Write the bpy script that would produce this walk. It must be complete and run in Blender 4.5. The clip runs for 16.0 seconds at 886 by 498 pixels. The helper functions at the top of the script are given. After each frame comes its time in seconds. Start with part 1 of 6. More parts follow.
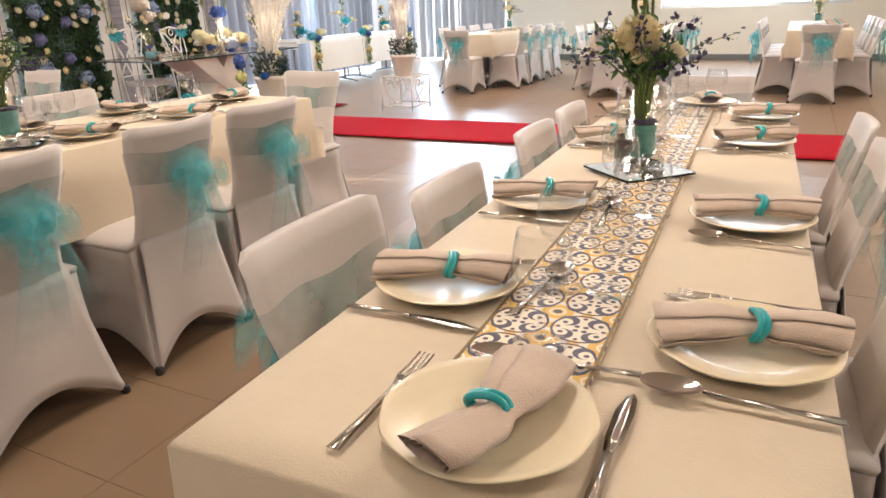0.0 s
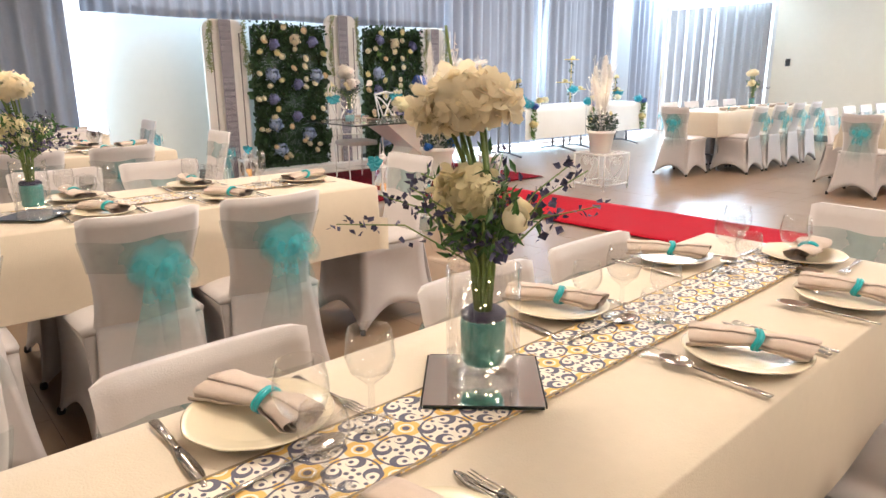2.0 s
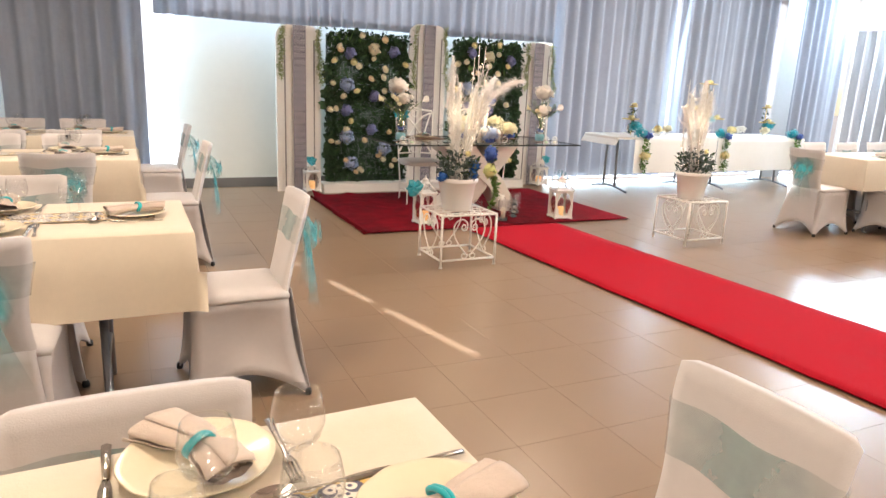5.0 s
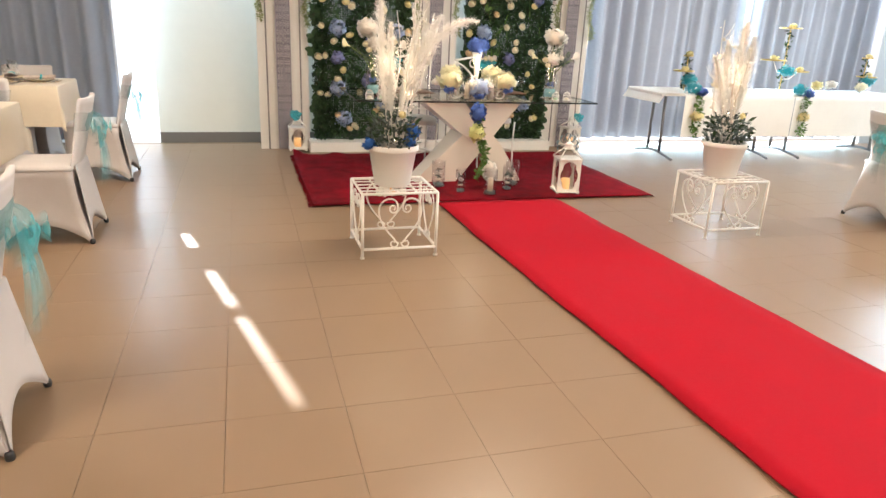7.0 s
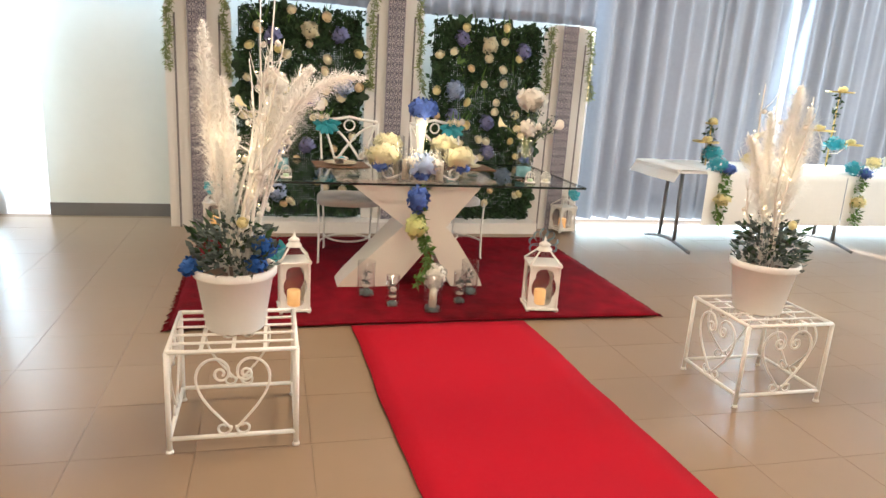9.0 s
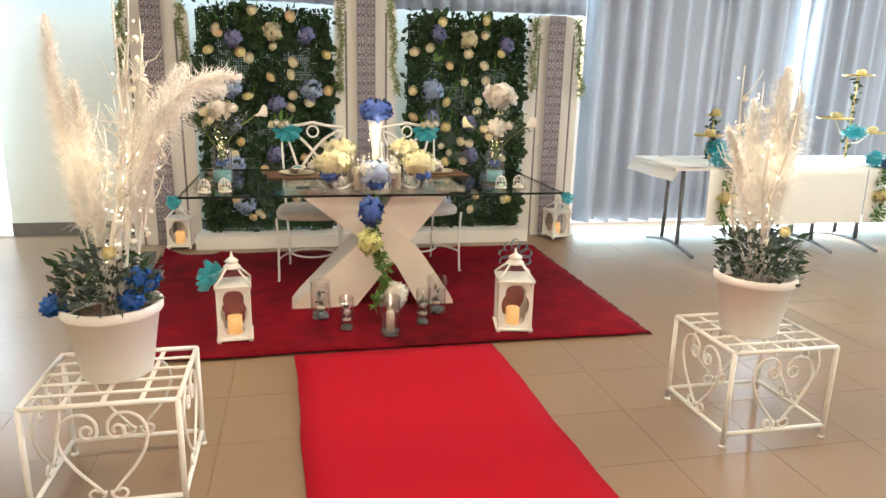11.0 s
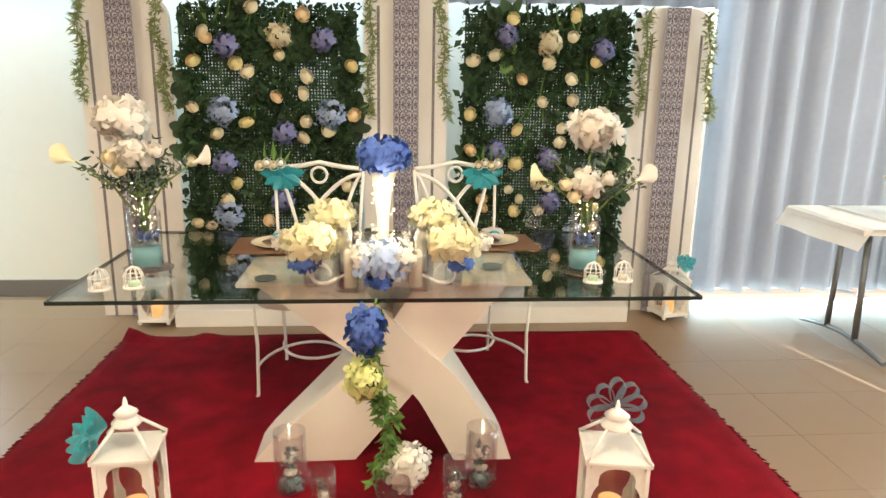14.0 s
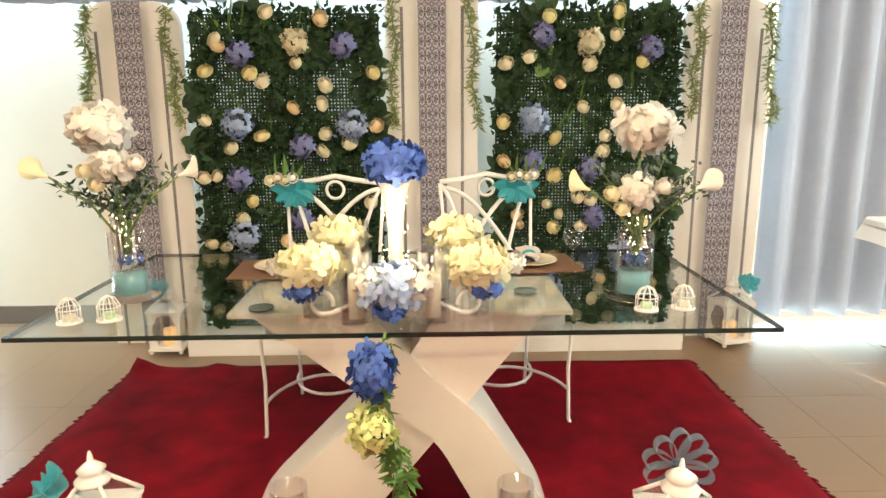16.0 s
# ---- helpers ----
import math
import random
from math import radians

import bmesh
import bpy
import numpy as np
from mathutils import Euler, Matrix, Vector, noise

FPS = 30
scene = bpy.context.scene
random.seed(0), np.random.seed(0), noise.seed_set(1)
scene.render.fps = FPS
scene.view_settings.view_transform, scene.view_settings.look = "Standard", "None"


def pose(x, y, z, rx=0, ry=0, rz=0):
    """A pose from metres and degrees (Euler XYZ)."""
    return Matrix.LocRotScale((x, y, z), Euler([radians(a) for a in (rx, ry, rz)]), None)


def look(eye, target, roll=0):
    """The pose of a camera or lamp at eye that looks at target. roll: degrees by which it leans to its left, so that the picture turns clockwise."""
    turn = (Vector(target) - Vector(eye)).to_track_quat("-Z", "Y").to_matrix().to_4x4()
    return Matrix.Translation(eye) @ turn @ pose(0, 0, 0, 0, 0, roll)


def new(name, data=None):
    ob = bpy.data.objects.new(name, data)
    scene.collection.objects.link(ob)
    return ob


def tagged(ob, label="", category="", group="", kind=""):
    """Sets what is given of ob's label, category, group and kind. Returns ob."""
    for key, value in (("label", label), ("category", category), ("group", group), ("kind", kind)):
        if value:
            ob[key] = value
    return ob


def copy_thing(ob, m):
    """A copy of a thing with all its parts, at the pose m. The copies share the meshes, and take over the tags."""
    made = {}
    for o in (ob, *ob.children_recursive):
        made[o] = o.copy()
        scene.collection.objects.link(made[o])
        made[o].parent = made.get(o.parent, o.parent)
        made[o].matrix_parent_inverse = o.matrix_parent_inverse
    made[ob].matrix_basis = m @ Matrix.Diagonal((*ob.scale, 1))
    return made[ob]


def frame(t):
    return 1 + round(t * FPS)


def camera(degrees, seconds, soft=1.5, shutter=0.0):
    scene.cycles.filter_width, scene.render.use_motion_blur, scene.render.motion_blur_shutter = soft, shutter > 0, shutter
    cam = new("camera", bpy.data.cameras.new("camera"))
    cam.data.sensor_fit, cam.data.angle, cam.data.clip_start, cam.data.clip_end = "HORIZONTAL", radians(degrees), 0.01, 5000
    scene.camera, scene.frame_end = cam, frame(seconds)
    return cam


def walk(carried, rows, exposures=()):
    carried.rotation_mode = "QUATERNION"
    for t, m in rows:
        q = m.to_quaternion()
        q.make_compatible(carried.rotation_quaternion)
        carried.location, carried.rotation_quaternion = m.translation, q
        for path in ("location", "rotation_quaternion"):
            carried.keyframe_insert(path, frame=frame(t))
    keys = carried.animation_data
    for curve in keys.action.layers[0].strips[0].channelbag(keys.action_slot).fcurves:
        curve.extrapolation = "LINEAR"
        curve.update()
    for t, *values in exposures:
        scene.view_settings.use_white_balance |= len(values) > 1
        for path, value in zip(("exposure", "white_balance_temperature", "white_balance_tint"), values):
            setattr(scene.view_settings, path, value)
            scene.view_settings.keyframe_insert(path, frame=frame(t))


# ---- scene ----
cam = camera(66.9, 16.0)
PATH = [
    (0, (0.439, 0.525, 1.16), (-0.417, 2.198, 0.475), -2.0),
    (0.5, (0.59, 0.697, 1.199), (-0.569, 2.219, 0.614), -2.8),
    (1, (0.75, 0.911, 1.209), (-0.641, 2.188, 0.551), 1.7),
    (1.5, (0.845, 1.19, 1.241), (-0.615, 2.422, 0.65), -3.7),
    (2, (0.874, 1.472, 1.259), (-0.595, 2.729, 0.747), -0.3),
    (2.5, (0.953, 1.752, 1.272), (-0.657, 2.816, 0.748), -0.1),
    (3, (0.966, 2.004, 1.271), (-0.647, 3.054, 0.725), -2.6),
    (3.5, (0.923, 2.263, 1.269), (-0.737, 3.265, 0.78), 1.8),
    (3.7, (0.917, 2.36, 1.281), (-0.764, 3.342, 0.827), -0.3),
    (5.8, (0.765, 3.61, 1.352), (-1.027, 4.292, 0.782), 3.2),
    (6, (0.719, 3.776, 1.365), (-1.097, 4.36, 0.764), 0.3),
    (6.5, (0.492, 4.095, 1.33), (-1.301, 4.779, 0.769), 1.3),
    (7, (0.286, 4.397, 1.32), (-1.527, 4.951, 0.682), 2.6),
    (7.5, (-0.009, 4.705, 1.357), (-1.864, 5.221, 0.814), 2.8),
    (8, (-0.376, 4.942, 1.363), (-2.195, 5.531, 0.776), 3.0),
    (8.5, (-0.723, 5.171, 1.373), (-2.574, 5.657, 0.791), 3.7),
    (9, (-1.08, 5.377, 1.368), (-2.951, 5.873, 0.864), 3.7),
    (9.5, (-1.355, 5.58, 1.358), (-3.216, 6.067, 0.81), 1.4),
    (9.7, (-1.417, 5.665, 1.351), (-3.276, 6.168, 0.812), 4.4),
    (11.8, (-1.376, 5.986, 1.367), (-3.283, 6.353, 0.888), 0.1),
    (12, (-1.521, 6.051, 1.371), (-3.418, 6.419, 0.856), 2.1),
    (12.5, (-1.83, 6.084, 1.349), (-3.766, 6.349, 0.922), 2.1),
    (13, (-2.196, 6.162, 1.366), (-4.129, 6.41, 0.917), 0.6),
    (13.5, (-2.55, 6.254, 1.379), (-4.481, 6.419, 0.886), 2.5),
    (14, (-2.894, 6.275, 1.38), (-4.831, 6.439, 0.91), 1.0),
    (14.5, (-3.176, 6.329, 1.361), (-5.126, 6.412, 0.925), 1.0),
    (15, (-3.404, 6.392, 1.37), (-5.36, 6.44, 0.956), 2.0),
    (15.5, (-3.364, 6.394, 1.342), (-5.323, 6.413, 0.936), 0.9),
    (16, (-3.227, 6.359, 1.313), (-5.183, 6.397, 0.896), -0.4),
]
walk(cam, [(t, look(eye, target, roll)) for t, eye, target, roll in PATH], [(0, 1.70, 6150, 13), (0.5, 2.00, 5800, 8), (1.5, 2.02, 5800, 10), (2.5, 1.66, 6250, 13), (3.5, 1.70, 6200, 14), (7, 1.89, 6300, 9), (9.5, 1.70, 6400, 8), (12.5, 1.88, 6500, 2), (14.5, 2.08, 6750, 4), (16, 2.14, 6900, 4)])

# ---- world, sun and lights ----
world = bpy.data.worlds.new("sky")
scene.world = world
world.use_nodes = True
wn = world.node_tree
sky = wn.nodes.new("ShaderNodeTexSky")
sky.sky_type = "NISHITA"
sky.sun_disc = False
SUN_ELEV, SUN_AZ = radians(27), math.atan2(-0.2465, -1.0)   # towards the sun, in the plan
sky.sun_elevation = SUN_ELEV
sky.sun_rotation = math.pi / 2 - SUN_AZ
wn.links.new(sky.outputs[0], wn.nodes["Background"].inputs[0])
wn.nodes["Background"].inputs[1].default_value = 0.10
sun_way = Vector((math.cos(SUN_AZ) * math.cos(SUN_ELEV), math.sin(SUN_AZ) * math.cos(SUN_ELEV), math.sin(SUN_ELEV)))
sun_data = bpy.data.lights.new("sun", "SUN")
sun_data.energy, sun_data.angle, sun_data.color = 5.0, radians(0.5), (1.0, 0.97, 0.93)
sun_lamp = new("sun", sun_data)
sun_lamp.matrix_world = look(sun_way * 20, (0, 0, 0))


def window_light(place, target, width, height, power, colour=(0.66, 0.86, 1.0)):
    """The sky's light that comes in at a window's opening."""
    data = bpy.data.lights.new("window_light", "AREA")
    data.shape, data.size, data.size_y, data.energy, data.color = "RECTANGLE", width, height, power, colour
    lamp = new("window_light", data)
    lamp.matrix_world = look(place, target)
    return lamp


window_light((-7.16, 5.9, 2.75), (-7.20, 5.9, 0), 4.5, 0.2, 22)
window_light((-7.24, 3.27, 1.3), (-7.05, 4.2, 1.2), 0.14, 2.2, 7)
window_light((-7.15, 10.44, 1.5), (-6, 10.44, 1.4), 0.14, 2.8, 14)
window_light((-6.8, 14.30, 1.5), (-5.8, 13.9, 1.4), 0.25, 2.6, 8)
window_light((-6.15, 14.36, 2.76), (-5.6, 8.0, 0.6), 2.3, 0.42, 60)
window_light((-0.3, 14.50, 1.70), (-1.0, 9.5, 0.2), 3.0, 1.4, 42, (0.84, 0.93, 1.0))
window_light((-7.12, 11.25, 0.045), (-5.5, 11.25, 0.0), 5.8, 0.06, 9, (0.70, 0.93, 1.0))
window_light((-7.22, 8.25, 1.1), (-6.2, 8.4, 1.0), 0.10, 2.0, 2.5)

# ---- materials ----


def material(name):
    m = bpy.data.materials.new(name)
    m.use_nodes = True
    return m, m.node_tree, m.node_tree.nodes["Principled BSDF"]


def node(tree, kind, **inputs):
    n = tree.nodes.new("ShaderNode" + kind)
    for key, value in inputs.items():
        n.inputs[key].default_value = value
    return n


def maths(tree, op, a, b=None, c=None):
    n = tree.nodes.new("ShaderNodeMath")
    n.operation = op
    for i, v in enumerate((a, b, c)):
        if v is None:
            continue
        if isinstance(v, (int, float)):
            n.inputs[i].default_value = v
        else:
            tree.links.new(v, n.inputs[i])
    return n.outputs[0]


def mix(tree, fac, a, b):
    n = tree.nodes.new("ShaderNodeMix")
    n.data_type = "RGBA"
    for socket, v in ((n.inputs[0], fac), (n.inputs[6], a), (n.inputs[7], b)):
        if isinstance(v, (int, float)):
            socket.default_value = v
        elif isinstance(v, tuple):
            socket.default_value = (*v, 1)
        else:
            tree.links.new(v, socket)
    return n.outputs[2]


def paint(name, colour, rough=0.5, metal=0.0, vary=0.12, scale=8.0, bump=0.0, bump_scale=120.0, sheen=0.0, coat=0.0, island=0.0, trans=0.0, harsh=1.0):
    """A surface with slow stains and fine grain; island: how far separate pieces differ; trans: light that comes through."""
    m, t, b = material(name)
    b.inputs["Roughness"].default_value, b.inputs["Metallic"].default_value = rough, metal
    b.inputs["Sheen Weight"].default_value, b.inputs["Coat Weight"].default_value = sheen, coat
    at = node(t, "TexCoord")
    slow = node(t, "TexNoise", Scale=scale, Detail=4.0)
    fine = node(t, "TexNoise", Scale=scale * 9, Detail=3.0)
    t.links.new(at.outputs["Object"], slow.inputs["Vector"])
    t.links.new(at.outputs["Object"], fine.inputs["Vector"])
    amount = maths(t, "ADD", maths(t, "MULTIPLY", slow.outputs[0], 0.65), maths(t, "MULTIPLY", fine.outputs[0], 0.35))
    if harsh != 1.0:
        amount = maths(t, "MINIMUM", maths(t, "MAXIMUM", maths(t, "ADD", maths(t, "MULTIPLY", maths(t, "SUBTRACT", amount, 0.5), harsh), 0.5), 0.0), 1.0)
    if island:
        geo = node(t, "NewGeometry")
        info = node(t, "ObjectInfo")
        r = maths(t, "FRACT", maths(t, "ADD", geo.outputs["Random Per Island"], info.outputs["Random"]))
        amount = maths(t, "ADD", amount, maths(t, "MULTIPLY", maths(t, "SUBTRACT", r, 0.5), island))
    if rough >= 0.85:
        b.inputs["Specular IOR Level"].default_value = 0.12
    low = tuple(c * (1 - 2 * vary) for c in colour)
    high = tuple(min(1, c * (1 + 1.2 * vary)) for c in colour)
    tint = mix(t, amount, low, high)
    t.links.new(tint, b.inputs["Base Color"])
    t.links.new(maths(t, "ADD", maths(t, "MULTIPLY", slow.outputs[0], min(0.16, rough * 0.25)), rough - min(0.08, rough * 0.125)), b.inputs["Roughness"])
    if bump:
        grain = node(t, "TexNoise", Scale=bump_scale, Detail=3.0)
        t.links.new(at.outputs["Object"], grain.inputs["Vector"])
        bm_node = node(t, "Bump", Strength=bump, Distance=0.004)
        t.links.new(grain.outputs[0], bm_node.inputs["Height"])
        t.links.new(bm_node.outputs[0], b.inputs["Normal"])
    if trans:
        tr = node(t, "BsdfTranslucent")
        t.links.new(tint, tr.inputs[0])
        ms = node(t, "MixShader", Fac=trans)
        t.links.new(b.outputs[0], ms.inputs[1])
        t.links.new(tr.outputs[0], ms.inputs[2])
        t.links.new(ms.outputs[0], t.nodes["Material Output"].inputs[0])
    return m


def glassy(name, colour=(1, 1, 1), rough=0.0, clear=0.95):
    """Thin clear glass: mostly see-through, with a sharp reflection."""
    m, t, b = material(name)
    rim = node(t, "LayerWeight", Blend=0.5)
    gloss = maths(t, "ADD", maths(t, "MULTIPLY", maths(t, "POWER", rim.outputs["Facing"], 4.0), 0.55), 0.05)
    see = node(t, "BsdfTransparent")
    see.inputs[0].default_value = (*[c * clear ** 0.3 for c in colour], 1)
    shine = node(t, "BsdfGlossy", Roughness=rough)
    ms = node(t, "MixShader")
    t.links.new(gloss, ms.inputs[0])
    t.links.new(see.outputs[0], ms.inputs[1])
    t.links.new(shine.outputs[0], ms.inputs[2])
    t.links.new(ms.outputs[0], t.nodes["Material Output"].inputs[0])
    return m


def glow(name, colour, strength):
    m, t, b = material(name)
    b.inputs["Base Color"].default_value = (*colour, 1)
    b.inputs["Emission Color"].default_value = (*colour, 1)
    b.inputs["Emission Strength"].default_value = strength
    return m


def sheer(name, colour, clear, fade=""):
    """Organza: partly see-through cloth; fade: the way (x, z, or r for all round) in which its gathers thin out."""
    m, t, b = material(name)
    b.inputs["Base Color"].default_value = (*colour, 1)
    b.inputs["Roughness"].default_value, b.inputs["Sheen Weight"].default_value = 0.45, 0.5
    wave = node(t, "TexNoise", Scale=22.0, Detail=3.0)
    at = node(t, "TexCoord")
    t.links.new(at.outputs["Object"], wave.inputs["Vector"])
    see = node(t, "BsdfTransparent")
    tr = node(t, "BsdfTranslucent", Color=(*colour, 1))
    cloth = node(t, "MixShader", Fac=0.4)
    t.links.new(b.outputs[0], cloth.inputs[1])
    t.links.new(tr.outputs[0], cloth.inputs[2])
    ms = node(t, "MixShader")
    seen = maths(t, "ADD", maths(t, "MULTIPLY", wave.outputs[0], 0.3), clear - 0.15)
    if fade:
        cut = node(t, "SeparateXYZ")
        t.links.new(at.outputs["Generated"], cut.inputs[0])
        off_x = maths(t, "ABSOLUTE", maths(t, "SUBTRACT", cut.outputs[0], 0.5))
        if fade == "z":
            thin = maths(t, "SUBTRACT", 1.0, cut.outputs[2])
        elif fade == "x":
            thin = maths(t, "MULTIPLY", off_x, 1.6)
        else:
            off_z = maths(t, "SUBTRACT", cut.outputs[2], 0.58)
            thin = maths(t, "MULTIPLY", maths(t, "ADD", maths(t, "MULTIPLY", off_x, off_x), maths(t, "MULTIPLY", off_z, off_z)), 3.6)
        seen = maths(t, "MINIMUM", maths(t, "ADD", seen, maths(t, "MULTIPLY", thin, 1.0 - clear)), 1.0)
    t.links.new(seen, ms.inputs[0])
    t.links.new(cloth.outputs[0], ms.inputs[1])
    t.links.new(see.outputs[0], ms.inputs[2])
    t.links.new(ms.outputs[0], t.nodes["Material Output"].inputs[0])
    return m


def printed(name, size, ground, ink, accent, soft=0.62, wear=0.05):
    """A printed tile motif: four scrolls round a flower, mirrored from cell to cell."""
    m, t, b = material(name)
    b.inputs["Roughness"].default_value = soft
    at = node(t, "TexCoord")
    xyz = node(t, "SeparateXYZ")
    t.links.new(at.outputs["UV"], xyz.inputs[0])

    def fold(s):
        return maths(t, "ABSOLUTE", maths(t, "SUBTRACT", maths(t, "FRACT", maths(t, "DIVIDE", s, size)), 0.5))
    u, v = fold(xyz.outputs[0]), fold(xyz.outputs[1])

    def dist(cx, cy):
        dx, dy = maths(t, "SUBTRACT", u, cx), maths(t, "SUBTRACT", v, cy)
        return maths(t, "SQRT", maths(t, "ADD", maths(t, "MULTIPLY", dx, dx), maths(t, "MULTIPLY", dy, dy)))

    def ring(d, r, w):
        return maths(t, "LESS_THAN", maths(t, "ABSOLUTE", maths(t, "SUBTRACT", d, r)), w)

    def disc(d, r):
        return maths(t, "LESS_THAN", d, r)
    curl = dist(0.235, 0.235)
    wide = dist(0.0, 0.0)
    corner = dist(0.5, 0.5)
    edge = dist(0.5, 0.0)
    edge2 = dist(0.0, 0.5)
    yellow = maths(t, "MAXIMUM", maths(t, "MULTIPLY", maths(t, "SUBTRACT", 1.0, disc(wide, 0.455)), disc(corner, 0.27)), maths(t, "MAXIMUM", disc(edge, 0.10), disc(edge2, 0.10)))
    yellow = maths(t, "MAXIMUM", maths(t, "SUBTRACT", yellow, ring(corner, 0.125, 0.022)), 0.0)
    crescent = maths(t, "MULTIPLY", disc(curl, 0.17), maths(t, "SUBTRACT", 1.0, disc(dist(0.275, 0.190), 0.112)))
    dark = maths(t, "MAXIMUM", crescent, disc(dist(0.285, 0.175), 0.045))
    dark = maths(t, "MAXIMUM", dark, ring(wide, 0.455, 0.022))
    dark = maths(t, "MAXIMUM", dark, disc(dist(0.07, 0.07), 0.045))
    dark = maths(t, "MAXIMUM", dark, disc(dist(0.36, 0.0), 0.038))
    dark = maths(t, "MAXIMUM", dark, disc(dist(0.0, 0.36), 0.038))
    dark = maths(t, "MAXIMUM", dark, disc(corner, 0.07))
    patch = node(t, "TexNoise", Scale=0.55 / size, Detail=1.0)
    t.links.new(at.outputs["UV"], patch.inputs["Vector"])
    inky = mix(t, patch.outputs[0], ink, tuple(c * 0.5 for c in ink))
    col = mix(t, yellow, ground, accent)
    col = mix(t, dark, col, inky)
    worn = node(t, "TexNoise", Scale=60.0, Detail=4.0)
    t.links.new(at.outputs["Object"], worn.inputs["Vector"])
    col = mix(t, maths(t, "MULTIPLY", worn.outputs[0], wear * 2), col, ground)
    t.links.new(col, b.inputs["Base Color"])
    return m


M = {}
M["wall"] = paint("wall_paint", (0.76, 0.80, 0.76), 0.7, vary=0.04, scale=1.2, bump=0.08, bump_scale=180)
M["cream_wall"] = paint("cream_wall_paint", (0.84, 0.79, 0.68), 0.7, vary=0.04, scale=1.2, bump=0.08, bump_scale=180)
M["white_cloth"] = paint("white_tablecloth", (0.86, 0.85, 0.82), 0.75, vary=0.05, scale=5, bump=0.2, bump_scale=300, sheen=0.2)
M["soft_white"] = paint("soft_white_petal", (0.93, 0.88, 0.81), 0.6, vary=0.05, scale=25, island=0.10, trans=0.40)
M["ceiling"] = paint("ceiling_paint", (0.82, 0.81, 0.78), 0.8, vary=0.03, scale=1.0)
M["skirting"] = paint("grey_skirting", (0.17, 0.165, 0.16), 0.45, vary=0.08)
M["tile"] = paint("taupe_floor_tile", (0.25, 0.168, 0.106), 0.31, vary=0.05, scale=0.7, bump=0.03, bump_scale=160)
M["grout"] = paint("floor_grout", (0.212, 0.146, 0.094), 0.5, vary=0.15)
M["curtain"] = paint("grey_curtain", (0.30, 0.325, 0.38), 0.8, vary=0.1, scale=3, bump=0.2, bump_scale=400, trans=0.13)
M["pale_curtain"] = paint("pale_grey_curtain", (0.38, 0.38, 0.39), 0.8, vary=0.08, scale=3, trans=0.20)
M["blind"] = paint("white_blind", (0.85, 0.87, 0.9), 0.7, vary=0.03, trans=0.6)
M["frame"] = paint("window_frame_white", (0.75, 0.75, 0.74), 0.4, vary=0.05)
M["column"] = paint("grey_column", (0.42, 0.43, 0.45), 0.6, vary=0.06, scale=2)
M["cloth"] = paint("ivory_tablecloth", (0.67, 0.575, 0.445), 0.75, vary=0.06, scale=5, bump=0.25, bump_scale=300, sheen=0.2)
M["cover"] = paint("white_stretch_cover", (0.56, 0.515, 0.50), 0.6, vary=0.06, scale=6, bump=0.15, bump_scale=350, sheen=0.3)
M["sash"] = sheer("turquoise_organza", (0.12, 0.62, 0.68), 0.54, "r")
M["sash_tail"] = sheer("thin_turquoise_organza", (0.16, 0.60, 0.66), 0.46, "z")
M["sash_band"] = sheer("pale_organza", (0.33, 0.47, 0.47), 0.42, "x")
M["steel_leg"] = paint("grey_steel", (0.28, 0.29, 0.31), 0.35, metal=0.8, vary=0.1)
M["white_metal"] = paint("white_painted_iron", (0.80, 0.77, 0.72), 0.4, vary=0.07, scale=14, bump=0.1)
M["pot"] = paint("white_plastic_pot", (0.80, 0.78, 0.74), 0.38, vary=0.04)
M["runner_red"] = paint("bright_red_carpet", (0.40, 0.006, 0.018), 0.9, vary=0.1, scale=5, bump=0.6, bump_scale=420)
M["rug"] = paint("deep_red_pile", (0.185, 0.0025, 0.010), 0.95, vary=0.42, scale=0.85, harsh=2.6, bump=0.9, bump_scale=260)
M["fringe"] = paint("dark_red_fringe", (0.12, 0.002, 0.006), 0.95, vary=0.2)
M["china"] = paint("cream_china", (0.76, 0.67, 0.49), 0.26, vary=0.04, coat=0.2)
M["napkin"] = paint("beige_linen", (0.60, 0.49, 0.41), 0.85, vary=0.10, scale=18, bump=0.4, bump_scale=500, sheen=0.2)
M["ring"] = paint("turquoise_ring", (0.02, 0.42, 0.47), 0.3, vary=0.12, coat=0.4)
M["cutlery"] = paint("polished_steel", (0.62, 0.58, 0.53), 0.16, metal=1.0, vary=0.08)
M["mirror"] = paint("mirror_glass", (0.86, 0.9, 0.9), 0.06, metal=1.0, vary=0.0)
M["glass"] = glassy("clear_glass")
M["frost"] = sheer("frosted_lit_glass", (0.92, 0.88, 0.80), 0.5)
M["table_glass"] = glassy("green_tinted_table_glass", (0.975, 0.992, 0.98))
M["glass_edge"] = paint("dark_green_glass_edge", (0.006, 0.014, 0.012), 0.25, vary=0.1)
M["foil"] = paint("turquoise_foil", (0.10, 0.36, 0.33), 0.3, vary=0.45, scale=45, bump=0.8, bump_scale=90, coat=0.3)
M["stem"] = paint("flower_stem", (0.17, 0.24, 0.06), 0.6, vary=0.2)
M["leaf"] = paint("dark_green_leaf", (0.028, 0.066, 0.022), 0.7, vary=0.3, island=0.8, trans=0.15)
M["leaf_bright"] = paint("fresh_green_leaf", (0.13, 0.25, 0.05), 0.5, vary=0.3, island=0.6, trans=0.2)
M["leaf_bright2"] = paint("mid_green_fern", (0.06, 0.15, 0.035), 0.5, vary=0.3, island=0.6, trans=0.15)
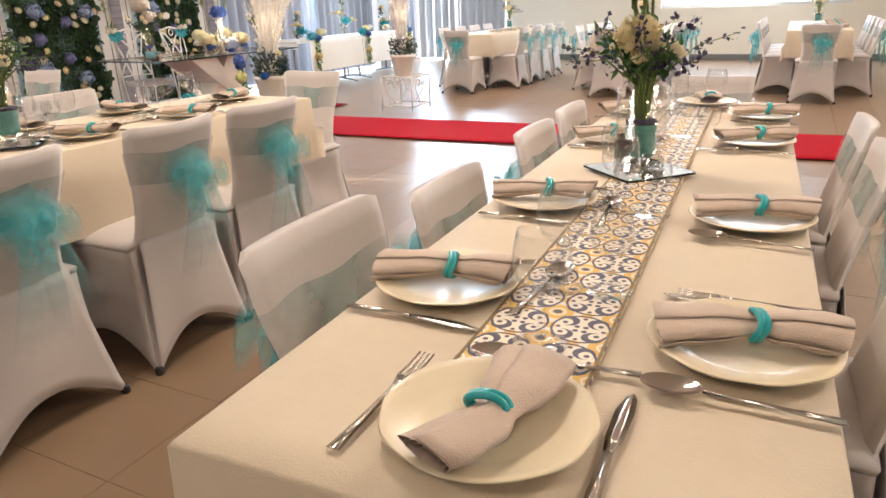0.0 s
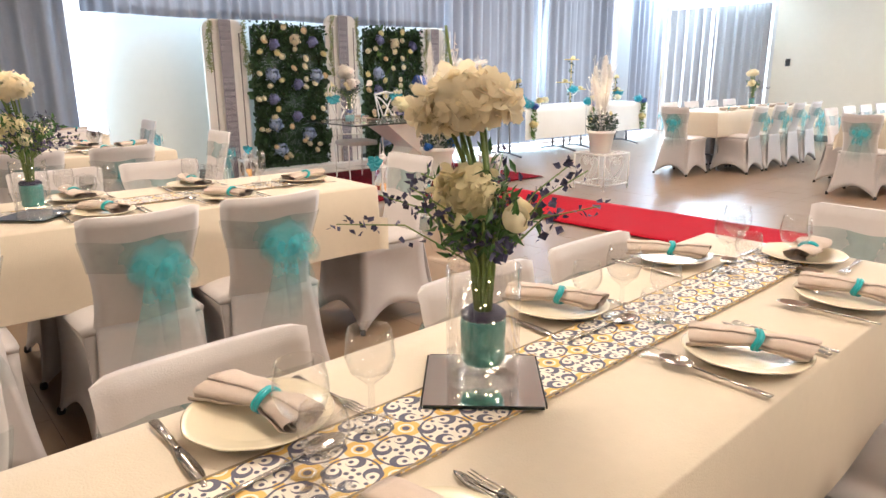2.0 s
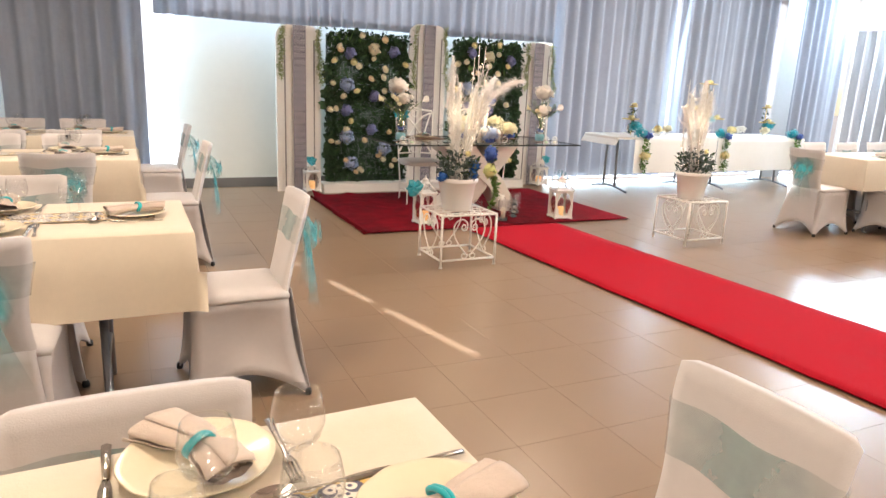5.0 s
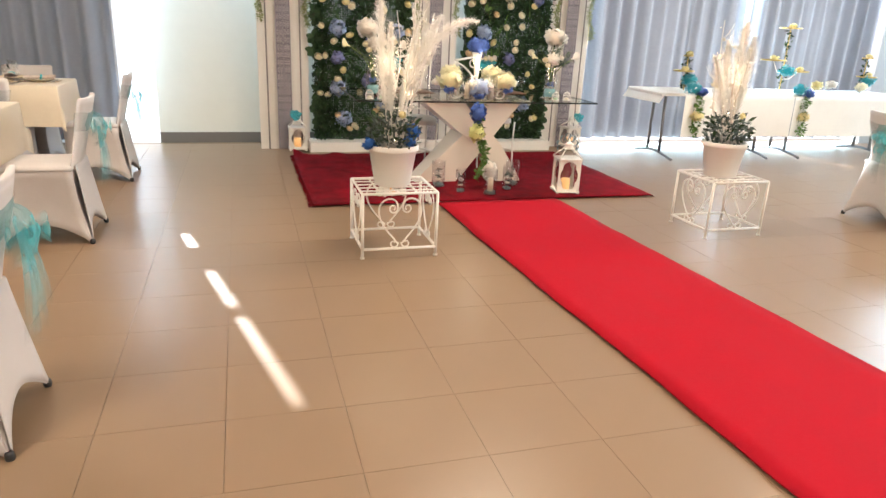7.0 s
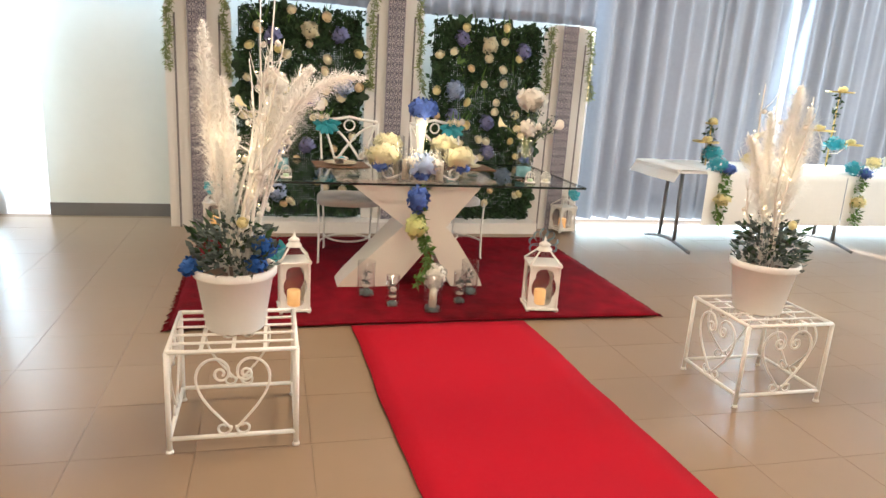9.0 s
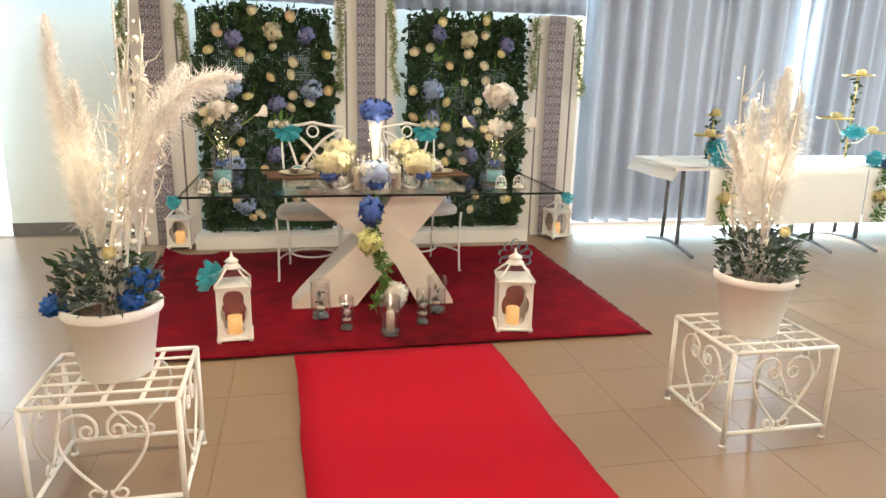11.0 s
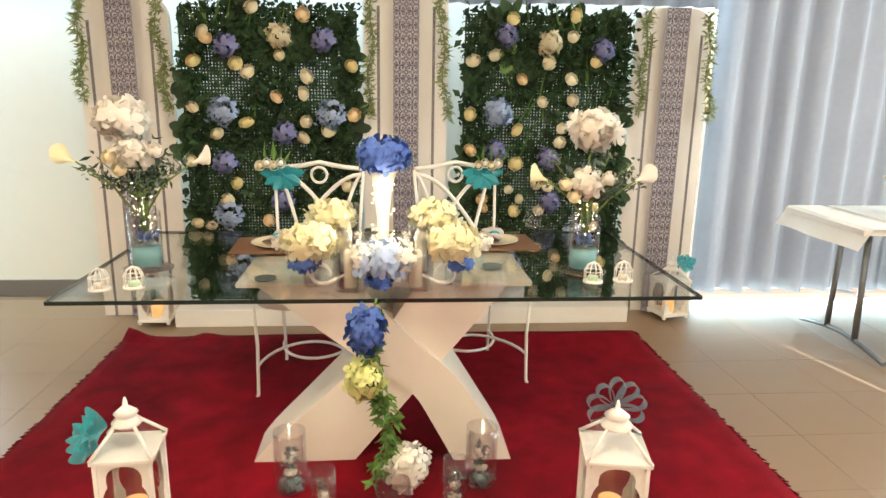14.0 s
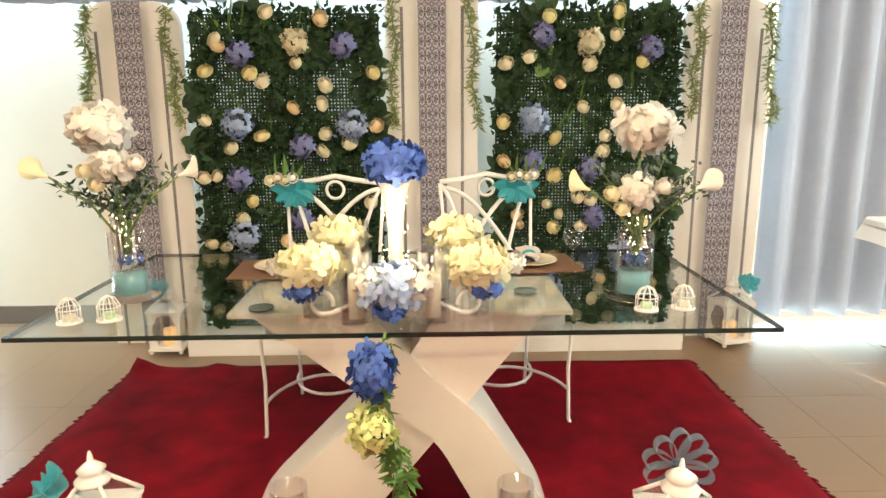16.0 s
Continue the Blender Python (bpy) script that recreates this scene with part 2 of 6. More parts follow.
M["leaf_grey"] = paint("eucalyptus_leaf", (0.12, 0.155, 0.14), 0.6, vary=0.3, island=0.8, trans=0.1)
M["sprig_purple"] = paint("dark_purple_sprig", (0.055, 0.05, 0.11), 0.6, vary=0.3, island=0.8, trans=0.1)
M["cream"] = paint("cream_petal", (0.90, 0.82, 0.60), 0.6, vary=0.07, scale=25, island=0.12, trans=0.28)
M["yellow"] = paint("yellow_petal", (0.90, 0.79, 0.42), 0.6, vary=0.07, scale=25, island=0.12, trans=0.28)
M["white_petal"] = paint("white_petal", (0.88, 0.83, 0.75), 0.6, vary=0.08, scale=25, island=0.12, trans=0.18)
M["blue"] = paint("blue_petal", (0.09, 0.175, 0.54), 0.6, vary=0.2, scale=25, island=0.5, trans=0.10)
M["lilac"] = paint("lilac_petal", (0.26, 0.27, 0.50), 0.6, vary=0.15, scale=25, island=0.5, trans=0.10)
M["pale_blue"] = paint("pale_blue_petal", (0.45, 0.55, 0.76), 0.6, vary=0.15, scale=25, island=0.5, trans=0.10)
M["pebble"] = paint("pale_glass_pebbles", (0.26, 0.38, 0.38), 0.3, vary=0.15, island=0.5)
M["pampas"] = paint("white_pampas", (0.97, 0.95, 0.92), 0.8, vary=0.02, island=0.05, trans=0.60)
M["twig"] = paint("white_painted_twig", (0.80, 0.76, 0.70), 0.6, vary=0.1)
M["wire"] = paint("thin_wire", (0.10, 0.12, 0.09), 0.5)
M["bulb"] = glow("warm_fairy_bulb", (1.0, 0.80, 0.45), 6.0)
M["candle"] = paint("ivory_candle", (0.82, 0.76, 0.62), 0.5, vary=0.05, trans=0.2)
M["lacquer"] = paint("ivory_lacquer", (0.76, 0.69, 0.60), 0.32, vary=0.04, coat=0.4)
M["wood"] = paint("brown_wood", (0.18, 0.09, 0.046), 0.45, vary=0.25, scale=12)
M["seat_pad"] = paint("taupe_seat_pad", (0.50, 0.45, 0.41), 0.7, vary=0.08)
M["net"] = paint("dark_green_mesh", (0.016, 0.040, 0.018), 0.6, vary=0.2)
M["board"] = paint("white_board", (0.80, 0.77, 0.73), 0.5, vary=0.05, scale=4)
M["tulle"] = sheer("turquoise_tulle", (0.03, 0.42, 0.49), 0.26)
M["tulle_grey"] = sheer("grey_blue_tulle", (0.16, 0.28, 0.34), 0.42)
M["gold"] = paint("gold_tray", (0.62, 0.45, 0.16), 0.3, metal=0.9, vary=0.1)
M["black"] = paint("black_plastic", (0.025, 0.025, 0.027), 0.5)
M["tile_print"] = printed("printed_tile_runner", 0.0825, (0.78, 0.72, 0.62), (0.085, 0.085, 0.16), (0.72, 0.46, 0.10))
M["hem"] = paint("brown_hem", (0.28, 0.22, 0.14), 0.8, vary=0.2, scale=40)
M["damask"] = printed("blue_damask_strip", 0.0725, (0.075, 0.068, 0.105), (0.60, 0.55, 0.56), (0.22, 0.20, 0.25))
M["border_print"] = printed("narrow_damask_border", 0.018, (0.34, 0.31, 0.30), (0.06, 0.055, 0.07), (0.16, 0.15, 0.16))
M["lamp_panel"] = glow("ceiling_panel_glow", (1.0, 0.80, 0.58), 2.5)
M["daylight"] = glow("bright_outdoors", (0.86, 0.95, 1.0), 0.55)

# ---- helpers for building ----


def part(name, mesh, mat, parent=None, label="", at=None):
    """Links a bmesh or mesh as one object, under a thing or a part, or at top level."""
    if isinstance(mesh, bmesh.types.BMesh):
        data = bpy.data.meshes.new(name)
        mesh.to_mesh(data)
        mesh.free()
    else:
        data = mesh
    if mat is not None and not data.materials:
        data.materials.append(mat)
    ob = new(name, data)
    if parent is not None:
        ob.parent = parent
    if at is not None:
        ob.matrix_basis = at
    if label:
        tagged(ob, label)
    if name in ("foliage", "eucalyptus", "sprig", "leaf_spray", "fern", "fairy_light", "grass_blade", "hydrangea", "dahlia", "peony", "carnation", "white_blossom", "blue_blossom", "bloom", "pebble_fill"):
        tagged(ob, kind="stuff")
    return ob


def thing(name, at, label, category, group="", kind=""):
    ob = new(name)
    ob.empty_display_size = 0.05
    ob.matrix_basis = at
    return tagged(ob, label, category, group, kind)


def smooth(bm):
    for f in bm.faces:
        f.smooth = True
    return bm


def box(sx, sy, sz, at=(0, 0, 0), bevel=0.0, bm=None, turn=None):
    """A box centred on at (z: its foot), with bevelled edges."""
    own = bmesh.new()
    bmesh.ops.create_cube(own, size=1)
    bmesh.ops.scale(own, vec=(sx, sy, sz), verts=own.verts)
    if bevel:
        bmesh.ops.bevel(own, geom=own.edges[:], offset=bevel, segments=2, affect="EDGES", profile=0.7)
    bmesh.ops.translate(own, vec=(0, 0, sz / 2), verts=own.verts)
    m = Matrix.Translation(at) @ (turn or Matrix.Identity(4))
    bmesh.ops.transform(own, matrix=m, verts=own.verts)
    return merge(bm, own)


def merge(bm, own):
    if bm is None:
        return own
    data = bpy.data.meshes.new("joined")
    own.to_mesh(data)
    own.free()
    bm.from_mesh(data)
    bpy.data.meshes.remove(data)
    return bm


def lathe(profile, seg=24, at=(0, 0, 0), bm=None, cap=False):
    """Turns (radius, height) pairs round the z axis."""
    bm = bm or bmesh.new()
    rings = []
    for r, z in profile:
        if r < 1e-6:
            rings.append([bm.verts.new((at[0], at[1], at[2] + z))])
        else:
            rings.append([bm.verts.new((at[0] + r * math.cos(2 * math.pi * i / seg), at[1] + r * math.sin(2 * math.pi * i / seg), at[2] + z)) for i in range(seg)])
    for a, b in zip(rings, rings[1:]):
        for i in range(seg):
            j = (i + 1) % seg
            if len(a) == 1 and len(b) == 1:
                continue
            if len(a) == 1:
                f = bm.faces.new((a[0], b[j], b[i]))
            elif len(b) == 1:
                f = bm.faces.new((a[i], a[j], b[0]))
            else:
                f = bm.faces.new((a[i], a[j], b[j], b[i]))
            f.smooth = True
    return bm


def tube(points, radius, seg=8, bm=None, closed=False):
    """A round bar along points; radius: one number or one for each point."""
    bm = bm or bmesh.new()
    pts = [Vector(p) for p in points]
    n = len(pts)
    radii = [radius] * n if isinstance(radius, (int, float)) else radius
    rings = []
    side = None
    for i, p in enumerate(pts):
        a = pts[i - 1] if i or closed else p
        b = pts[(i + 1) % n] if i < n - 1 or closed else p
        way = (b - a).normalized()
        if side is None:
            side = way.orthogonal().normalized()
        else:
            side = (side - way * side.dot(way))
            side = side.normalized() if side.length > 1e-6 else way.orthogonal().normalized()
        up = way.cross(side)
        rings.append([bm.verts.new(p + (side * math.cos(2 * math.pi * k / seg) + up * math.sin(2 * math.pi * k / seg)) * radii[i]) for k in range(seg)])
    pairs = list(zip(rings, rings[1:])) + ([(rings[-1], rings[0])] if closed else [])
    for a, b in pairs:
        for k in range(seg):
            j = (k + 1) % seg
            bm.faces.new((a[k], a[j], b[j], b[k])).smooth = True
    if not closed:
        bm.faces.new(rings[0][::-1])
        bm.faces.new(rings[-1])
    return bm


def sheet(fn, nu, nv, bm=None, uv=False):
    """A surface from fn(u, v), u and v from 0 to 1."""
    bm = bm or bmesh.new()
    grid = [[bm.verts.new(fn(i / nu, j / nv)) for j in range(nv + 1)] for i in range(nu + 1)]
    for i in range(nu):
        for j in range(nv):
            bm.faces.new((grid[i][j], grid[i + 1][j], grid[i + 1][j + 1], grid[i][j + 1])).smooth = True
    return bm


def thick(bm, depth):
    """Gives a sheet a thickness."""
    bmesh.ops.recalc_face_normals(bm, faces=bm.faces[:])
    bmesh.ops.solidify(bm, geom=bm.faces[:], thickness=depth)
    return bm


def flat_mesh(name, verts, faces, mat, smooth_faces=True):
    data = bpy.data.meshes.new(name)
    data.from_pydata(verts, [], faces)
    if smooth_faces:
        data.polygons.foreach_set("use_smooth", [True] * len(faces))
    data.materials.append(mat)
    return data


def leaf_cloud(name, mat, places, rng, length, width):
    """Many small leaves, each a folded blade of two quads; places: (point, way) pairs."""
    verts, faces = [], []
    for p, way in places:
        way = Vector(way)
        if way.length < 1e-5:
            way = Vector((0, 0, 1))
        way.normalize()
        side = way.orthogonal().normalized()
        side.rotate(Matrix.Rotation(rng.uniform(0, 6.28), 3, way))
        up = way.cross(side)
        s = rng.uniform(0.65, 1.3)
        l, w = length * s, width * s
        p = Vector(p)
        k = len(verts)
        verts += [p, p + way * l * 0.45 + side * w * 0.5 + up * l * 0.06, p + way * l - up * l * 0.12, p + way * l * 0.45 - side * w * 0.5 + up * l * 0.06, p + way * l * 0.5 - up * w * 0.1]
        faces += [(k, k + 1, k + 4), (k + 1, k + 2, k + 4), (k + 2, k + 3, k + 4), (k + 3, k, k + 4)]
    return flat_mesh(name, [tuple(v) for v in verts], faces, mat, False)


def broad_leaf(at, way, out, length, width, bm):
    """One wide, rounded leaf with a fold along its rib."""
    way = Vector(way).normalized()
    side = Vector(out).cross(way).normalized()
    up = way.cross(side)
    n = 7
    rib, edges = [], ([], [])
    for i in range(n + 1):
        f = i / n
        c = Vector(at) + way * length * f - up * length * 0.16 * f * f
        half = width * 0.5 * math.sin(math.pi * min(1.0, f * 0.93 + 0.07)) ** 0.6 * (1 - 0.15 * f)
        rib.append(bm.verts.new(c))
        for k, sg in enumerate((-1, 1)):
            edges[k].append(bm.verts.new(c + side * sg * half + up * half * 0.22))
    for k in (0, 1):
        for i in range(n):
            q = (rib[i], rib[i + 1], edges[k][i + 1], edges[k][i])
            bm.faces.new(q if k else q[::-1]).smooth = True
    return bm


def rnd_dir(rng, up=0.0):
    while True:
        v = Vector((rng.uniform(-1, 1), rng.uniform(-1, 1), rng.uniform(-1, 1)))
        if 0.1 < v.length < 1:
            v.normalize()
            v.z += up
            return v.normalized()


def petal_ball(name, mat, radius, count, rng, size, squash=0.75, half=False, depth=0.74):
    """A flower head of many four-petalled florets over an uneven ball: hydrangea, peony or carnation."""
    verts, faces, normals = [], [], []
    seed = rng.uniform(0, 50)
    for i in range(count):
        z = 1 - 2 * (i + 0.5) / count
        a = i * 2.39996
        r = math.sqrt(max(0, 1 - z * z))
        out = Vector((r * math.cos(a), r * math.sin(a), z))
        out = (out + rnd_dir(rng) * 0.3).normalized()
        lump = 1 + 2.0 * (1 - depth) * noise.noise(out * 2.2 + Vector((seed, 0, 0)))
        c = Vector((out.x * radius, out.y * radius, out.z * radius * squash * (0.35 if half and out.z < 0 else 1.0))) * rng.uniform(depth, 1.04) * lump
        face = (out + rnd_dir(rng) * 0.5).normalized()
        side = face.orthogonal().normalized()
        side.rotate(Matrix.Rotation(rng.uniform(0, 6.28), 3, face))
        up = face.cross(side)
        s = size * rng.uniform(0.6, 1.1)
        k = len(verts)
        verts.append(tuple(c - face * s * 0.18))
        normals.append((out * 0.8 + face * 0.2).normalized())
        for q in range(4):
            t = math.pi / 2 * q + rng.uniform(-0.2, 0.2)
            lift = rng.uniform(-0.12, 0.22)
            k1 = len(verts)
            for da, far, hi in ((-0.72, 0.28, 0.0), (-0.56, 0.50, 0.05), (-0.22, 0.65, 0.12), (0.22, 0.65, 0.12), (0.56, 0.50, 0.05), (0.72, 0.28, 0.0)):
                e = s * far * rng.uniform(0.9, 1.1)
                p = c + side * math.cos(t + da) * e + up * math.sin(t + da) * e + face * s * (hi + lift * far + rng.uniform(-0.05, 0.05))
                verts.append(tuple(p))
                normals.append((out * 0.80 + face * 0.16 + (p - c).normalized() * 0.16).normalized())
            faces.extend([(k, k1 + j, k1 + j + 1) for j in range(5)])
    data = flat_mesh(name, verts, faces, mat)
    data.normals_split_custom_set_from_vertices(normals)
    return data


def rose_mesh(name, mat, radius, rng, rings=4):
    """A round, half-closed rose: petals wrapped over one another round a bud, facing +z."""
    bm = bmesh.new()
    for k in range(rings):
        n = (2, 3, 4, 5, 5)[k]
        f = k / max(1, rings - 1)
        big = radius * (0.52 + 0.48 * f)
        top = radians(76 - 34 * f)
        for i in range(n):
            a0 = 2 * math.pi * (i + 0.37 * k) / n + rng.uniform(-0.25, 0.25)
            span = 2 * math.pi / n * 1.25
            tilt = rng.uniform(0.94, 1.06)
            flare = (0.02 + 0.12 * f) * radius * rng.uniform(0.5, 1.4)

            def petal(u, v, a0=a0, big=big, top=top, span=span, flare=flare, tilt=tilt):
                s = (u - 0.5) * 2
                low = radians(-62)
                th = low + (top - low) * v * (1 - 0.16 * s * s)
                a = a0 + s * span * 0.5 * (1 - 0.30 * v * v)
                rr = big * math.cos(th) * tilt + flare * max(0.0, v - 0.72) / 0.28 + 0.05 * radius * (s + 1) * 0.5
                return (rr * math.cos(a), rr * math.sin(a), radius * 0.45 + big * 0.86 * math.sin(th) - (1 - f) * 0.02 * radius)
            sheet(petal, 5, 5, bm)
    lathe([(0, 0.1 * radius), (0.46 * radius, 0.3 * radius), (0.54 * radius, 0.60 * radius), (0.44 * radius, 0.88 * radius), (0.20 * radius, 0.98 * radius), (0, 0.95 * radius)], 12, bm=bm)
    data = bpy.data.meshes.new(name)
    bm.to_mesh(data)
    bm.free()
    data.materials.append(mat)
    data.polygons.foreach_set("use_smooth", [True] * len(data.polygons))
    heart = Vector((0, 0, 0.30 * radius))
    data.normals_split_custom_set_from_vertices([(v.co - heart).normalized() for v in data.vertices])
    return data


def facing(p, way, spin=0.0):
    """A pose at p whose z axis points along way."""
    q = Vector(way).to_track_quat("Z", "Y").to_matrix().to_4x4()
    return Matrix.Translation(p) @ q @ pose(0, 0, 0, 0, 0, spin)

# ---- structure ----
X0, X1, Y0, Y1, H = -7.35, 5.0, -5.0, 14.6, 3.1


def slab(name, x0, x1, y0, y1, z0, z1, mat, label, category, bevel=0.0):
    ob = part(name, box(x1 - x0, y1 - y0, z1 - z0, ((x0 + x1) / 2, (y0 + y1) / 2, z0), bevel), mat)
    return tagged(ob, label, category, kind="structure")


slab("ground", -60, 60, -60, 60, -0.5, -0.2, M["grout"], "plain ground outside the hall", "ground")
# unseen slab outside, added to keep the sun off the left curtains
slab("neighbour_wall", -10.2, -10.0, -14, 2.35, -0.2, 5.5, M["wall"], "plain unseen slab that screens the left curtains from the sun", "wall")
floor = slab("floor", X0, X1, Y0, Y1, -0.12, -0.004, M["grout"], "taupe tiled floor with thin dark joints", "floor")
slab("ceiling", X0 - 0.2, X1 + 0.2, Y0 - 0.2, Y1 + 0.2, H, H + 0.15, M["ceiling"], "plain white ceiling", "ceiling")
slab("wall_south", X0 - 0.2, X1 + 0.2, Y0 - 0.2, Y0, -0.12, H, M["wall"], "plain white side wall", "wall")
slab("wall_east", X1, X1 + 0.2, Y0, Y1, -0.12, H, M["wall"], "plain white end wall", "wall")
# end wall with the windows: a white part behind the flower backdrop, window bays on either side
WALL_Y0, WALL_Y1 = 3.56, 8.22
slab("wall_west", X0, X0 + 0.04, WALL_Y0, WALL_Y1, 0, 2.10, M["wall"], "cream wall behind the flower backdrop", "wall")
slab("baseboard", X0 + 0.04, X0 + 0.055, WALL_Y0, WALL_Y1, 0, 0.11, M["skirting"], "grey skirting along the cream wall", "baseboard")
slab("wall_west_lintel", X0 - 0.2, X0, Y0, Y1, 2.98, H, M["wall"], "white wall above the windows", "wall")
NW0, NW1, NZ0, NZ1 = -1.9, 1.3, 0.95, 2.45
slab("wall_north", -4.98, NW0, Y1, Y1 + 0.2, -0.12, H, M["cream_wall"], "plain cream side wall", "wall")
slab("wall_north", NW1, X1, Y1, Y1 + 0.2, -0.12, H, M["cream_wall"], "plain cream side wall", "wall")
slab("wall_north_sill", NW0, NW1, Y1, Y1 + 0.2, -0.12, NZ0, M["cream_wall"], "cream wall under the wide side window", "wall")
slab("wall_north_head", NW0, NW1, Y1, Y1 + 0.2, NZ1, H, M["cream_wall"], "cream wall above the wide side window", "wall")
slab("wall_north_lintel", X0 - 0.2, -4.98, Y1, Y1 + 0.2, 3.0, H, M["wall"], "white wall above the side window", "wall")
slab("trim", -4.98, X1, Y1 - 0.012, Y1, 0, 0.11, M["skirting"], "grey skirting along the side wall", "trim")
# thin piers that carry the slit beside the cream wall: the sun draws a broken line on the floor through it
slab("wall_west_pier", X0 - 0.02, X0, 3.212, WALL_Y0, -0.12, 2.98, M["blind"], "white blind panel beside the cream wall", "wall")
# unseen jamb and blocks, added and sized to cut the sun into that line
slab("wall_west_jamb", X0 - 0.02, X0, 3.05, 3.152, -0.12, 2.98, M["frame"], "white strip added beside the slit to narrow the sun", "wall")
for z0, z1 in ((-0.1, 1.763), (1.91, 2.13), (2.393, 2.466)):
    slab("window_transom", X0 - 0.02, X0 - 0.004, 3.152, 3.212, z0, z1, M["frame"], "white transom piece added across the slit to break the sun", "window frame")


def wavy_curtain(name, y0, y1, z0, z1, mat, label, x=-7.05, fold=0.205, deep=0.055, along="y", seed=1, flare=0.0):
    """A hanging curtain with uneven folds and a hem."""
    rng = random.Random(seed)
    length = y1 - y0
    n = max(8, int(length / 0.016))
    ph = [rng.uniform(0, 6.28) for _ in range(4)]

    def fn(u, v):
        s = u * length
        w = 2 * math.pi * s / fold
        off = math.sin(w + 1.5 * math.sin(s * 2.3 + ph[0]) + 0.7 * math.sin(s * 5.9 + ph[2])) * deep * (0.72 + 0.28 * v) * (0.85 + 0.35 * math.sin(s * 3.7 + ph[3] + 0.5 * v)) + 0.016 * math.sin(s * 5.3 + ph[1]) + 0.008 * math.sin(w * 2.1 + ph[2])
        z = z1 + (z0 - z1) * v + (0.008 * math.sin(s * 3 + ph[3]) if v > 0.99 else 0)
        yy = y0 + s + flare * v * (u - 0.5)
        return (x + off, yy, z) if along == "y" else (yy, x + off, z)
    bm = sheet(fn, n, 6)
    return tagged(part(name, bm, mat), label, "curtain", "grey curtains along the windows")


GREY = "long grey pleated curtain hanging before a bright window"
wavy_curtain("curtain", -4.9, 1.86, 0.075, 3.08, M["curtain"], GREY, seed=2)
wavy_curtain("curtain", 1.95, 3.235, 0.075, 3.08, M["curtain"], GREY, seed=3)
wavy_curtain("curtain", 3.345, 8.26, 1.86, 3.08, M["curtain"], "short grey pleated curtain above the flower backdrop", x=-6.98, seed=4, fold=0.15, deep=0.045)
wavy_curtain("curtain", 8.31, 10.36, 0.075, 3.08, M["curtain"], GREY, seed=5)
wavy_curtain("curtain", 10.52, 12.45, 0.075, 3.08, M["curtain"], GREY, seed=6)
wavy_curtain("curtain", 12.95, 14.15, 0.075, 3.08, M["curtain"], GREY, seed=7)
wavy_curtain("curtain", -7.12, -6.21, 0.05, 2.44, M["pale_curtain"], "pale grey curtain before the side window", x=14.45, along="x", fold=0.17, seed=8)
wavy_curtain("curtain", -6.15, -5.03, 0.05, 2.44, M["pale_curtain"], "pale grey curtain beside the cream side wall", x=14.45, along="x", fold=0.17, seed=9)
slab("column", -7.3, -6.95, 12.5, 12.9, 0, H, M["column"], "square grey column between the curtains", "column")


def window_bay(name, y0, y1):
    w = thing(name, pose(X0 - 0.1, (y0 + y1) / 2, 0), "tall white-framed window behind the curtains", "window", kind="structure")
    span = y1 - y0
    part("window_sill", box(0.2, span, 0.06, (0, 0, -0.06), 0.004), M["frame"], w)
    n = max(1, round(span / 1.3))
    for i in range(n + 1):
        part("window_frame", box(0.06, 0.06, 2.72, (0, -span / 2 + span * i / n, 0.04), 0.004), M["frame"], w)
    for i in range(n):
        pane = part("pane", box(0.008, span / n - 0.06, 2.7, (0, -span / 2 + span * (i + 0.5) / n, 0.05)), M["glass"], w)
        pane.visible_shadow = False
    return w


window_bay("window_1", Y0, 3.06)
window_bay("window_2", 8.25, Y1)
hw = thing("window_3", pose(X0 - 0.1, (WALL_Y0 + WALL_Y1) / 2, 2.12), "high window above the cream wall", "window", kind="structure")
part("window_frame", box(0.06, WALL_Y1 - WALL_Y0, 0.05, (0, 0, 0), 0.004), M["frame"], hw)
nw = thing("window_4", pose(-6.16, Y1 + 0.08, 0), "side window with a white transom bar", "window", kind="structure")
part("window_frame", box(2.36, 0.08, 0.12, (0, 0, 2.40), 0.004), M["frame"], nw)
for xx in (-1.12, 0, 1.12):
    part("window_frame", box(0.07, 0.06, 2.98, (xx, 0, 0.01), 0.004), M["frame"], nw)
ww = thing("window_5", pose((NW0 + NW1) / 2, Y1 + 0.1, NZ0), "wide white-framed side window full of daylight", "window", kind="structure")
for k in range(4):
    part("window_frame", box(0.06, 0.06, NZ1 - NZ0 - 0.12, ((k / 3 - 0.5) * (NW1 - NW0 - 0.06), 0, 0.06), 0.004), M["frame"], ww)
for zz in (0, NZ1 - NZ0 - 0.06):
    part("window_frame", box(NW1 - NW0, 0.07, 0.06, (0, 0, zz), 0.004), M["frame"], ww)
for k in range(3):
    pane = part("pane", box((NW1 - NW0) / 3 - 0.07, 0.008, NZ1 - NZ0 - 0.13, (((k + 0.5) / 3 - 0.5) * (NW1 - NW0 - 0.06), 0, 0.065)), M["glass"], ww)
    pane.visible_shadow = False
# bright outdoors past the side windows
tagged(part("backdrop", box(6.0, 0.02, 3.4, (-0.3, Y1 + 1.6, -0.2)), M["daylight"]), "bright overexposed daylight outside", "backdrop", kind="structure")
tagged(part("backdrop", box(5.0, 0.02, 3.4, (-5.4, Y1 + 1.4, -0.2)), M["daylight"]), "bright overexposed daylight outside", "backdrop", kind="structure")

# ---- ceiling lights behind and above the walk ----


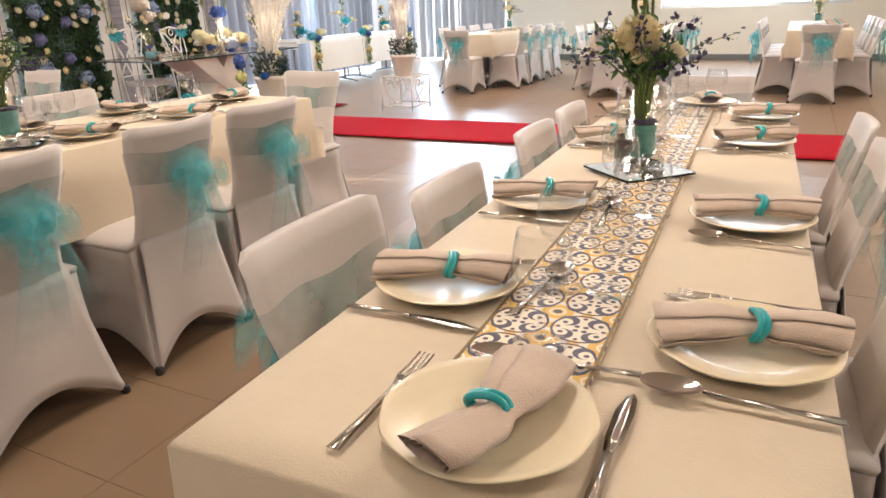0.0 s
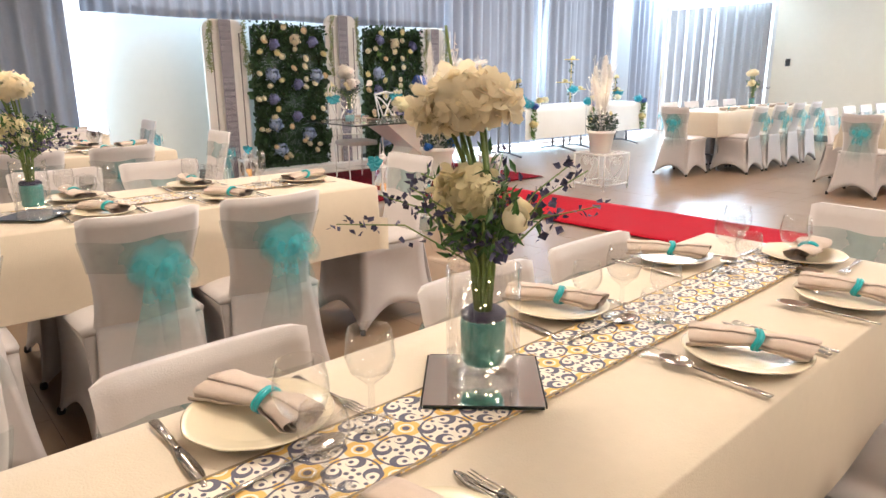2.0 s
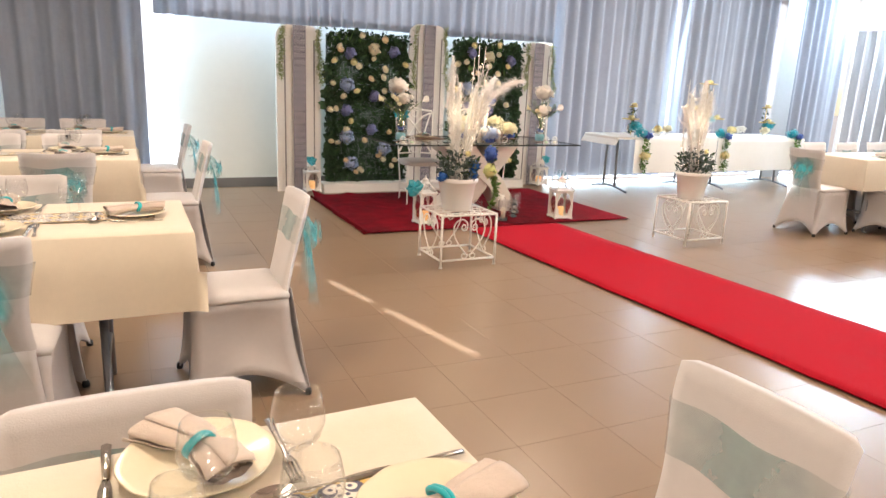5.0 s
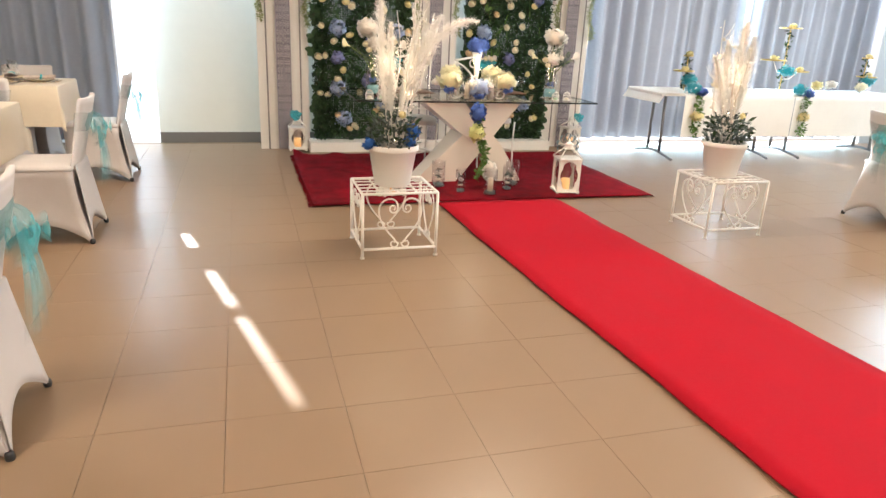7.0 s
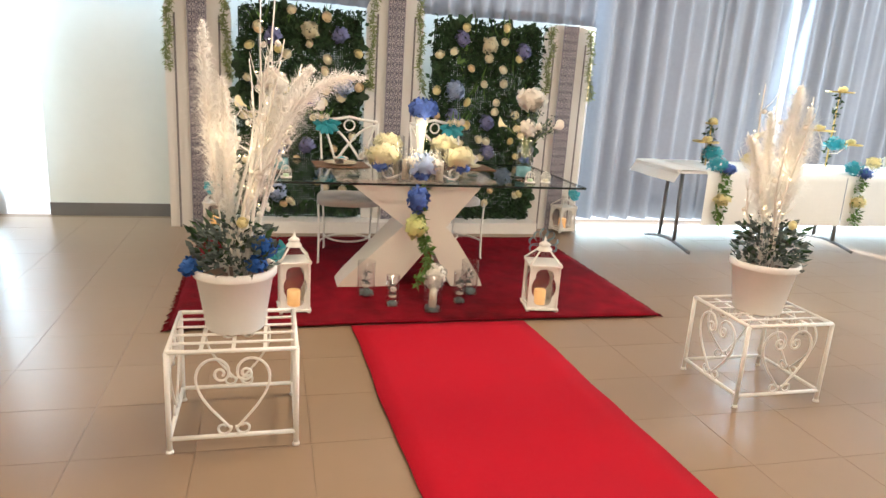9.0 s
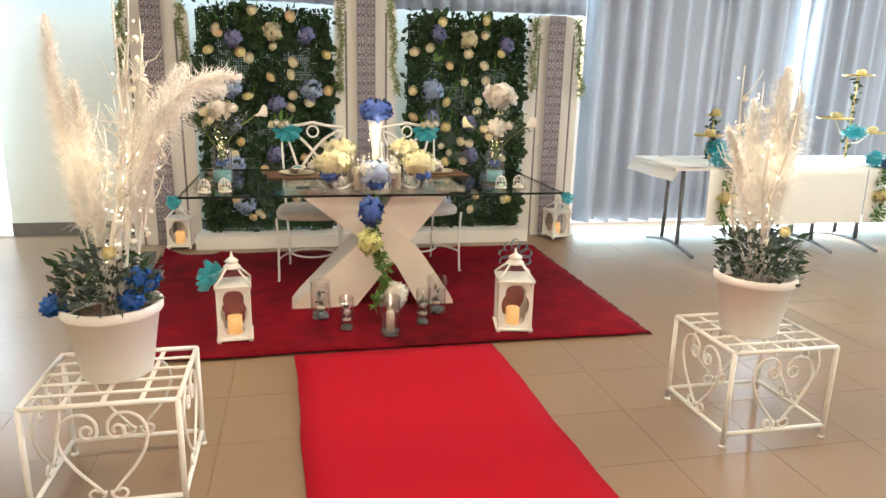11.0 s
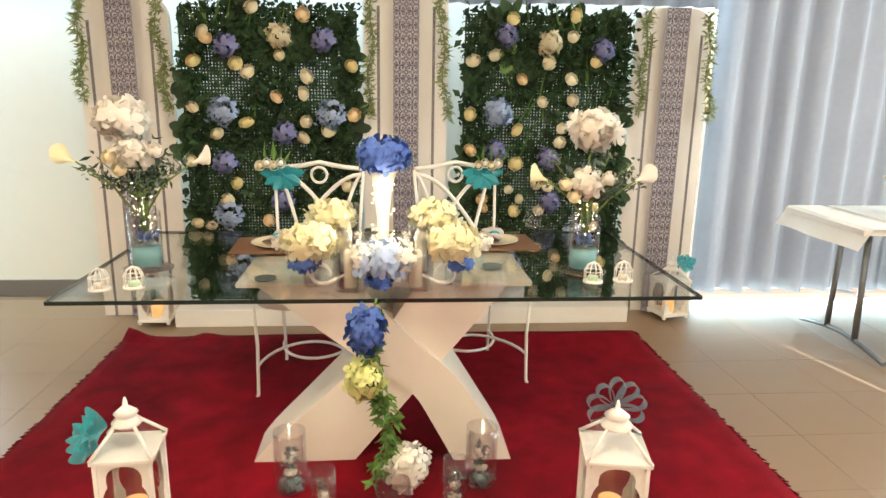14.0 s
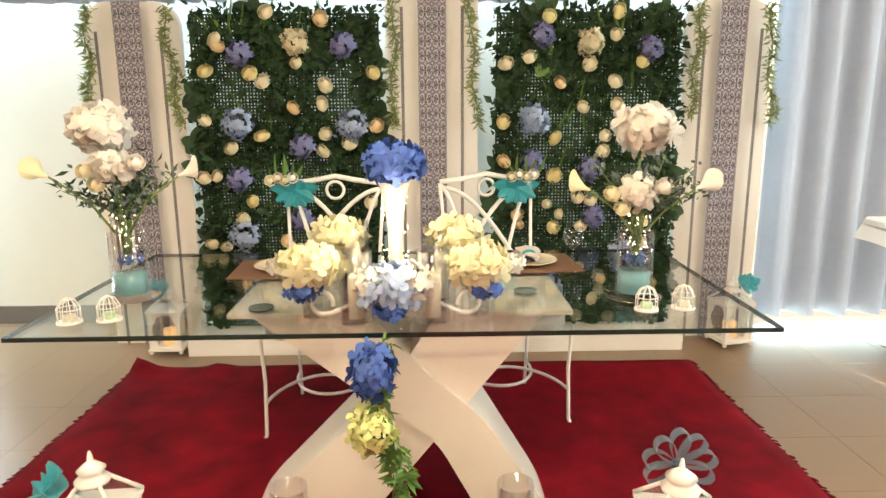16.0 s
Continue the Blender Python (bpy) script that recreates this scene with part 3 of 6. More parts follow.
def ceiling_light(x, y):
    c = thing("ceiling_light", pose(x, y, H), "flat square ceiling light panel with white rim", "ceiling light", "ceiling light panels")
    bm = bmesh.new()
    for sx, sy, px, py in ((0.62, 0.03, 0, 0.295), (0.62, 0.03, 0, -0.295), (0.03, 0.56, 0.295, 0), (0.03, 0.56, -0.295, 0)):
        box(sx, sy, 0.03, (px, py, -0.03), 0.004, bm)
    part("frame", bm, M["frame"], c)
    part("diffuser", box(0.56, 0.56, 0.012, (0, 0, -0.02)), M["lamp_panel"], c)
    data = bpy.data.lights.new("panel_light", "AREA")
    data.shape, data.size, data.energy, data.color = "SQUARE", 0.55, PANEL_POWER * (0.45 if y < 0 else 1.0), (1.0, 0.83, 0.64)
    lamp = new("panel_light", data)
    lamp.matrix_world = look((x, y, H - 0.04), (x, y, 0), 0)


PANEL_POWER = 15
for x in (-3.9, -1.0, 2.4):
    for y in (-1.0, 2.6, 6.2, 9.8):
        ceiling_light(x, y)

# ---- red carpets ----
RX0, RX1, RY0, RY1 = -6.48, -4.53, 4.86, 7.69


def rug_top(u, v):
    x, y = RX0 + (RX1 - RX0) * u, RY0 + (RY1 - RY0) * v
    edge = 0.012 * noise.noise((x * 3, y * 3, 1.0))
    bx = edge if u in (0, 1) else 0
    by = edge if v in (0, 1) else 0
    curl = 0.055 * math.exp(-((x - RX0) ** 2 + (y - RY0) ** 2) / 0.006) + 0.02 * math.exp(-((x - RX0) / 0.06) ** 2 - ((y - RY0 - 0.42) / 0.05) ** 2)
    return (x + bx, y + by, 0.012 + 0.003 * noise.noise((x * 4, y * 4, 0)) + curl)


rug = thing("rug", pose(0, 0, 0), "deep red shaggy rug with a short fringe", "rug")
part("rug_body", thick(sheet(rug_top, 40, 56), -0.009), M["rug"], rug)
rng = random.Random(11)
for yy, sgn in ((RY0, -1), (RY1, 1)):
    bm = bmesh.new()
    for i in range(150):
        x = RX0 + (RX1 - RX0) * i / 149
        dx, l = rng.uniform(-0.012, 0.012), rng.uniform(0.018, 0.04)
        tube([(x, yy - sgn * 0.004, 0.012), (x + dx * 0.5, yy + sgn * l * 0.6, 0.008), (x + dx, yy + sgn * l, 0.004)], [0.004, 0.0035, 0.002], 4, bm)
    part("fringe", bm, M["fringe"], rug)


def aisle(u, v):
    x = -4.50 + 8.3 * u
    mid = 6.29 + 0.045 * (x + 4.5)
    wob = 0.018 * noise.noise((x * 1.3, v * 3, 4.0)) + 0.006 * noise.noise((x * 5, v * 3, 9.0))
    y = mid + (v - 0.5) * 1.0 + wob
    return (x, y, 0.009 + 0.0025 * (1 + noise.noise((x * 2.2, y * 1.5, 2.0))))


tagged(part("aisle_carpet", thick(sheet(aisle, 90, 10), -0.007), M["runner_red"]), "bright red felt aisle carpet on the tiled floor", "carpet")

# ---- dining tables and covered chairs ----


def covered_chair(name="banquet_chair"):
    """A banquet chair in a stretch cover, facing +y, with an organza sash and bow behind; origin on the floor under the seat."""
    c = thing(name, pose(0, 0, 0), "banquet chair in a white stretch cover with turquoise organza bow", "chair", "covered banquet chairs")
    w, d, top = 0.192, 0.20, 0.45

    def corner(k):
        return ((-w, -d), (w, -d), (w, d), (-w, d))[k % 4]

    def skirt(u, v):
        s = u * 4
        k = min(3, int(s))
        f = s - k
        ax, ay = corner(k)
        bx, by = corner(k + 1)
        x, y = ax + (bx - ax) * f, ay + (by - ay) * f
        arch = math.sin(math.pi * f) ** 0.8
        low = 1 - v
        pull = 1 - 0.10 * arch * math.sin(math.pi * v) - 0.05 * math.sin(math.pi * v)
        flare = 1 + 0.17 * low ** 1.6 - 0.17 * arch * low
        rear = -0.05 * low * max(0.0, -y / d)
        z = top * v + 0.12 * arch * low
        return (x * pull * flare, y * pull * flare + rear, z)
    part("skirt", thick(sheet(skirt, 48, 8), -0.004), M["cover"], c)

    def pad(u, v):
        x, y = (u - 0.5) * 2, (v - 0.5) * 2
        e = max(abs(x), abs(y))
        return (x * (w + 0.004), y * (d + 0.004), top + 0.028 * (1 - e ** 4))
    part("seat", thick(sheet(pad, 12, 12), -0.02), M["cover"], c)

    def back(side):
        def fn(u, v):
            x = (u - 0.5) * 2
            z = 0.40 + 0.485 * v
            wide = 0.176 - 0.026 * math.sin(math.pi * min(1, v * 1.25)) + 0.014 * v
            y = -0.185 - 0.10 * v - 0.035 * (1 - x * x) * v + side * 0.019 * math.sqrt(max(0.0, 1 - x ** 6)) * (1 - 0.25 * v ** 6)
            return (x * wide, y, z - 0.010 * (1 - x * x) * v - (0.012 * abs(x) ** 14 if v > 0.95 else 0))
        return fn
    bm = bmesh.new()
    nu, nv = 14, 12
    grid = {}
    for sd in (1, -1):
        f = back(sd)
        for i in range(nu + 1):
            for j in range(nv + 1):
                grid[sd, i, j] = bm.verts.new(f(i / nu, j / nv))
    for i in range(nu):
        for j in range(nv):
            bm.faces.new([grid[1, i, j], grid[1, i + 1, j], grid[1, i + 1, j + 1], grid[1, i, j + 1]])
            bm.faces.new([grid[-1, i, j], grid[-1, i, j + 1], grid[-1, i + 1, j + 1], grid[-1, i + 1, j]])
        bm.faces.new([grid[1, i, nv], grid[1, i + 1, nv], grid[-1, i + 1, nv], grid[-1, i, nv]])
    for j in range(nv):
        bm.faces.new([grid[1, 0, j + 1], grid[-1, 0, j + 1], grid[-1, 0, j], grid[1, 0, j]])
        bm.faces.new([grid[1, nu, j], grid[-1, nu, j], grid[-1, nu, j + 1], grid[1, nu, j + 1]])
    bmesh.ops.recalc_face_normals(bm, faces=bm.faces[:])
    part("backrest", smooth(bm), M["cover"], c)

    def drape(u, v):
        # the cover runs on from the backrest to the hem in one sweep
        x = (u - 0.5) * 2
        half = 0.160 + 0.060 * v ** 1.3
        arch = math.sin(math.pi * u) ** 0.8
        return (x * half, -0.224 - 0.034 * v - 0.032 * v * x * x, 0.48 * (1 - v) + (0.006 + 0.115 * arch) * v)
    part("back_drape", thick(sheet(drape, 16, 10), 0.003), M["cover"], c)
    for sx in (-1, 1):
        for sy, ky in ((-1, 1.17), (1, 1.15)):
            part("foot", lathe([(0, 0), (0.014, 0), (0.016, 0.010), (0.014, 0.024), (0.011, 0.030), (0, 0.030)], 10, (sx * w * 1.145, sy * d * ky - (0.045 if sy < 0 else 0), 0)), M["black"], c, "black plastic foot")
    # sash band round the back
    f1, f2 = back(1.35), back(-1.35)

    def band(u, v):
        v2 = 0.58 + 0.24 * v + 0.012 * math.sin(u * 21)
        if u < 0.5:
            p = f1(u * 2, v2)
        else:
            p = f2(2 - u * 2, v2)
        return (p[0] * 1.03, p[1], p[2])
    part("sash", sheet(band, 40, 4), M["sash_band"], c, "pale turquoise organza sash")
    rng = random.Random(5)

    def puff(u, v):
        x, q = (u - 0.5) * 2, (v - 0.5) * 2
        edge = max(0.0, 1 - x * x) * max(0.0, 1 - q * q)
        y = -0.298 - 0.085 * edge ** 0.6 - 0.006 * math.sin(16 * x + 3 * q) * edge - 0.004 * math.sin(9 * q + 5 * x)
        return (0.03 + x * 0.105 * (1 - 0.25 * q * q), y, 0.675 + q * 0.105 - 0.02 * x * x + 0.010 * math.sin(7 * x))
    bow = part("bow", sheet(puff, 22, 16), M["sash"], c, "soft turquoise organza bow")
    for sx, dip in ((-1, 0.055), (1, 0.085)):
        def loop(u, v, sx=sx, dip=dip):
            # a gathered loop that droops to one side of the knot
            a = 2 * math.pi * u
            out = 0.5 - 0.5 * math.cos(a)
            wide = 0.014 + 0.045 * math.sin(math.pi * min(1.0, out * 1.05)) ** 0.7
            return (0.03 + sx * 0.115 * out, -0.352 - 0.050 * math.sin(a) * (1 if sx > 0 else 0.8) - 0.003 * math.sin(11 * v + 5 * u), 0.70 - dip * out * out + (v - 0.5) * 2 * wide)
        part("bow_loop", sheet(loop, 26, 6), M["sash"], bow)
    part("knot", lathe([(0, -0.024), (0.012, -0.020), (0.016, 0.0), (0.012, 0.020), (0, 0.024)], 12, (0.03, -0.375, 0.70)), M["sash"], bow)
    for sx, l in ((-1, 0.36), (1, 0.30)):
        def tail(u, v, sx=sx, l=l):
            return (0.03 + sx * (0.012 + 0.045 * v) + (u - 0.5) * (0.07 + 0.10 * v), -0.335 + 0.022 * math.sin(11 * u + 3 * v + sx) * v - 0.010 * math.sin(3.1 * v) - 0.02 * v, 0.69 - l * v)
        part("tail", sheet(tail, 16, 10), M["sash_tail"], bow)
    return c


CHAIR = covered_chair()
CHAIR_USED = [False]


def put_chair(x, y, turn, scale=1.0, wide=1.0):
    """turn: degrees by which the chair's front turns from +y."""
    m = pose(x, y, 0, 0, 0, turn) @ Matrix.Diagonal((scale * wide, scale, scale, 1))
    if not CHAIR_USED[0]:
        CHAIR_USED[0] = True
        CHAIR.matrix_basis = m
        return CHAIR
    return copy_thing(CHAIR, m)


def trestle_table(cx, cy, width, length, turn, label, droop=0.0):
    t = thing("folding_table", pose(cx, cy, 0, 0, 0, turn), "folding banquet table with grey steel legs", "table", "dining tables")
    part("tabletop", box(width - 0.03, length - 0.03, 0.03, (0, 0, 0.712), 0.004), M["wood"], t)
    for sy in (-1, 1):
        for sx in (-1, 1):
            part("leg", tube([(sx * (width / 2 - 0.12), sy * (length / 2 - 0.32), 0.712), (sx * (width / 2 - 0.12), sy * (length / 2 - 0.32), 0.02), (sx * (width / 2 - 0.08), sy * (length / 2 - 0.32), 0.0)], 0.016, 8), M["steel_leg"], t)
        part("stretcher", tube([(-width / 2 + 0.12, sy * (length / 2 - 0.32), 0.2), (width / 2 - 0.12, sy * (length / 2 - 0.32), 0.2)], 0.011, 8), M["steel_leg"], t)
    drop = 0.30
    rng = random.Random(int(cx * 100) + 7)
    ph = [rng.uniform(0, 6) for _ in range(3)]

    def cloth(u, v):
        # one cloth: flat top, turning down over a soft edge on all sides
        def run(s, half):
            full = half + drop
            q = (s - 0.5) * 2 * full
            a = abs(q)
            over = max(0.0, a - half)
            return math.copysign(min(a, half), q), over
        px, ox = run(u, width / 2)
        py, oy = run(v, length / 2)
        o = max(ox, oy)
        ripple = 0.006 * math.sin(py * 9 + ph[0]) * (ox / drop) * math.copysign(1, px)
        ripple_y = 0.008 * math.sin(px * 11 + ph[1]) * (oy / drop) * math.copysign(1, py)
        out = 0.010 * min(1, ox / 0.04)
        outy = 0.010 * min(1, oy / 0.04)
        if ox > 0 and oy > 0:
            # corner fold
            k = min(ox, oy) / drop
            return (px + math.copysign(out + 0.05 * k, px), py + math.copysign(outy + 0.05 * k, py), 0.752 - o - droop * k * k)
        lift = 0.0012 * noise.noise((px * 6, py * 6, ph[2]))
        return (px + math.copysign(out, px) + ripple, py + math.copysign(outy, py) + ripple_y, 0.752 - o + lift)
    bm = bmesh.new()
    cuts_u = [0, 0.5 * drop / (width + 2 * drop)] + [drop / (width + 2 * drop) - 0.004, drop / (width + 2 * drop) + 0.002]
    us = sorted(set(cuts_u + [1 - a for a in cuts_u] + [0.3, 0.4, 0.5, 0.6, 0.7]))
    fv = drop / (length + 2 * drop)
    vs = sorted(set([0, 0.5 * fv, fv - 0.002, fv + 0.001, 1, 1 - 0.5 * fv, 1 - fv + 0.002, 1 - fv - 0.001] + [fv + (1 - 2 * fv) * k / 40 for k in range(1, 40)]))
    grid = [[bm.verts.new(cloth(u, v)) for v in vs] for u in us]
    for i in range(len(us) - 1):
        for j in range(len(vs) - 1):
            bm.faces.new((grid[i][j], grid[i + 1][j], grid[i + 1][j + 1], grid[i][j + 1])).smooth = True
    cl = part("tablecloth", bm, M["cloth"], None, "", pose(cx, cy, 0, 0, 0, turn))
    tagged(cl, label, "tablecloth", "ivory tablecloths")
    return pose(cx, cy, 0.754, 0, 0, turn)


def strip_runner(m, width, length):
    bm = bmesh.new()
    uvl = bm.loops.layers.uv.new("uv")
    n = 60
    rows = [[bm.verts.new(((i - 0.5) * width, (j / n - 0.5) * length, 0.0025 + 0.0012 * noise.noise((i * 2, j * 0.5, 3)))) for j in range(n + 1)] for i in (0, 1)]
    for j in range(n):
        f = bm.faces.new((rows[0][j], rows[1][j], rows[1][j + 1], rows[0][j + 1]))
        for lp, (a, b) in zip(f.loops, ((0, j), (1, j), (1, j + 1), (0, j + 1))):
            lp[uvl].uv = (a * width, b / n * length)
    ob = part("table_runner", thick(bm, -0.0015), M["tile_print"], None, "", m)
    for sx in (-1, 1):
        part("hem", box(0.004, length - 0.008, 0.0016, (sx * (width / 2 - 0.003), 0, 0.0034), 0.0004), M["hem"], ob, "dark stitched hem")
    for sy in (-1, 1):
        part("hem", box(width, 0.004, 0.0016, (0, sy * (length / 2 - 0.002), 0.0034), 0.0004), M["hem"], ob, "dark stitched hem")
    return tagged(ob, "table runner printed with blue and yellow tile scrolls", "table runner", "tile-print table runners")


# small table things are built once and copied
def plate_model():
    prof = [(0, 0.004), (0.064, 0.004), (0.072, 0.0065), (0.100, 0.014), (0.109, 0.0165), (0.111, 0.0150), (0.101, 0.011), (0.070, 0.001), (0.0, 0.0)]
    bm = lathe(prof, 72)
    for v in bm.verts:
        a = math.atan2(v.co.y, v.co.x)
        r = math.hypot(v.co.x, v.co.y)
        if r > 0.095:
            v.co.x *= 1 + 0.009 * math.cos(8 * a + 1.5 * math.sin(2 * a))
            v.co.y *= 1 + 0.009 * math.cos(8 * a + 1.5 * math.sin(2 * a))
    return tagged(part("dinner_plate", bm, M["china"]), "large cream plate with a fluted rim", "plate", "place settings")


def napkin_model():
    n = new("rolled_napkin")
    tagged(n, "beige linen napkin rolled through a turquoise ring", "napkin", "place settings")

    def width(v):
        # drawn in by the ring, fanned towards the open end
        y = (v - 0.5) * 0.205
        return 0.0225 * (1 - 0.34 * math.exp(-((y + 0.014) / 0.026) ** 2) + 0.10 * abs(v - 0.5) * 2 + 0.26 * max(0.0, v - 0.55))

    def roll(u, v):
        a = 2 * math.pi * u
        y = (v - 0.5) * 0.205
        r = width(v) * (1 + 0.05 * math.sin(3 * a + 9 * v) + 0.20 * noise.noise((math.cos(a) * 1.8, math.sin(a) * 1.8, v * 7)))
        flat = 0.62 - 0.14 * v
        return (r * math.cos(a) * (1.30 + 0.25 * v) + 0.012 * math.sin(4 * v), y + 0.012 * math.sin(a) * (v - 0.5) + 0.010 * math.cos(a) * (v - 0.4), 0.0175 + r * math.sin(a) * flat - 0.004 * v)
    bm = sheet(roll, 24, 18)
    # inner coils seen at the ends
    for k in (0.74, 0.5, 0.26):
        def coil(u, v, k=k):
            p = roll(u * 0.93, v)
            return (p[0] * k + 0.003 * k, (v - 0.5) * 0.199, 0.0165 + (p[2] - 0.0165) * k)
        sheet(coil, 16, 5, bm)
    part("linen", bm, M["napkin"], n)

    def flap(u, v):
        # the loose edge of the cloth, lifting off the roll
        a = 0.15 + 1.7 * u
        p = roll(a / (2 * math.pi), v)
        lift = 1.05 + 0.16 * (1 - u) * (0.4 + 0.6 * v)
        return (p[0] * lift, p[1], 0.0175 + (p[2] - 0.0175) * lift + 0.001)
    part("fold", thick(sheet(flap, 8, 14), -0.0012), M["napkin"], n)

    def layer(u, v):
        # a second turned-in layer under the roll
        a = 3.3 + 1.6 * u
        p = roll(a / (2 * math.pi), v)
        return (p[0] * (1.12 + 0.10 * math.sin(3 * v)), p[1] + 0.006, max(0.0015, p[2] - 0.001))
    part("fold", thick(sheet(layer, 6, 12), -0.0012), M["napkin"], n)
    ring = bmesh.new()
    prof = []
    for i in range(26):
        a = 2 * math.pi * i / 26
        prof.append((0.0228 * math.cos(a) + 0.006, -0.014 + 0.004 * math.sin(a * 2), 0.0175 + 0.0165 * math.sin(a)))
    tube(prof, 0.0042, 7, ring, closed=True)
    tube([(0.006 + (p[0] - 0.006) * 1.03, p[1] + 0.0065, p[2]) for p in prof], 0.0040, 7, ring, closed=True)
    part("napkin_ring", ring, M["ring"], n, "glossy turquoise napkin ring")
    return n


def blade(points, halfwidths, thickness, bm=None):
    """A flat bar along points with changing width."""
    bm = bm or bmesh.new()
    rows = []
    for (x, y, z), h in zip(points, halfwidths):
        rows.append([bm.verts.new((x - h, y, z)), bm.verts.new((x, y, z + thickness)), bm.verts.new((x + h, y, z)), bm.verts.new((x, y, z - thickness * 0.5))])
    for a, b in zip(rows, rows[1:]):
        for k in range(4):
            j = (k + 1) % 4
            bm.faces.new((a[k], a[j], b[j], b[k])).smooth = True
    bm.faces.new(rows[0][::-1])
    bm.faces.new(rows[-1])
    return bm


def knife_model():
    bm = blade([(0, -0.105, 0.004), (0, -0.07, 0.005), (0, -0.005, 0.005)], [0.0075, 0.007, 0.005], 0.003)
    blade([(0, -0.005, 0.005), (0.001, 0.02, 0.005), (0.002, 0.07, 0.004), (0.004, 0.10, 0.003), (0.005, 0.108, 0.003)], [0.005, 0.009, 0.010, 0.006, 0.001], 0.0012, bm)
    return tagged(part("table_knife", bm, M["cutlery"]), "polished steel table knife on the cloth", "knife", "place settings")


def fork_model():
    bm = blade([(0, -0.10, 0.003), (0, -0.05, 0.004), (0, 0.02, 0.006), (0, 0.045, 0.005)], [0.008, 0.005, 0.004, 0.011], 0.0016)
    for k in range(4):
        x = (k - 1.5) * 0.0062
        blade([(x, 0.043, 0.005), (x, 0.07, 0.005), (x, 0.098, 0.008)], [0.0022, 0.002, 0.0012], 0.0012, bm)
    return tagged(part("table_fork", bm, M["cutlery"]), "polished steel four-tined fork on the cloth", "fork", "place settings")


def spoon_model():
    bm = blade([(0, -0.10, 0.003), (0, -0.05, 0.004), (0, 0.035, 0.006)], [0.008, 0.005, 0.0035], 0.0016)

    def bowl(u, v):
        a, r = 2 * math.pi * u, v
        return (0.021 * r * math.cos(a), 0.068 + 0.033 * r * math.sin(a), 0.001 + 0.008 * r * r)
    sheet(bowl, 18, 5, bm)
    return tagged(part("table_spoon", bm, M["cutlery"]), "polished steel spoon on the cloth", "spoon", "place settings")


def glass_model(name, tall, bowl, label):
    prof = [(0.0, 0.002), (0.034, 0.001), (0.035, 0.003), (0.012, 0.006), (0.005, 0.014), (0.0045, tall * 0.42), (0.012, tall * 0.47), (bowl * 0.82, tall * 0.58), (bowl, tall * 0.72), (bowl * 0.95, tall * 0.86), (bowl * 0.84, tall),
            (bowl * 0.81, tall), (bowl * 0.92, tall * 0.86), (bowl * 0.965, tall * 0.72), (bowl * 0.78, tall * 0.59), (0.0, tall * 0.485)]
    g = new(name)
    tagged(g, label, "glass", "place settings")
    part("bowl", lathe(prof[6:], 24), M["glass"], g)
    part("stem", lathe(prof[:7], 16), M["glass"], g)
    return g


MODELS = {"plate": plate_model(), "napkin": napkin_model(), "knife": knife_model(), "fork": fork_model(), "spoon": spoon_model(),
          "wine": glass_model("wine_glass", 0.150, 0.037, "clear stemmed wine glass on the runner"), "goblet": glass_model("water_goblet", 0.120, 0.032, "small clear stemmed goblet")}
USED = set()


def put(kind, m):
    ob = MODELS[kind]
    if kind not in USED:
        USED.add(kind)
        ob.matrix_basis = m
        return ob
    return copy_thing(ob, m)


def setting(table, v, u, turn, rng, napkin_turn=None, glasses=True):
    """A place: v along the table, u across; turn: the way the guest faces, degrees from +y in the table's plan."""
    base = table @ pose(u, v, 0, 0, 0, turn)
    put("plate", base @ pose(0, 0, 0.0042, 0, 0, rng.uniform(0, 40)))
    nt = napkin_turn if napkin_turn is not None else 8 + rng.uniform(-12, 12)
    put("napkin", base @ pose(rng.uniform(-0.008, 0.008), -0.005, 0.0165, 0, rng.uniform(-3, 3), nt))
    put("knife", base @ pose(0.122, 0.0, 0.0005, 0, 0, rng.uniform(-4, 4)))
    if turn == 90:
        put("spoon", base @ pose(-0.128, 0.0, 0.0035, 0, 0, rng.uniform(-6, 6)))
        put("fork", base @ pose(0.142, -0.01, 0.0005, 0, 0, rng.uniform(-5, 5)))
    else:
        put("fork", base @ pose(-0.122, 0.005, 0.0005, 0, 0, rng.uniform(-4, 4)))
        put("spoon", base @ pose(rng.uniform(-0.05, 0.05), 0.138, 0.0035, 0, 0, 90 + rng.uniform(-8, 8)))
    if glasses:
        put("wine", base @ pose(0.075, 0.195, 0.004, 0, 0, 0))
        put("goblet", base @ pose(0.0, 0.225, 0.004, 0, 0, 0))


M["hydrangea_cream"] = paint("pale_cream_petal", (0.96, 0.86, 0.64), 0.6, vary=0.03, scale=25, island=0.06, trans=0.50)
M["carnation"] = paint("butter_petal", (0.92, 0.82, 0.52), 0.6, vary=0.06, scale=25, island=0.15, trans=0.30)


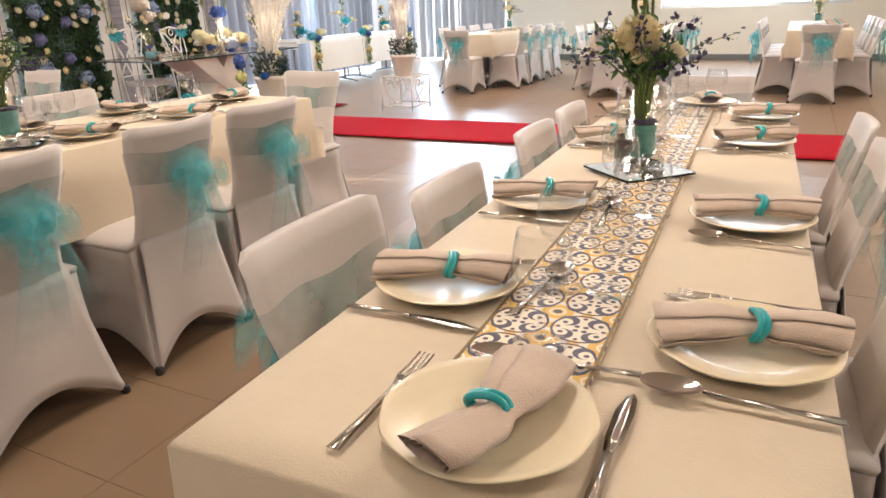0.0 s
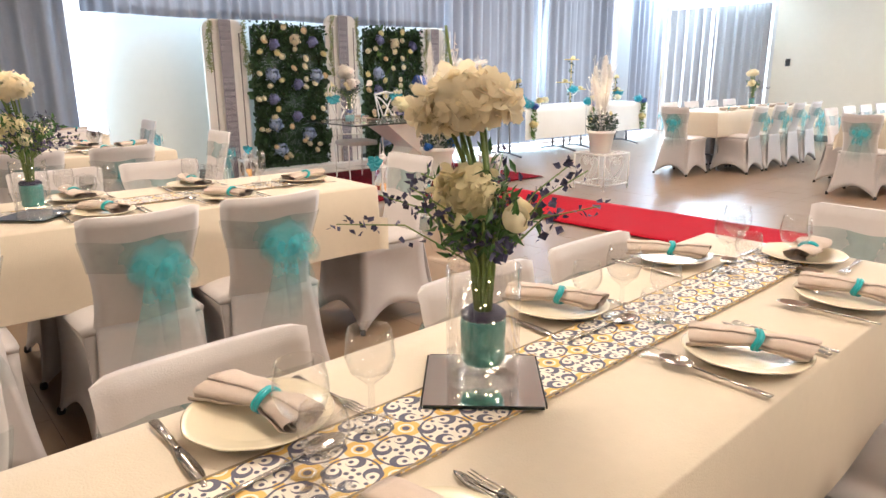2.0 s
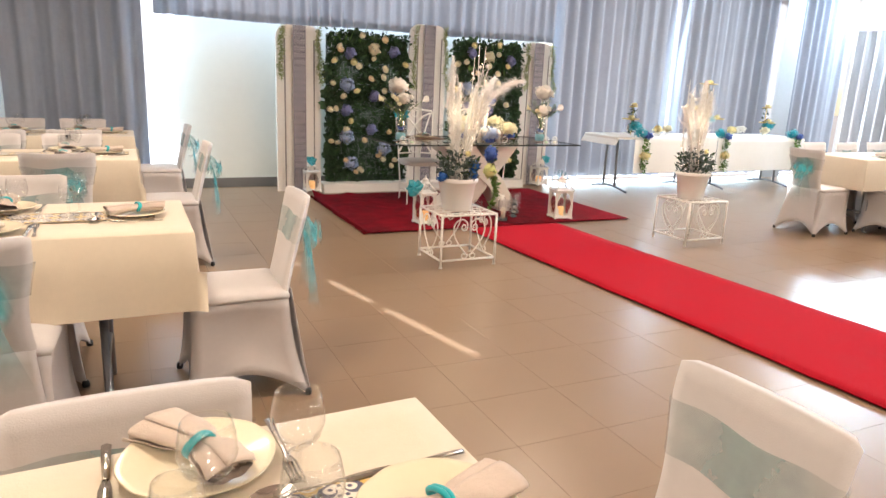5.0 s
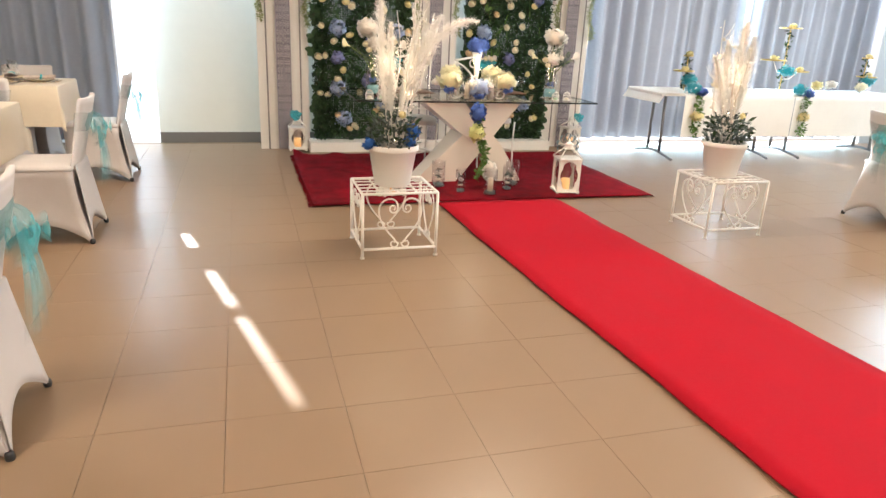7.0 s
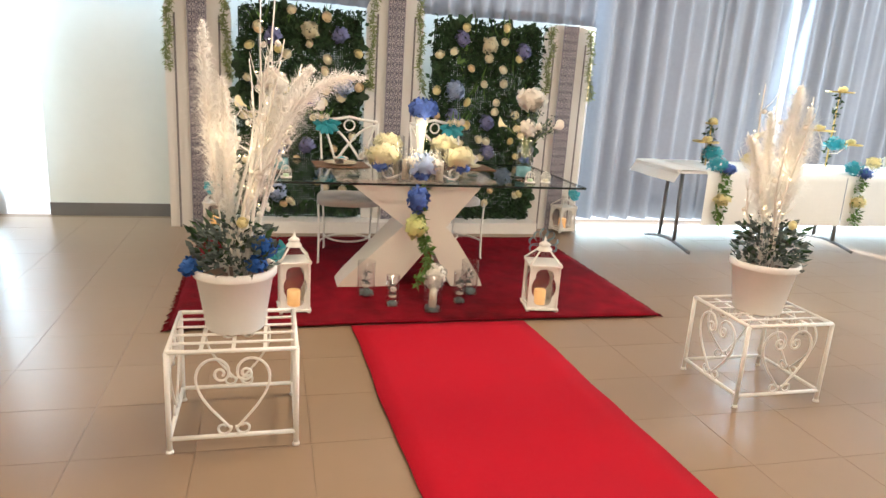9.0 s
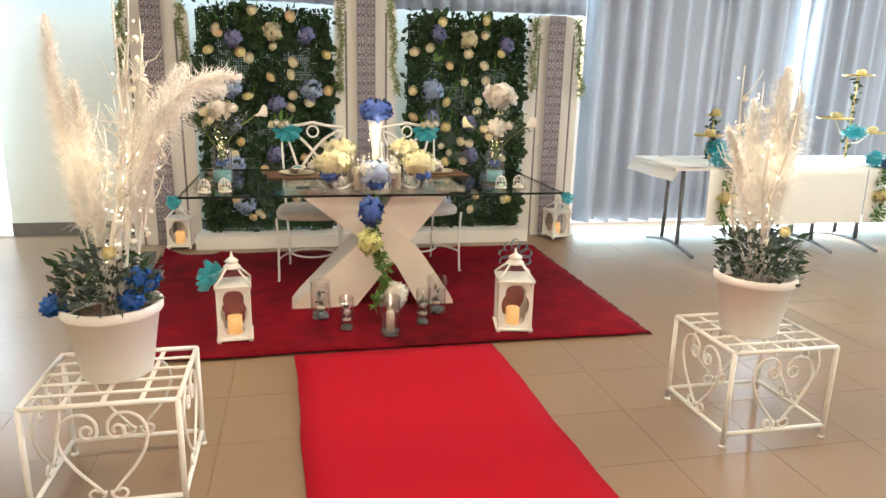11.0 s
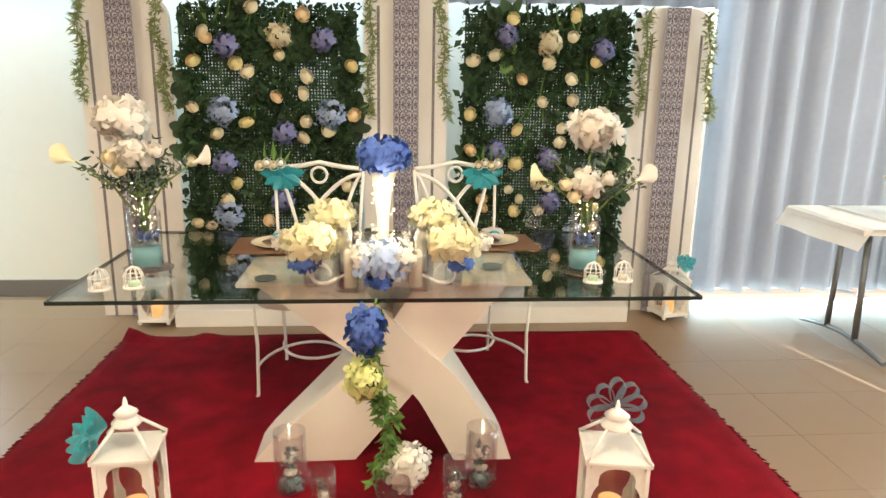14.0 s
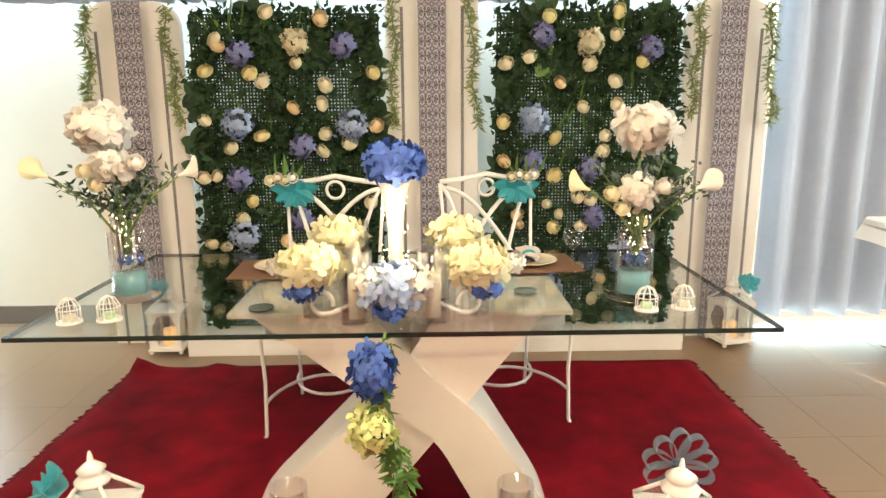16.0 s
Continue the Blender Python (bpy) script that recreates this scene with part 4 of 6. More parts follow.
def flower_vase(m, seed, near=True, label="tall glass vase of cream hydrangea and roses on a mirror"):
    """A cylinder vase with turquoise foil and fairy lights, a big pale hydrangea, cream roses and dark sprigs."""
    rng = random.Random(seed)
    mt = part("mirror_tile", box(0.19, 0.19, 0.005, (0, 0, 0), 0.001), M["mirror"], None, "", m @ pose(0, 0, 0.003, 0, 0, 45))
    for k in range(4):
        part("ground_edge", box(0.186, 0.0026, 0.0046, (0, 0.0964, 0.0002)), M["glass_edge"], mt, "dark ground edge", pose(0, 0, 0, 0, 0, 90 * k))
    tagged(mt, "square mirror tile under the flower vase", "mirror", "table centrepieces")
    m = m @ pose(0, 0, 0.009)
    v = thing("flower_vase", m, label, "vase", "table centrepieces")
    part("glass_cylinder", lathe([(0.0, 0.010), (0.056, 0.010), (0.057, 0.195), (0.060, 0.195), (0.060, 0.0), (0.0, 0.0)], 32), M["glass"], v)
    part("foil", lathe([(0.0, 0.032), (0.033, 0.032), (0.037, 0.040), (0.036, 0.070), (0.038, 0.098), (0.036, 0.112), (0.025, 0.120), (0.012, 0.114), (0, 0.118)], 22), M["foil"], v, "crumpled turquoise foil inside the glass")
    part("blue_band", lathe([(0.0, 0.112), (0.0365, 0.109), (0.0375, 0.117), (0.030, 0.123), (0, 0.120)], 18), M["sprig_purple"], v, "dark blue rim of the filling")
    stems, tips = bmesh.new(), []
    for i in range(16 if near else 8):
        a, r = rng.uniform(0, 6.28), rng.uniform(0.03, 0.12)
        h = rng.uniform(0.25, 0.35)
        tip = Vector((r * math.cos(a), r * math.sin(a), h))
        tube([(0.012 * math.cos(a), 0.012 * math.sin(a), 0.115), (0.020 * math.cos(a), 0.020 * math.sin(a), 0.20), tuple(tip * 0.75 + Vector((0, 0, 0.075))), tuple(tip)], [0.0035, 0.003, 0.0025, 0.0015], 5, stems)
        tips.append((tip, a))
    for q in range(5):
        tube([(0.008 * math.cos(q * 1.26), 0.008 * math.sin(q * 1.26), 0.115), (0.010 * math.cos(q * 1.26), 0.010 * math.sin(q * 1.26), 0.3), (-0.02 + 0.03 * math.cos(q * 1.26), -0.022 + 0.03 * math.sin(q * 1.26), 0.43)], 0.0035, 6, stems)
    tube([(0.01, 0, 0.12), (-0.02, -0.02, 0.34), (-0.055, -0.03, 0.56)], [0.003, 0.0028, 0.0022], 5, stems)
    part("stem", stems, M["stem"], v)
    leaves, dark = [], []
    for tip, a in tips:
        for k in range(34 if near else 16):
            f = rng.uniform(0.45, 1.08)
            p = Vector((tip.x * f, tip.y * f, 0.2 + (tip.z - 0.2) * f)) + rnd_dir(rng) * 0.022
            (leaves if rng.random() < 0.5 else dark).append((p, rnd_dir(rng, 0.4)))
    part("foliage", leaf_cloud("foliage", M["leaf_bright2"], leaves, rng, 0.030, 0.010), None, v)
    part("sprig", leaf_cloud("sprig", M["sprig_purple"], dark, rng, 0.017, 0.008), None, v)
    berries, arms = [], bmesh.new()
    for i in range(9 if near else 4):
        a, far = i * 0.7 + rng.uniform(-0.2, 0.2), rng.uniform(0.15, 0.23)
        end = Vector((far * math.cos(a), far * math.sin(a), rng.uniform(0.24, 0.36)))
        root = Vector((0.02 * math.cos(a), 0.02 * math.sin(a), 0.2))
        knee = (root + end) / 2 + Vector((0, 0, 0.03))
        tube([root, knee, end], [0.002, 0.0016, 0.001], 4, arms)
        for k in range(24):
            f = rng.uniform(0.35, 1.0)
            q = root * (1 - f) ** 2 + knee * 2 * f * (1 - f) + end * f * f
            berries.append((q + rnd_dir(rng) * 0.013, rnd_dir(rng, 0.3)))
    part("sprig_stem", arms, M["stem"], v)
    tagged(part("berry_spray", leaf_cloud("berry_spray", M["sprig_purple"], berries, rng, 0.014, 0.012), None, v, "dark purple berries on thin stems"), kind="stuff")
    part("hydrangea", petal_ball("hydrangea", M["hydrangea_cream"], 0.068, 220 if near else 120, rng, 0.044, 0.72, True, 0.84), None, v, "large pale cream hydrangea head", pose(-0.02, -0.022, 0.440, 5, -6, 0))
    part("carnation", petal_ball("carnation", M["carnation"], 0.042, 80, rng, 0.038, 0.80, False, 0.80), None, v, "cream carnation among the foliage", pose(-0.015, -0.03, 0.315))
    for i in range(4):
        a = i * 1.57 + rng.uniform(-0.3, 0.3)
        r = 0.055 + 0.015 * rng.random()
        part("rose", rose_mesh("rose", M["carnation"] if i % 2 else M["cream"], 0.021, rng), None, v, "", facing((r * math.cos(a), r * math.sin(a), 0.262 + 0.035 * rng.random()), (math.cos(a), math.sin(a), 0.9), rng.uniform(0, 360)))
    bulbs = bmesh.new()
    for i in range(30):
        h = rng.uniform(0.014, 0.05) if i < 16 else rng.uniform(0.09, 0.20)
        a, r = rng.uniform(0, 6.28), rng.uniform(0.015, 0.042)
        bmesh.ops.create_icosphere(bulbs, subdivisions=1, radius=0.0015, matrix=Matrix.Translation((r * math.cos(a), r * math.sin(a), h)))
    part("fairy_light", bulbs, M["bulb"], v)
    return v


rng = random.Random(21)
TURN_1 = 2.06
T1 = trestle_table(0.185, 2.21, 0.62, 2.58, TURN_1, "ivory tablecloth over the laid dining table")
strip_runner(T1 @ pose(-0.02, 0, 0), 0.165, 2.40)


def on_t1(x, y):
    """World x, y to the first table's own u, v."""
    p = T1.inverted() @ Vector((x, y, 0.754))
    return p.x, p.y


for x, y, tn, nt in ((0.21, 1.06, 0, -11), (0.43, 1.325, 90, 98), (0.41, 1.855, 90, 95), (0.375, 2.62, 90, 107), (0.38, 3.09, 90, 90),
                     (0.015, 1.37, -90, 97), (0.01, 1.85, -90, 100), (-0.015, 2.56, -90, 109), (-0.07, 3.10, -90, 114), (0.165, 3.38, 180, 8)):
    u, v = on_t1(x, y)
    setting(T1, v, u, tn, rng, nt - tn - TURN_1, False)
for x, y, k in ((0.205, 1.24, "wine"), (0.175, 1.42, "wine"), (0.245, 1.43, "goblet"), (0.165, 1.84, "wine"), (0.235, 1.83, "goblet"), (0.13, 1.97, "wine"), (0.10, 2.63, "wine"), (0.175, 2.67, "goblet"),
                (0.06, 2.56, "goblet"), (0.09, 3.10, "wine"), (0.16, 3.06, "goblet"), (0.21, 3.20, "wine"), (0.05, 3.22, "wine"), (0.26, 2.50, "goblet")):
    u, v = on_t1(x, y)
    put(k, T1 @ pose(u, v, 0.004))
u, v = on_t1(0.137, 2.188)
flower_vase(T1 @ pose(u, v, 0.002), 31)
for y in (1.38, 1.88, 2.56, 3.02):
    put_chair(0.015 - 0.036 * (y - 2.2), y, -88, 0.945, 1.08)
for y in (1.32, 1.86, 2.60, 3.07):
    put_chair(0.46 - 0.036 * (y - 2.2), y, 92, 0.92, 1.08)
put_chair(0.13, 3.77, 182, 0.96)

# three more laid tables beside the aisle
for k, (near_edge, seats) in enumerate(((-1.65, (0.35, 0.95, 1.52, 2.10, 2.58)), (-3.80, (0.3, 0.95, 1.55, 2.15, 2.65)), (-5.42, (0.3, 0.95, 1.55, 2.15, 2.65)))):
    cx = near_edge - 0.33
    cy, long = (1.66, 3.14) if k == 0 else (1.58, 3.0)
    tb = trestle_table(cx, cy, 0.66, long, 0, "ivory tablecloth over a laid dining table beside the aisle", 0.14 if k else 0.0)
    strip_runner(tb, 0.165, 2.9)
    for s in seats:
        put_chair(near_edge + 0.02, s, 90 + rng.uniform(-3, 3))
        put_chair(near_edge - 0.68, s, -90 + rng.uniform(-3, 3))
        if k == 0 or s > 1:
            setting(tb, s - cy, 0.20, 90, rng, None, True)
            setting(tb, s - cy, -0.20, -90, rng, None, k == 0)
    setting(tb, long / 2 - 0.19, 0.0, 180, rng)
    put_chair(cx + 0.02, cy + long / 2 + 0.17, 180)
    flower_vase(tb @ pose((0.08, 0.20, 0.05)[k], (0.24, 0.29, -0.6)[k], 0.002), 40 + k, k == 0)
# tables on the far side of the aisle
for k, cx in enumerate((-3.6, -1.55, 0.7)):
    tb = trestle_table(cx, 10.9, 0.66, 2.9, 0, "ivory tablecloth over a laid table across the aisle", 0.16)
    for s in (9.95, 10.5, 11.05, 11.6):
        put_chair(cx + 0.36, s, 90 + rng.uniform(-4, 4))
        put_chair(cx - 0.36, s, -90)
        setting(tb, s - 10.9, 0.20, 90, rng, None, False)
    put_chair(cx, 9.28, 0)
    flower_vase(tb @ pose(0, 0.1, 0.002), 50 + k, False)

# ---- the flower backdrop behind the couple's table ----
rng = random.Random(77)
plinth = slab("trim_plinth", -6.98, -6.67, 5.05, 7.73, 0, 0.10, M["board"], "low white plinth under the hedge panels", "plinth", 0.006)


def arch_outline(w, h, r, n=8):
    pts = [(-w / 2, 0), (w / 2, 0)]
    for cx, a0 in ((w / 2 - r, 0), (-w / 2 + r, 90)):
        for i in range(n + 1):
            a = radians(a0 + 90 * i / n)
            pts.append((cx + r * math.cos(a), h - r + r * math.sin(a)))
    return pts


def uv_strip(width, height, step=0.5):
    bm = bmesh.new()
    uvl = bm.loops.layers.uv.new("uv")
    n = 8
    rows = [[bm.verts.new((0, (i - 0.5) * width, height * j / n)) for j in range(n + 1)] for i in (0, 1)]
    for j in range(n):
        f = bm.faces.new((rows[0][j], rows[1][j], rows[1][j + 1], rows[0][j + 1]))
        for lp, (a, b) in zip(f.loops, ((0, j), (1, j), (1, j + 1), (0, j + 1))):
            lp[uvl].uv = (a * width, b / n * height)
    return bm


def pillar(y0, y1, h, x, seed):
    rg = random.Random(seed)
    w = y1 - y0
    p = thing("decorated_pillar", pose(x, (y0 + y1) / 2, 0), "white arched panel with blue damask strip and hanging vines", "pillar", "white backdrop pillars")
    bm = bmesh.new()
    vs = [bm.verts.new((0, a, b)) for a, b in arch_outline(w, h, 0.13)]
    bm.faces.new(vs)
    part("board", thick(bm, 0.04), M["board"], p)
    part("damask_strip", uv_strip(0.145, h - 0.012), M["damask"], p, "blue and grey damask strip", pose(0.046, 0, 0.008))
    for sy in (-1, 1):
        part("border_strip", uv_strip(0.016, h - 0.16), M["border_print"], p, "narrow patterned border", pose(0.0455, sy * (w / 2 - 0.085), 0.008))
        leaves, stem = [], []
        n = 26
        length = rg.uniform(0.5, 0.72)
        for i in range(n):
            f = i / (n - 1)
            stem.append((0.06 + 0.012 * math.sin(f * 9), sy * (w / 2 - 0.055 + 0.045 * f * (1 if sy > 0 else 0.6)) + 0.012 * math.sin(f * 13 + seed), h - 0.03 - length * f))
        for s in stem:
            for k in range(14):
                leaves.append((Vector(s) + rnd_dir(rg) * 0.014, Vector((rg.uniform(0, 1), rg.uniform(-1, 1), rg.uniform(-1.0, 0.6)))))
        vine = part("vine", tube(stem, 0.003, 5), M["stem"], p)
        part("leaf_spray", leaf_cloud("leaf_spray", M["leaf_vine"], leaves, rg, 0.045, 0.010), None, vine)
    return p


M["leaf_vine"] = paint("olive_vine_leaf", (0.29, 0.33, 0.13), 0.55, vary=0.25, island=0.6, trans=0.2)
pillar(4.57, 5.07, 1.85, -6.90, 1)
pillar(6.14, 6.62, 1.96, -6.86, 2)
pillar(7.72, 8.19, 1.85, -6.90, 3)

ROSES_LEFT = [(5.54, 1.78), (5.27, 1.65), (5.28, 1.61), (5.68, 1.53), (5.5, 1.44), (5.82, 1.42), (5.81, 1.75), (5.21, 1.49), (6.08, 1.48), (5.65, 1.3), (5.48, 1.16), (5.81, 1.17), (5.19, 1.24), (5.94, 1.12), (5.32, 1.1), (6.08, 1.21), (5.16, 0.94), (5.23, 0.95), (5.8, 1.08), (5.36, 0.72), (5.44, 1.48), (5.8, 1.32)]
ROSES_RIGHT = [(6.76, 1.52), (6.88, 1.55), (7.2, 1.52), (7.05, 1.42), (7.33, 1.43), (7.47, 1.53), (7.34, 1.78), (6.75, 1.22), (7.17, 1.3), (7.35, 1.31), (7.03, 1.14), (7.29, 1.15), (7.03, 0.94), (7.16, 0.82), (6.76, 1.02), (7.48, 1.05), (6.98, 1.75), (7.33, 1.66), (6.83, 0.73), (7.28, 1.07)]
HEADS_LEFT = [(5.36, 1.23, 'p'), (5.96, 1.22, 'p'), (5.39, 1.58, 'l'), (5.92, 1.62, 'l'), (5.69, 1.11, 'l'), (5.35, 0.94, 'l'), (5.36, 0.64, 'p'), (5.68, 1.64, 'c')]
HEADS_RIGHT = [(6.95, 1.67, 'l'), (7.51, 1.6, 'l'), (6.91, 1.24, 'p'), (6.91, 1.02, 'l'), (7.22, 0.98, 'l'), (7.2, 1.63, 'c')]


def hedge_panel(y0, y1, roses, heads, seed):
    rg = random.Random(seed)
    z0, z1 = 0.11, 1.78
    h = thing("hedge_panel", pose(-6.88, 0, 0), "artificial green hedge panel with roses and hydrangeas on dark netting", "hedge panel", "flower hedge panels")
    step = 0.0175
    ny, nz = int((y1 - y0) / step), int((z1 - z0) / step)
    verts, faces = [], []

    def bar(a, b, wid):
        k = len(verts)
        a, b = Vector(a), Vector(b)
        d = (b - a).normalized()
        s = d.cross(Vector((1, 0, 0))) * wid
        for q in (a - s, a + s, b + s, b - s):
            verts.append((q.x, q.y, q.z))
            verts.append((q.x + 0.006, q.y, q.z))
        faces.extend([(k, k + 2, k + 4, k + 6), (k + 1, k + 7, k + 5, k + 3), (k, k + 1, k + 3, k + 2), (k + 4, k + 5, k + 7, k + 6)])
    for i in range(ny + 1):
        y = y0 + (y1 - y0) * i / ny
        for q in range(6):
            za, zb = z0 + (z1 - z0) * q / 6, z0 + (z1 - z0) * (q + 1) / 6
            bar((0.0, y + 0.005 * noise.noise((y * 40, za * 4, seed)), za), (0.0, y + 0.005 * noise.noise((y * 40, zb * 4, seed)), zb), 0.0046)
    for j in range(nz + 1):
        z = z0 + (z1 - z0) * j / nz
        for q in range(6):
            ya, yb = y0 + (y1 - y0) * q / 6, y0 + (y1 - y0) * (q + 1) / 6
            bar((0.007, ya, z + 0.005 * noise.noise((z * 40, ya * 4, 8.0))), (0.007, yb, z + 0.005 * noise.noise((z * 40, yb * 4, 8.0))), 0.0046)
    part("netting", flat_mesh("netting", verts, faces, M["net"], False), None, h, "dark green plastic netting")
    cuts = []
    for i in range(7000):
        y, z = rg.uniform(y0, y1), rg.uniform(z0, z1)
        edge = min(y - y0, y1 - y, (z1 - z) * 0.8)
        dens = noise.noise((y * 3.1, z * 3.1, seed)) + (0.65 if edge < 0.12 else 0.0) + (0.5 if z > z1 - 0.3 else 0) - 0.10
        if dens > rg.uniform(-0.35, 0.35):
            cuts.append((Vector((0.008 + rg.uniform(0, 0.03), y + (rg.uniform(-0.03, 0.03) if edge < 0.05 else 0), z + (rg.uniform(0, 0.05) if z > z1 - 0.05 else 0))), Vector((rg.uniform(0.05, 0.8), rg.uniform(-1, 1), rg.uniform(-1, 1)))))
    tagged(part("foliage", leaf_cloud("foliage", M["leaf"], cuts, rg, 0.050, 0.034), None, h), kind="stuff")
    behind = [(Vector((rg.uniform(-0.030, -0.006), rg.uniform(y0 + 0.02, y1 - 0.02), rg.uniform(z0 + 0.02, z1 - 0.02))), Vector((rg.uniform(-0.2, 0.2), rg.uniform(-1, 1), rg.uniform(-1, 1)))) for _ in range(800)]
    tagged(part("ivy", leaf_cloud("ivy", M["leaf_bright2"], behind, rg, 0.055, 0.040), None, h), kind="stuff")
    fine = []
    for i in range(3000):
        y, z = rg.uniform(y0, y1), rg.uniform(z0, z1)
        fine.append((Vector((0.010 + rg.uniform(0, 0.012), y, z)), Vector((rg.uniform(0.1, 0.6), rg.uniform(-1, 1), rg.uniform(-1, 1)))))
    tagged(part("fern", leaf_cloud("fern", M["leaf_bright2"], fine, rg, 0.05, 0.007), None, h), kind="stuff")
    blades = []
    for i in range(16):
        y = rg.uniform(y0 + 0.1, y1 - 0.1)
        blades.append((Vector((0.03, y, rg.choice((z1 - 0.12, rg.uniform(0.9, 1.5))))), Vector((0.15, rg.uniform(-0.6, 0.6), 1))))
    tagged(part("grass_blade", leaf_cloud("grass_blade", M["leaf_bright"], blades, rg, 0.20, 0.014), None, h), kind="stuff")
    for i in range(34):
        if i < 14:
            y, z = rg.uniform(y0 + 0.12, y1 - 0.12), z1 - rg.uniform(0.0, 0.28)
        else:
            y, z = (y0 + rg.uniform(-0.01, 0.07)) if i % 2 else (y1 - rg.uniform(-0.01, 0.07)), rg.uniform(z0 + 0.1, z1 - 0.1)
        bm = bmesh.new()
        for k in range(5):
            a = k * 1.256 + rg.uniform(-0.4, 0.4)
            broad_leaf((0.022, y, z), (rg.uniform(0.1, 0.35), math.cos(a), math.sin(a)), (1, 0, 0.2), rg.uniform(0.07, 0.12), rg.uniform(0.055, 0.085), bm)
        part("broad_leaf", bm, M["leaf_bright"] if i == 0 else M["leaf"], h)
    shared = [rose_mesh("rose", M[k], 0.039, rg, 4) for k in ("cream", "cream", "peach", "yellow")]
    for y, z in roses:
        out = (1, rg.uniform(-0.35, 0.35), rg.uniform(0.1, 0.7))
        part("rose", shared[rg.randrange(4)], None, h, "", facing((0.052, y, z), out, rg.uniform(0, 360)) @ Matrix.Diagonal((rg.uniform(0.7, 1.1), rg.uniform(0.7, 1.1), rg.uniform(0.7, 1.0), 1)))
    for n in range(16):
        y, z = rg.uniform(y0 + 0.04, y1 - 0.04), rg.uniform(0.2, 0.85)
        part("rose", shared[rg.randrange(4)], None, h, "", facing((0.045, y, z), (1, rg.uniform(-0.35, 0.35), rg.uniform(0.1, 0.7)), rg.uniform(0, 360)) @ Matrix.Diagonal((rg.uniform(0.6, 1.0), rg.uniform(0.6, 1.0), 0.8, 1)))
    kinds = {"p": petal_ball("hydrangea", M["pale_blue"], 0.078, 190, rg, 0.028, 0.8), "l": petal_ball("hydrangea", M["lilac"], 0.060, 130, rg, 0.028, 0.8), "c": petal_ball("peony", M["cream"], 0.062, 130, rg, 0.034, 0.7)}
    for y, z, k in heads:
        part("hydrangea" if k != "c" else "peony", kinds[k], None, h, "", facing((0.07, y, z), (1, 0.1, 0.1)))
    for y, z in ((0.3, 0.33), (0.72, 0.5), (0.55, 0.72)):
        part("hydrangea", kinds["p" if z < 0.6 else "l"], None, h, "", facing((0.05, y0 + (y1 - y0) * y, z), (1, 0.1, 0.1)))
    return h


M["peach"] = paint("peach_petal", (0.90, 0.70, 0.42), 0.6, vary=0.08, scale=25, island=0.3, trans=0.25)
hedge_panel(5.13, 6.10, ROSES_LEFT, HEADS_LEFT, 5)
hedge_panel(6.72, 7.68, ROSES_RIGHT, HEADS_RIGHT, 6)

# ---- the couple's glass table ----
GZ = 0.734
gt = thing("glass_table", pose(-5.40, 6.27, 0), "glass-topped table on an ivory lacquered crossed base", "table")
top = part("glass_top", box(1.0, 2.04, 0.012, (0, 0, GZ - 0.012), 0.002), M["table_glass"], gt, "clear greenish glass top")
bm = bmesh.new()
for sx, sy, px, py in ((0.005, 2.044, 0.502, 0), (0.005, 2.044, -0.502, 0), (1.0, 0.005, 0, 1.022), (1.0, 0.005, 0, -1.022)):
    box(sx, sy, 0.0122, (px, py, GZ - 0.0122), 0, bm)
part("glass_edge", bm, M["glass_edge"], top, "dark polished edge of the glass")


def along_edge(points, f):
    """The place at height share f on a smoothly bent edge given as (across, height) pairs."""
    z = points[0][1] + (points[-1][1] - points[0][1]) * f
    for (a, za), (b, zb) in zip(points, points[1:]):
        if z <= zb + 1e-9:
            q = (z - za) / (zb - za)
            return a + (b - a) * q, z
    return points[-1]


def cross_leg(lower, upper, shift):
    """One bowed slab of the cross, between its two edges, from a foot to the opposite side of the top."""
    n = 22
    bm = bmesh.new()
    ends = [[along_edge(e, i / n) for i in range(n + 1)] for e in (lower, upper)]
    for e in ends:
        for _ in range(2):
            e[1:-1] = [((e[k - 1][0] + 2 * e[k][0] + e[k + 1][0]) / 4, e[k][1]) for k in range(1, n)]
    rows = []
    for i, ((a, z), (b, _)) in enumerate(zip(*ends)):
        rear = 0.04 - 0.29 * (i / n) ** 1.3
        rows.append([bm.verts.new((x + shift, y, z)) for x, y in ((0.25, a), (0.25, b), (rear, b), (rear, a))])
    for p, q in zip(rows, rows[1:]):
        for k in range(4):
            bm.faces.new((p[k], p[(k + 1) % 4], q[(k + 1) % 4], q[k]))
    bm.faces.new(rows[0][::-1])
    bm.faces.new(rows[-1])
    bmesh.ops.bevel(bm, geom=[e for e in bm.edges if e.calc_face_angle(0) > 0.6], offset=0.005, segments=2, affect="EDGES")
    bmesh.ops.recalc_face_normals(bm, faces=bm.faces[:])
    return bm


LT = GZ - 0.016
part("leg", cross_leg([(-0.495, 0.012), (-0.475, 0.05), (-0.40, 0.12), (-0.076, 0.42), (0.12, LT)], [(-0.125, 0.012), (0.206, 0.42), (0.45, LT)], -0.012), M["lacquer"], gt)
part("leg", cross_leg([(0.255, 0.012), (0.10, 0.30), (-0.076, 0.42), (-0.46, LT)], [(0.468, 0.012), (0.455, 0.06), (0.243, 0.376), (0.07, 0.52), (-0.10, LT)], 0.012), M["lacquer"], gt)
part("support_plate", box(0.56, 1.02, 0.016, (0, 0, GZ - 0.029), 0.004), M["lacquer"], gt)


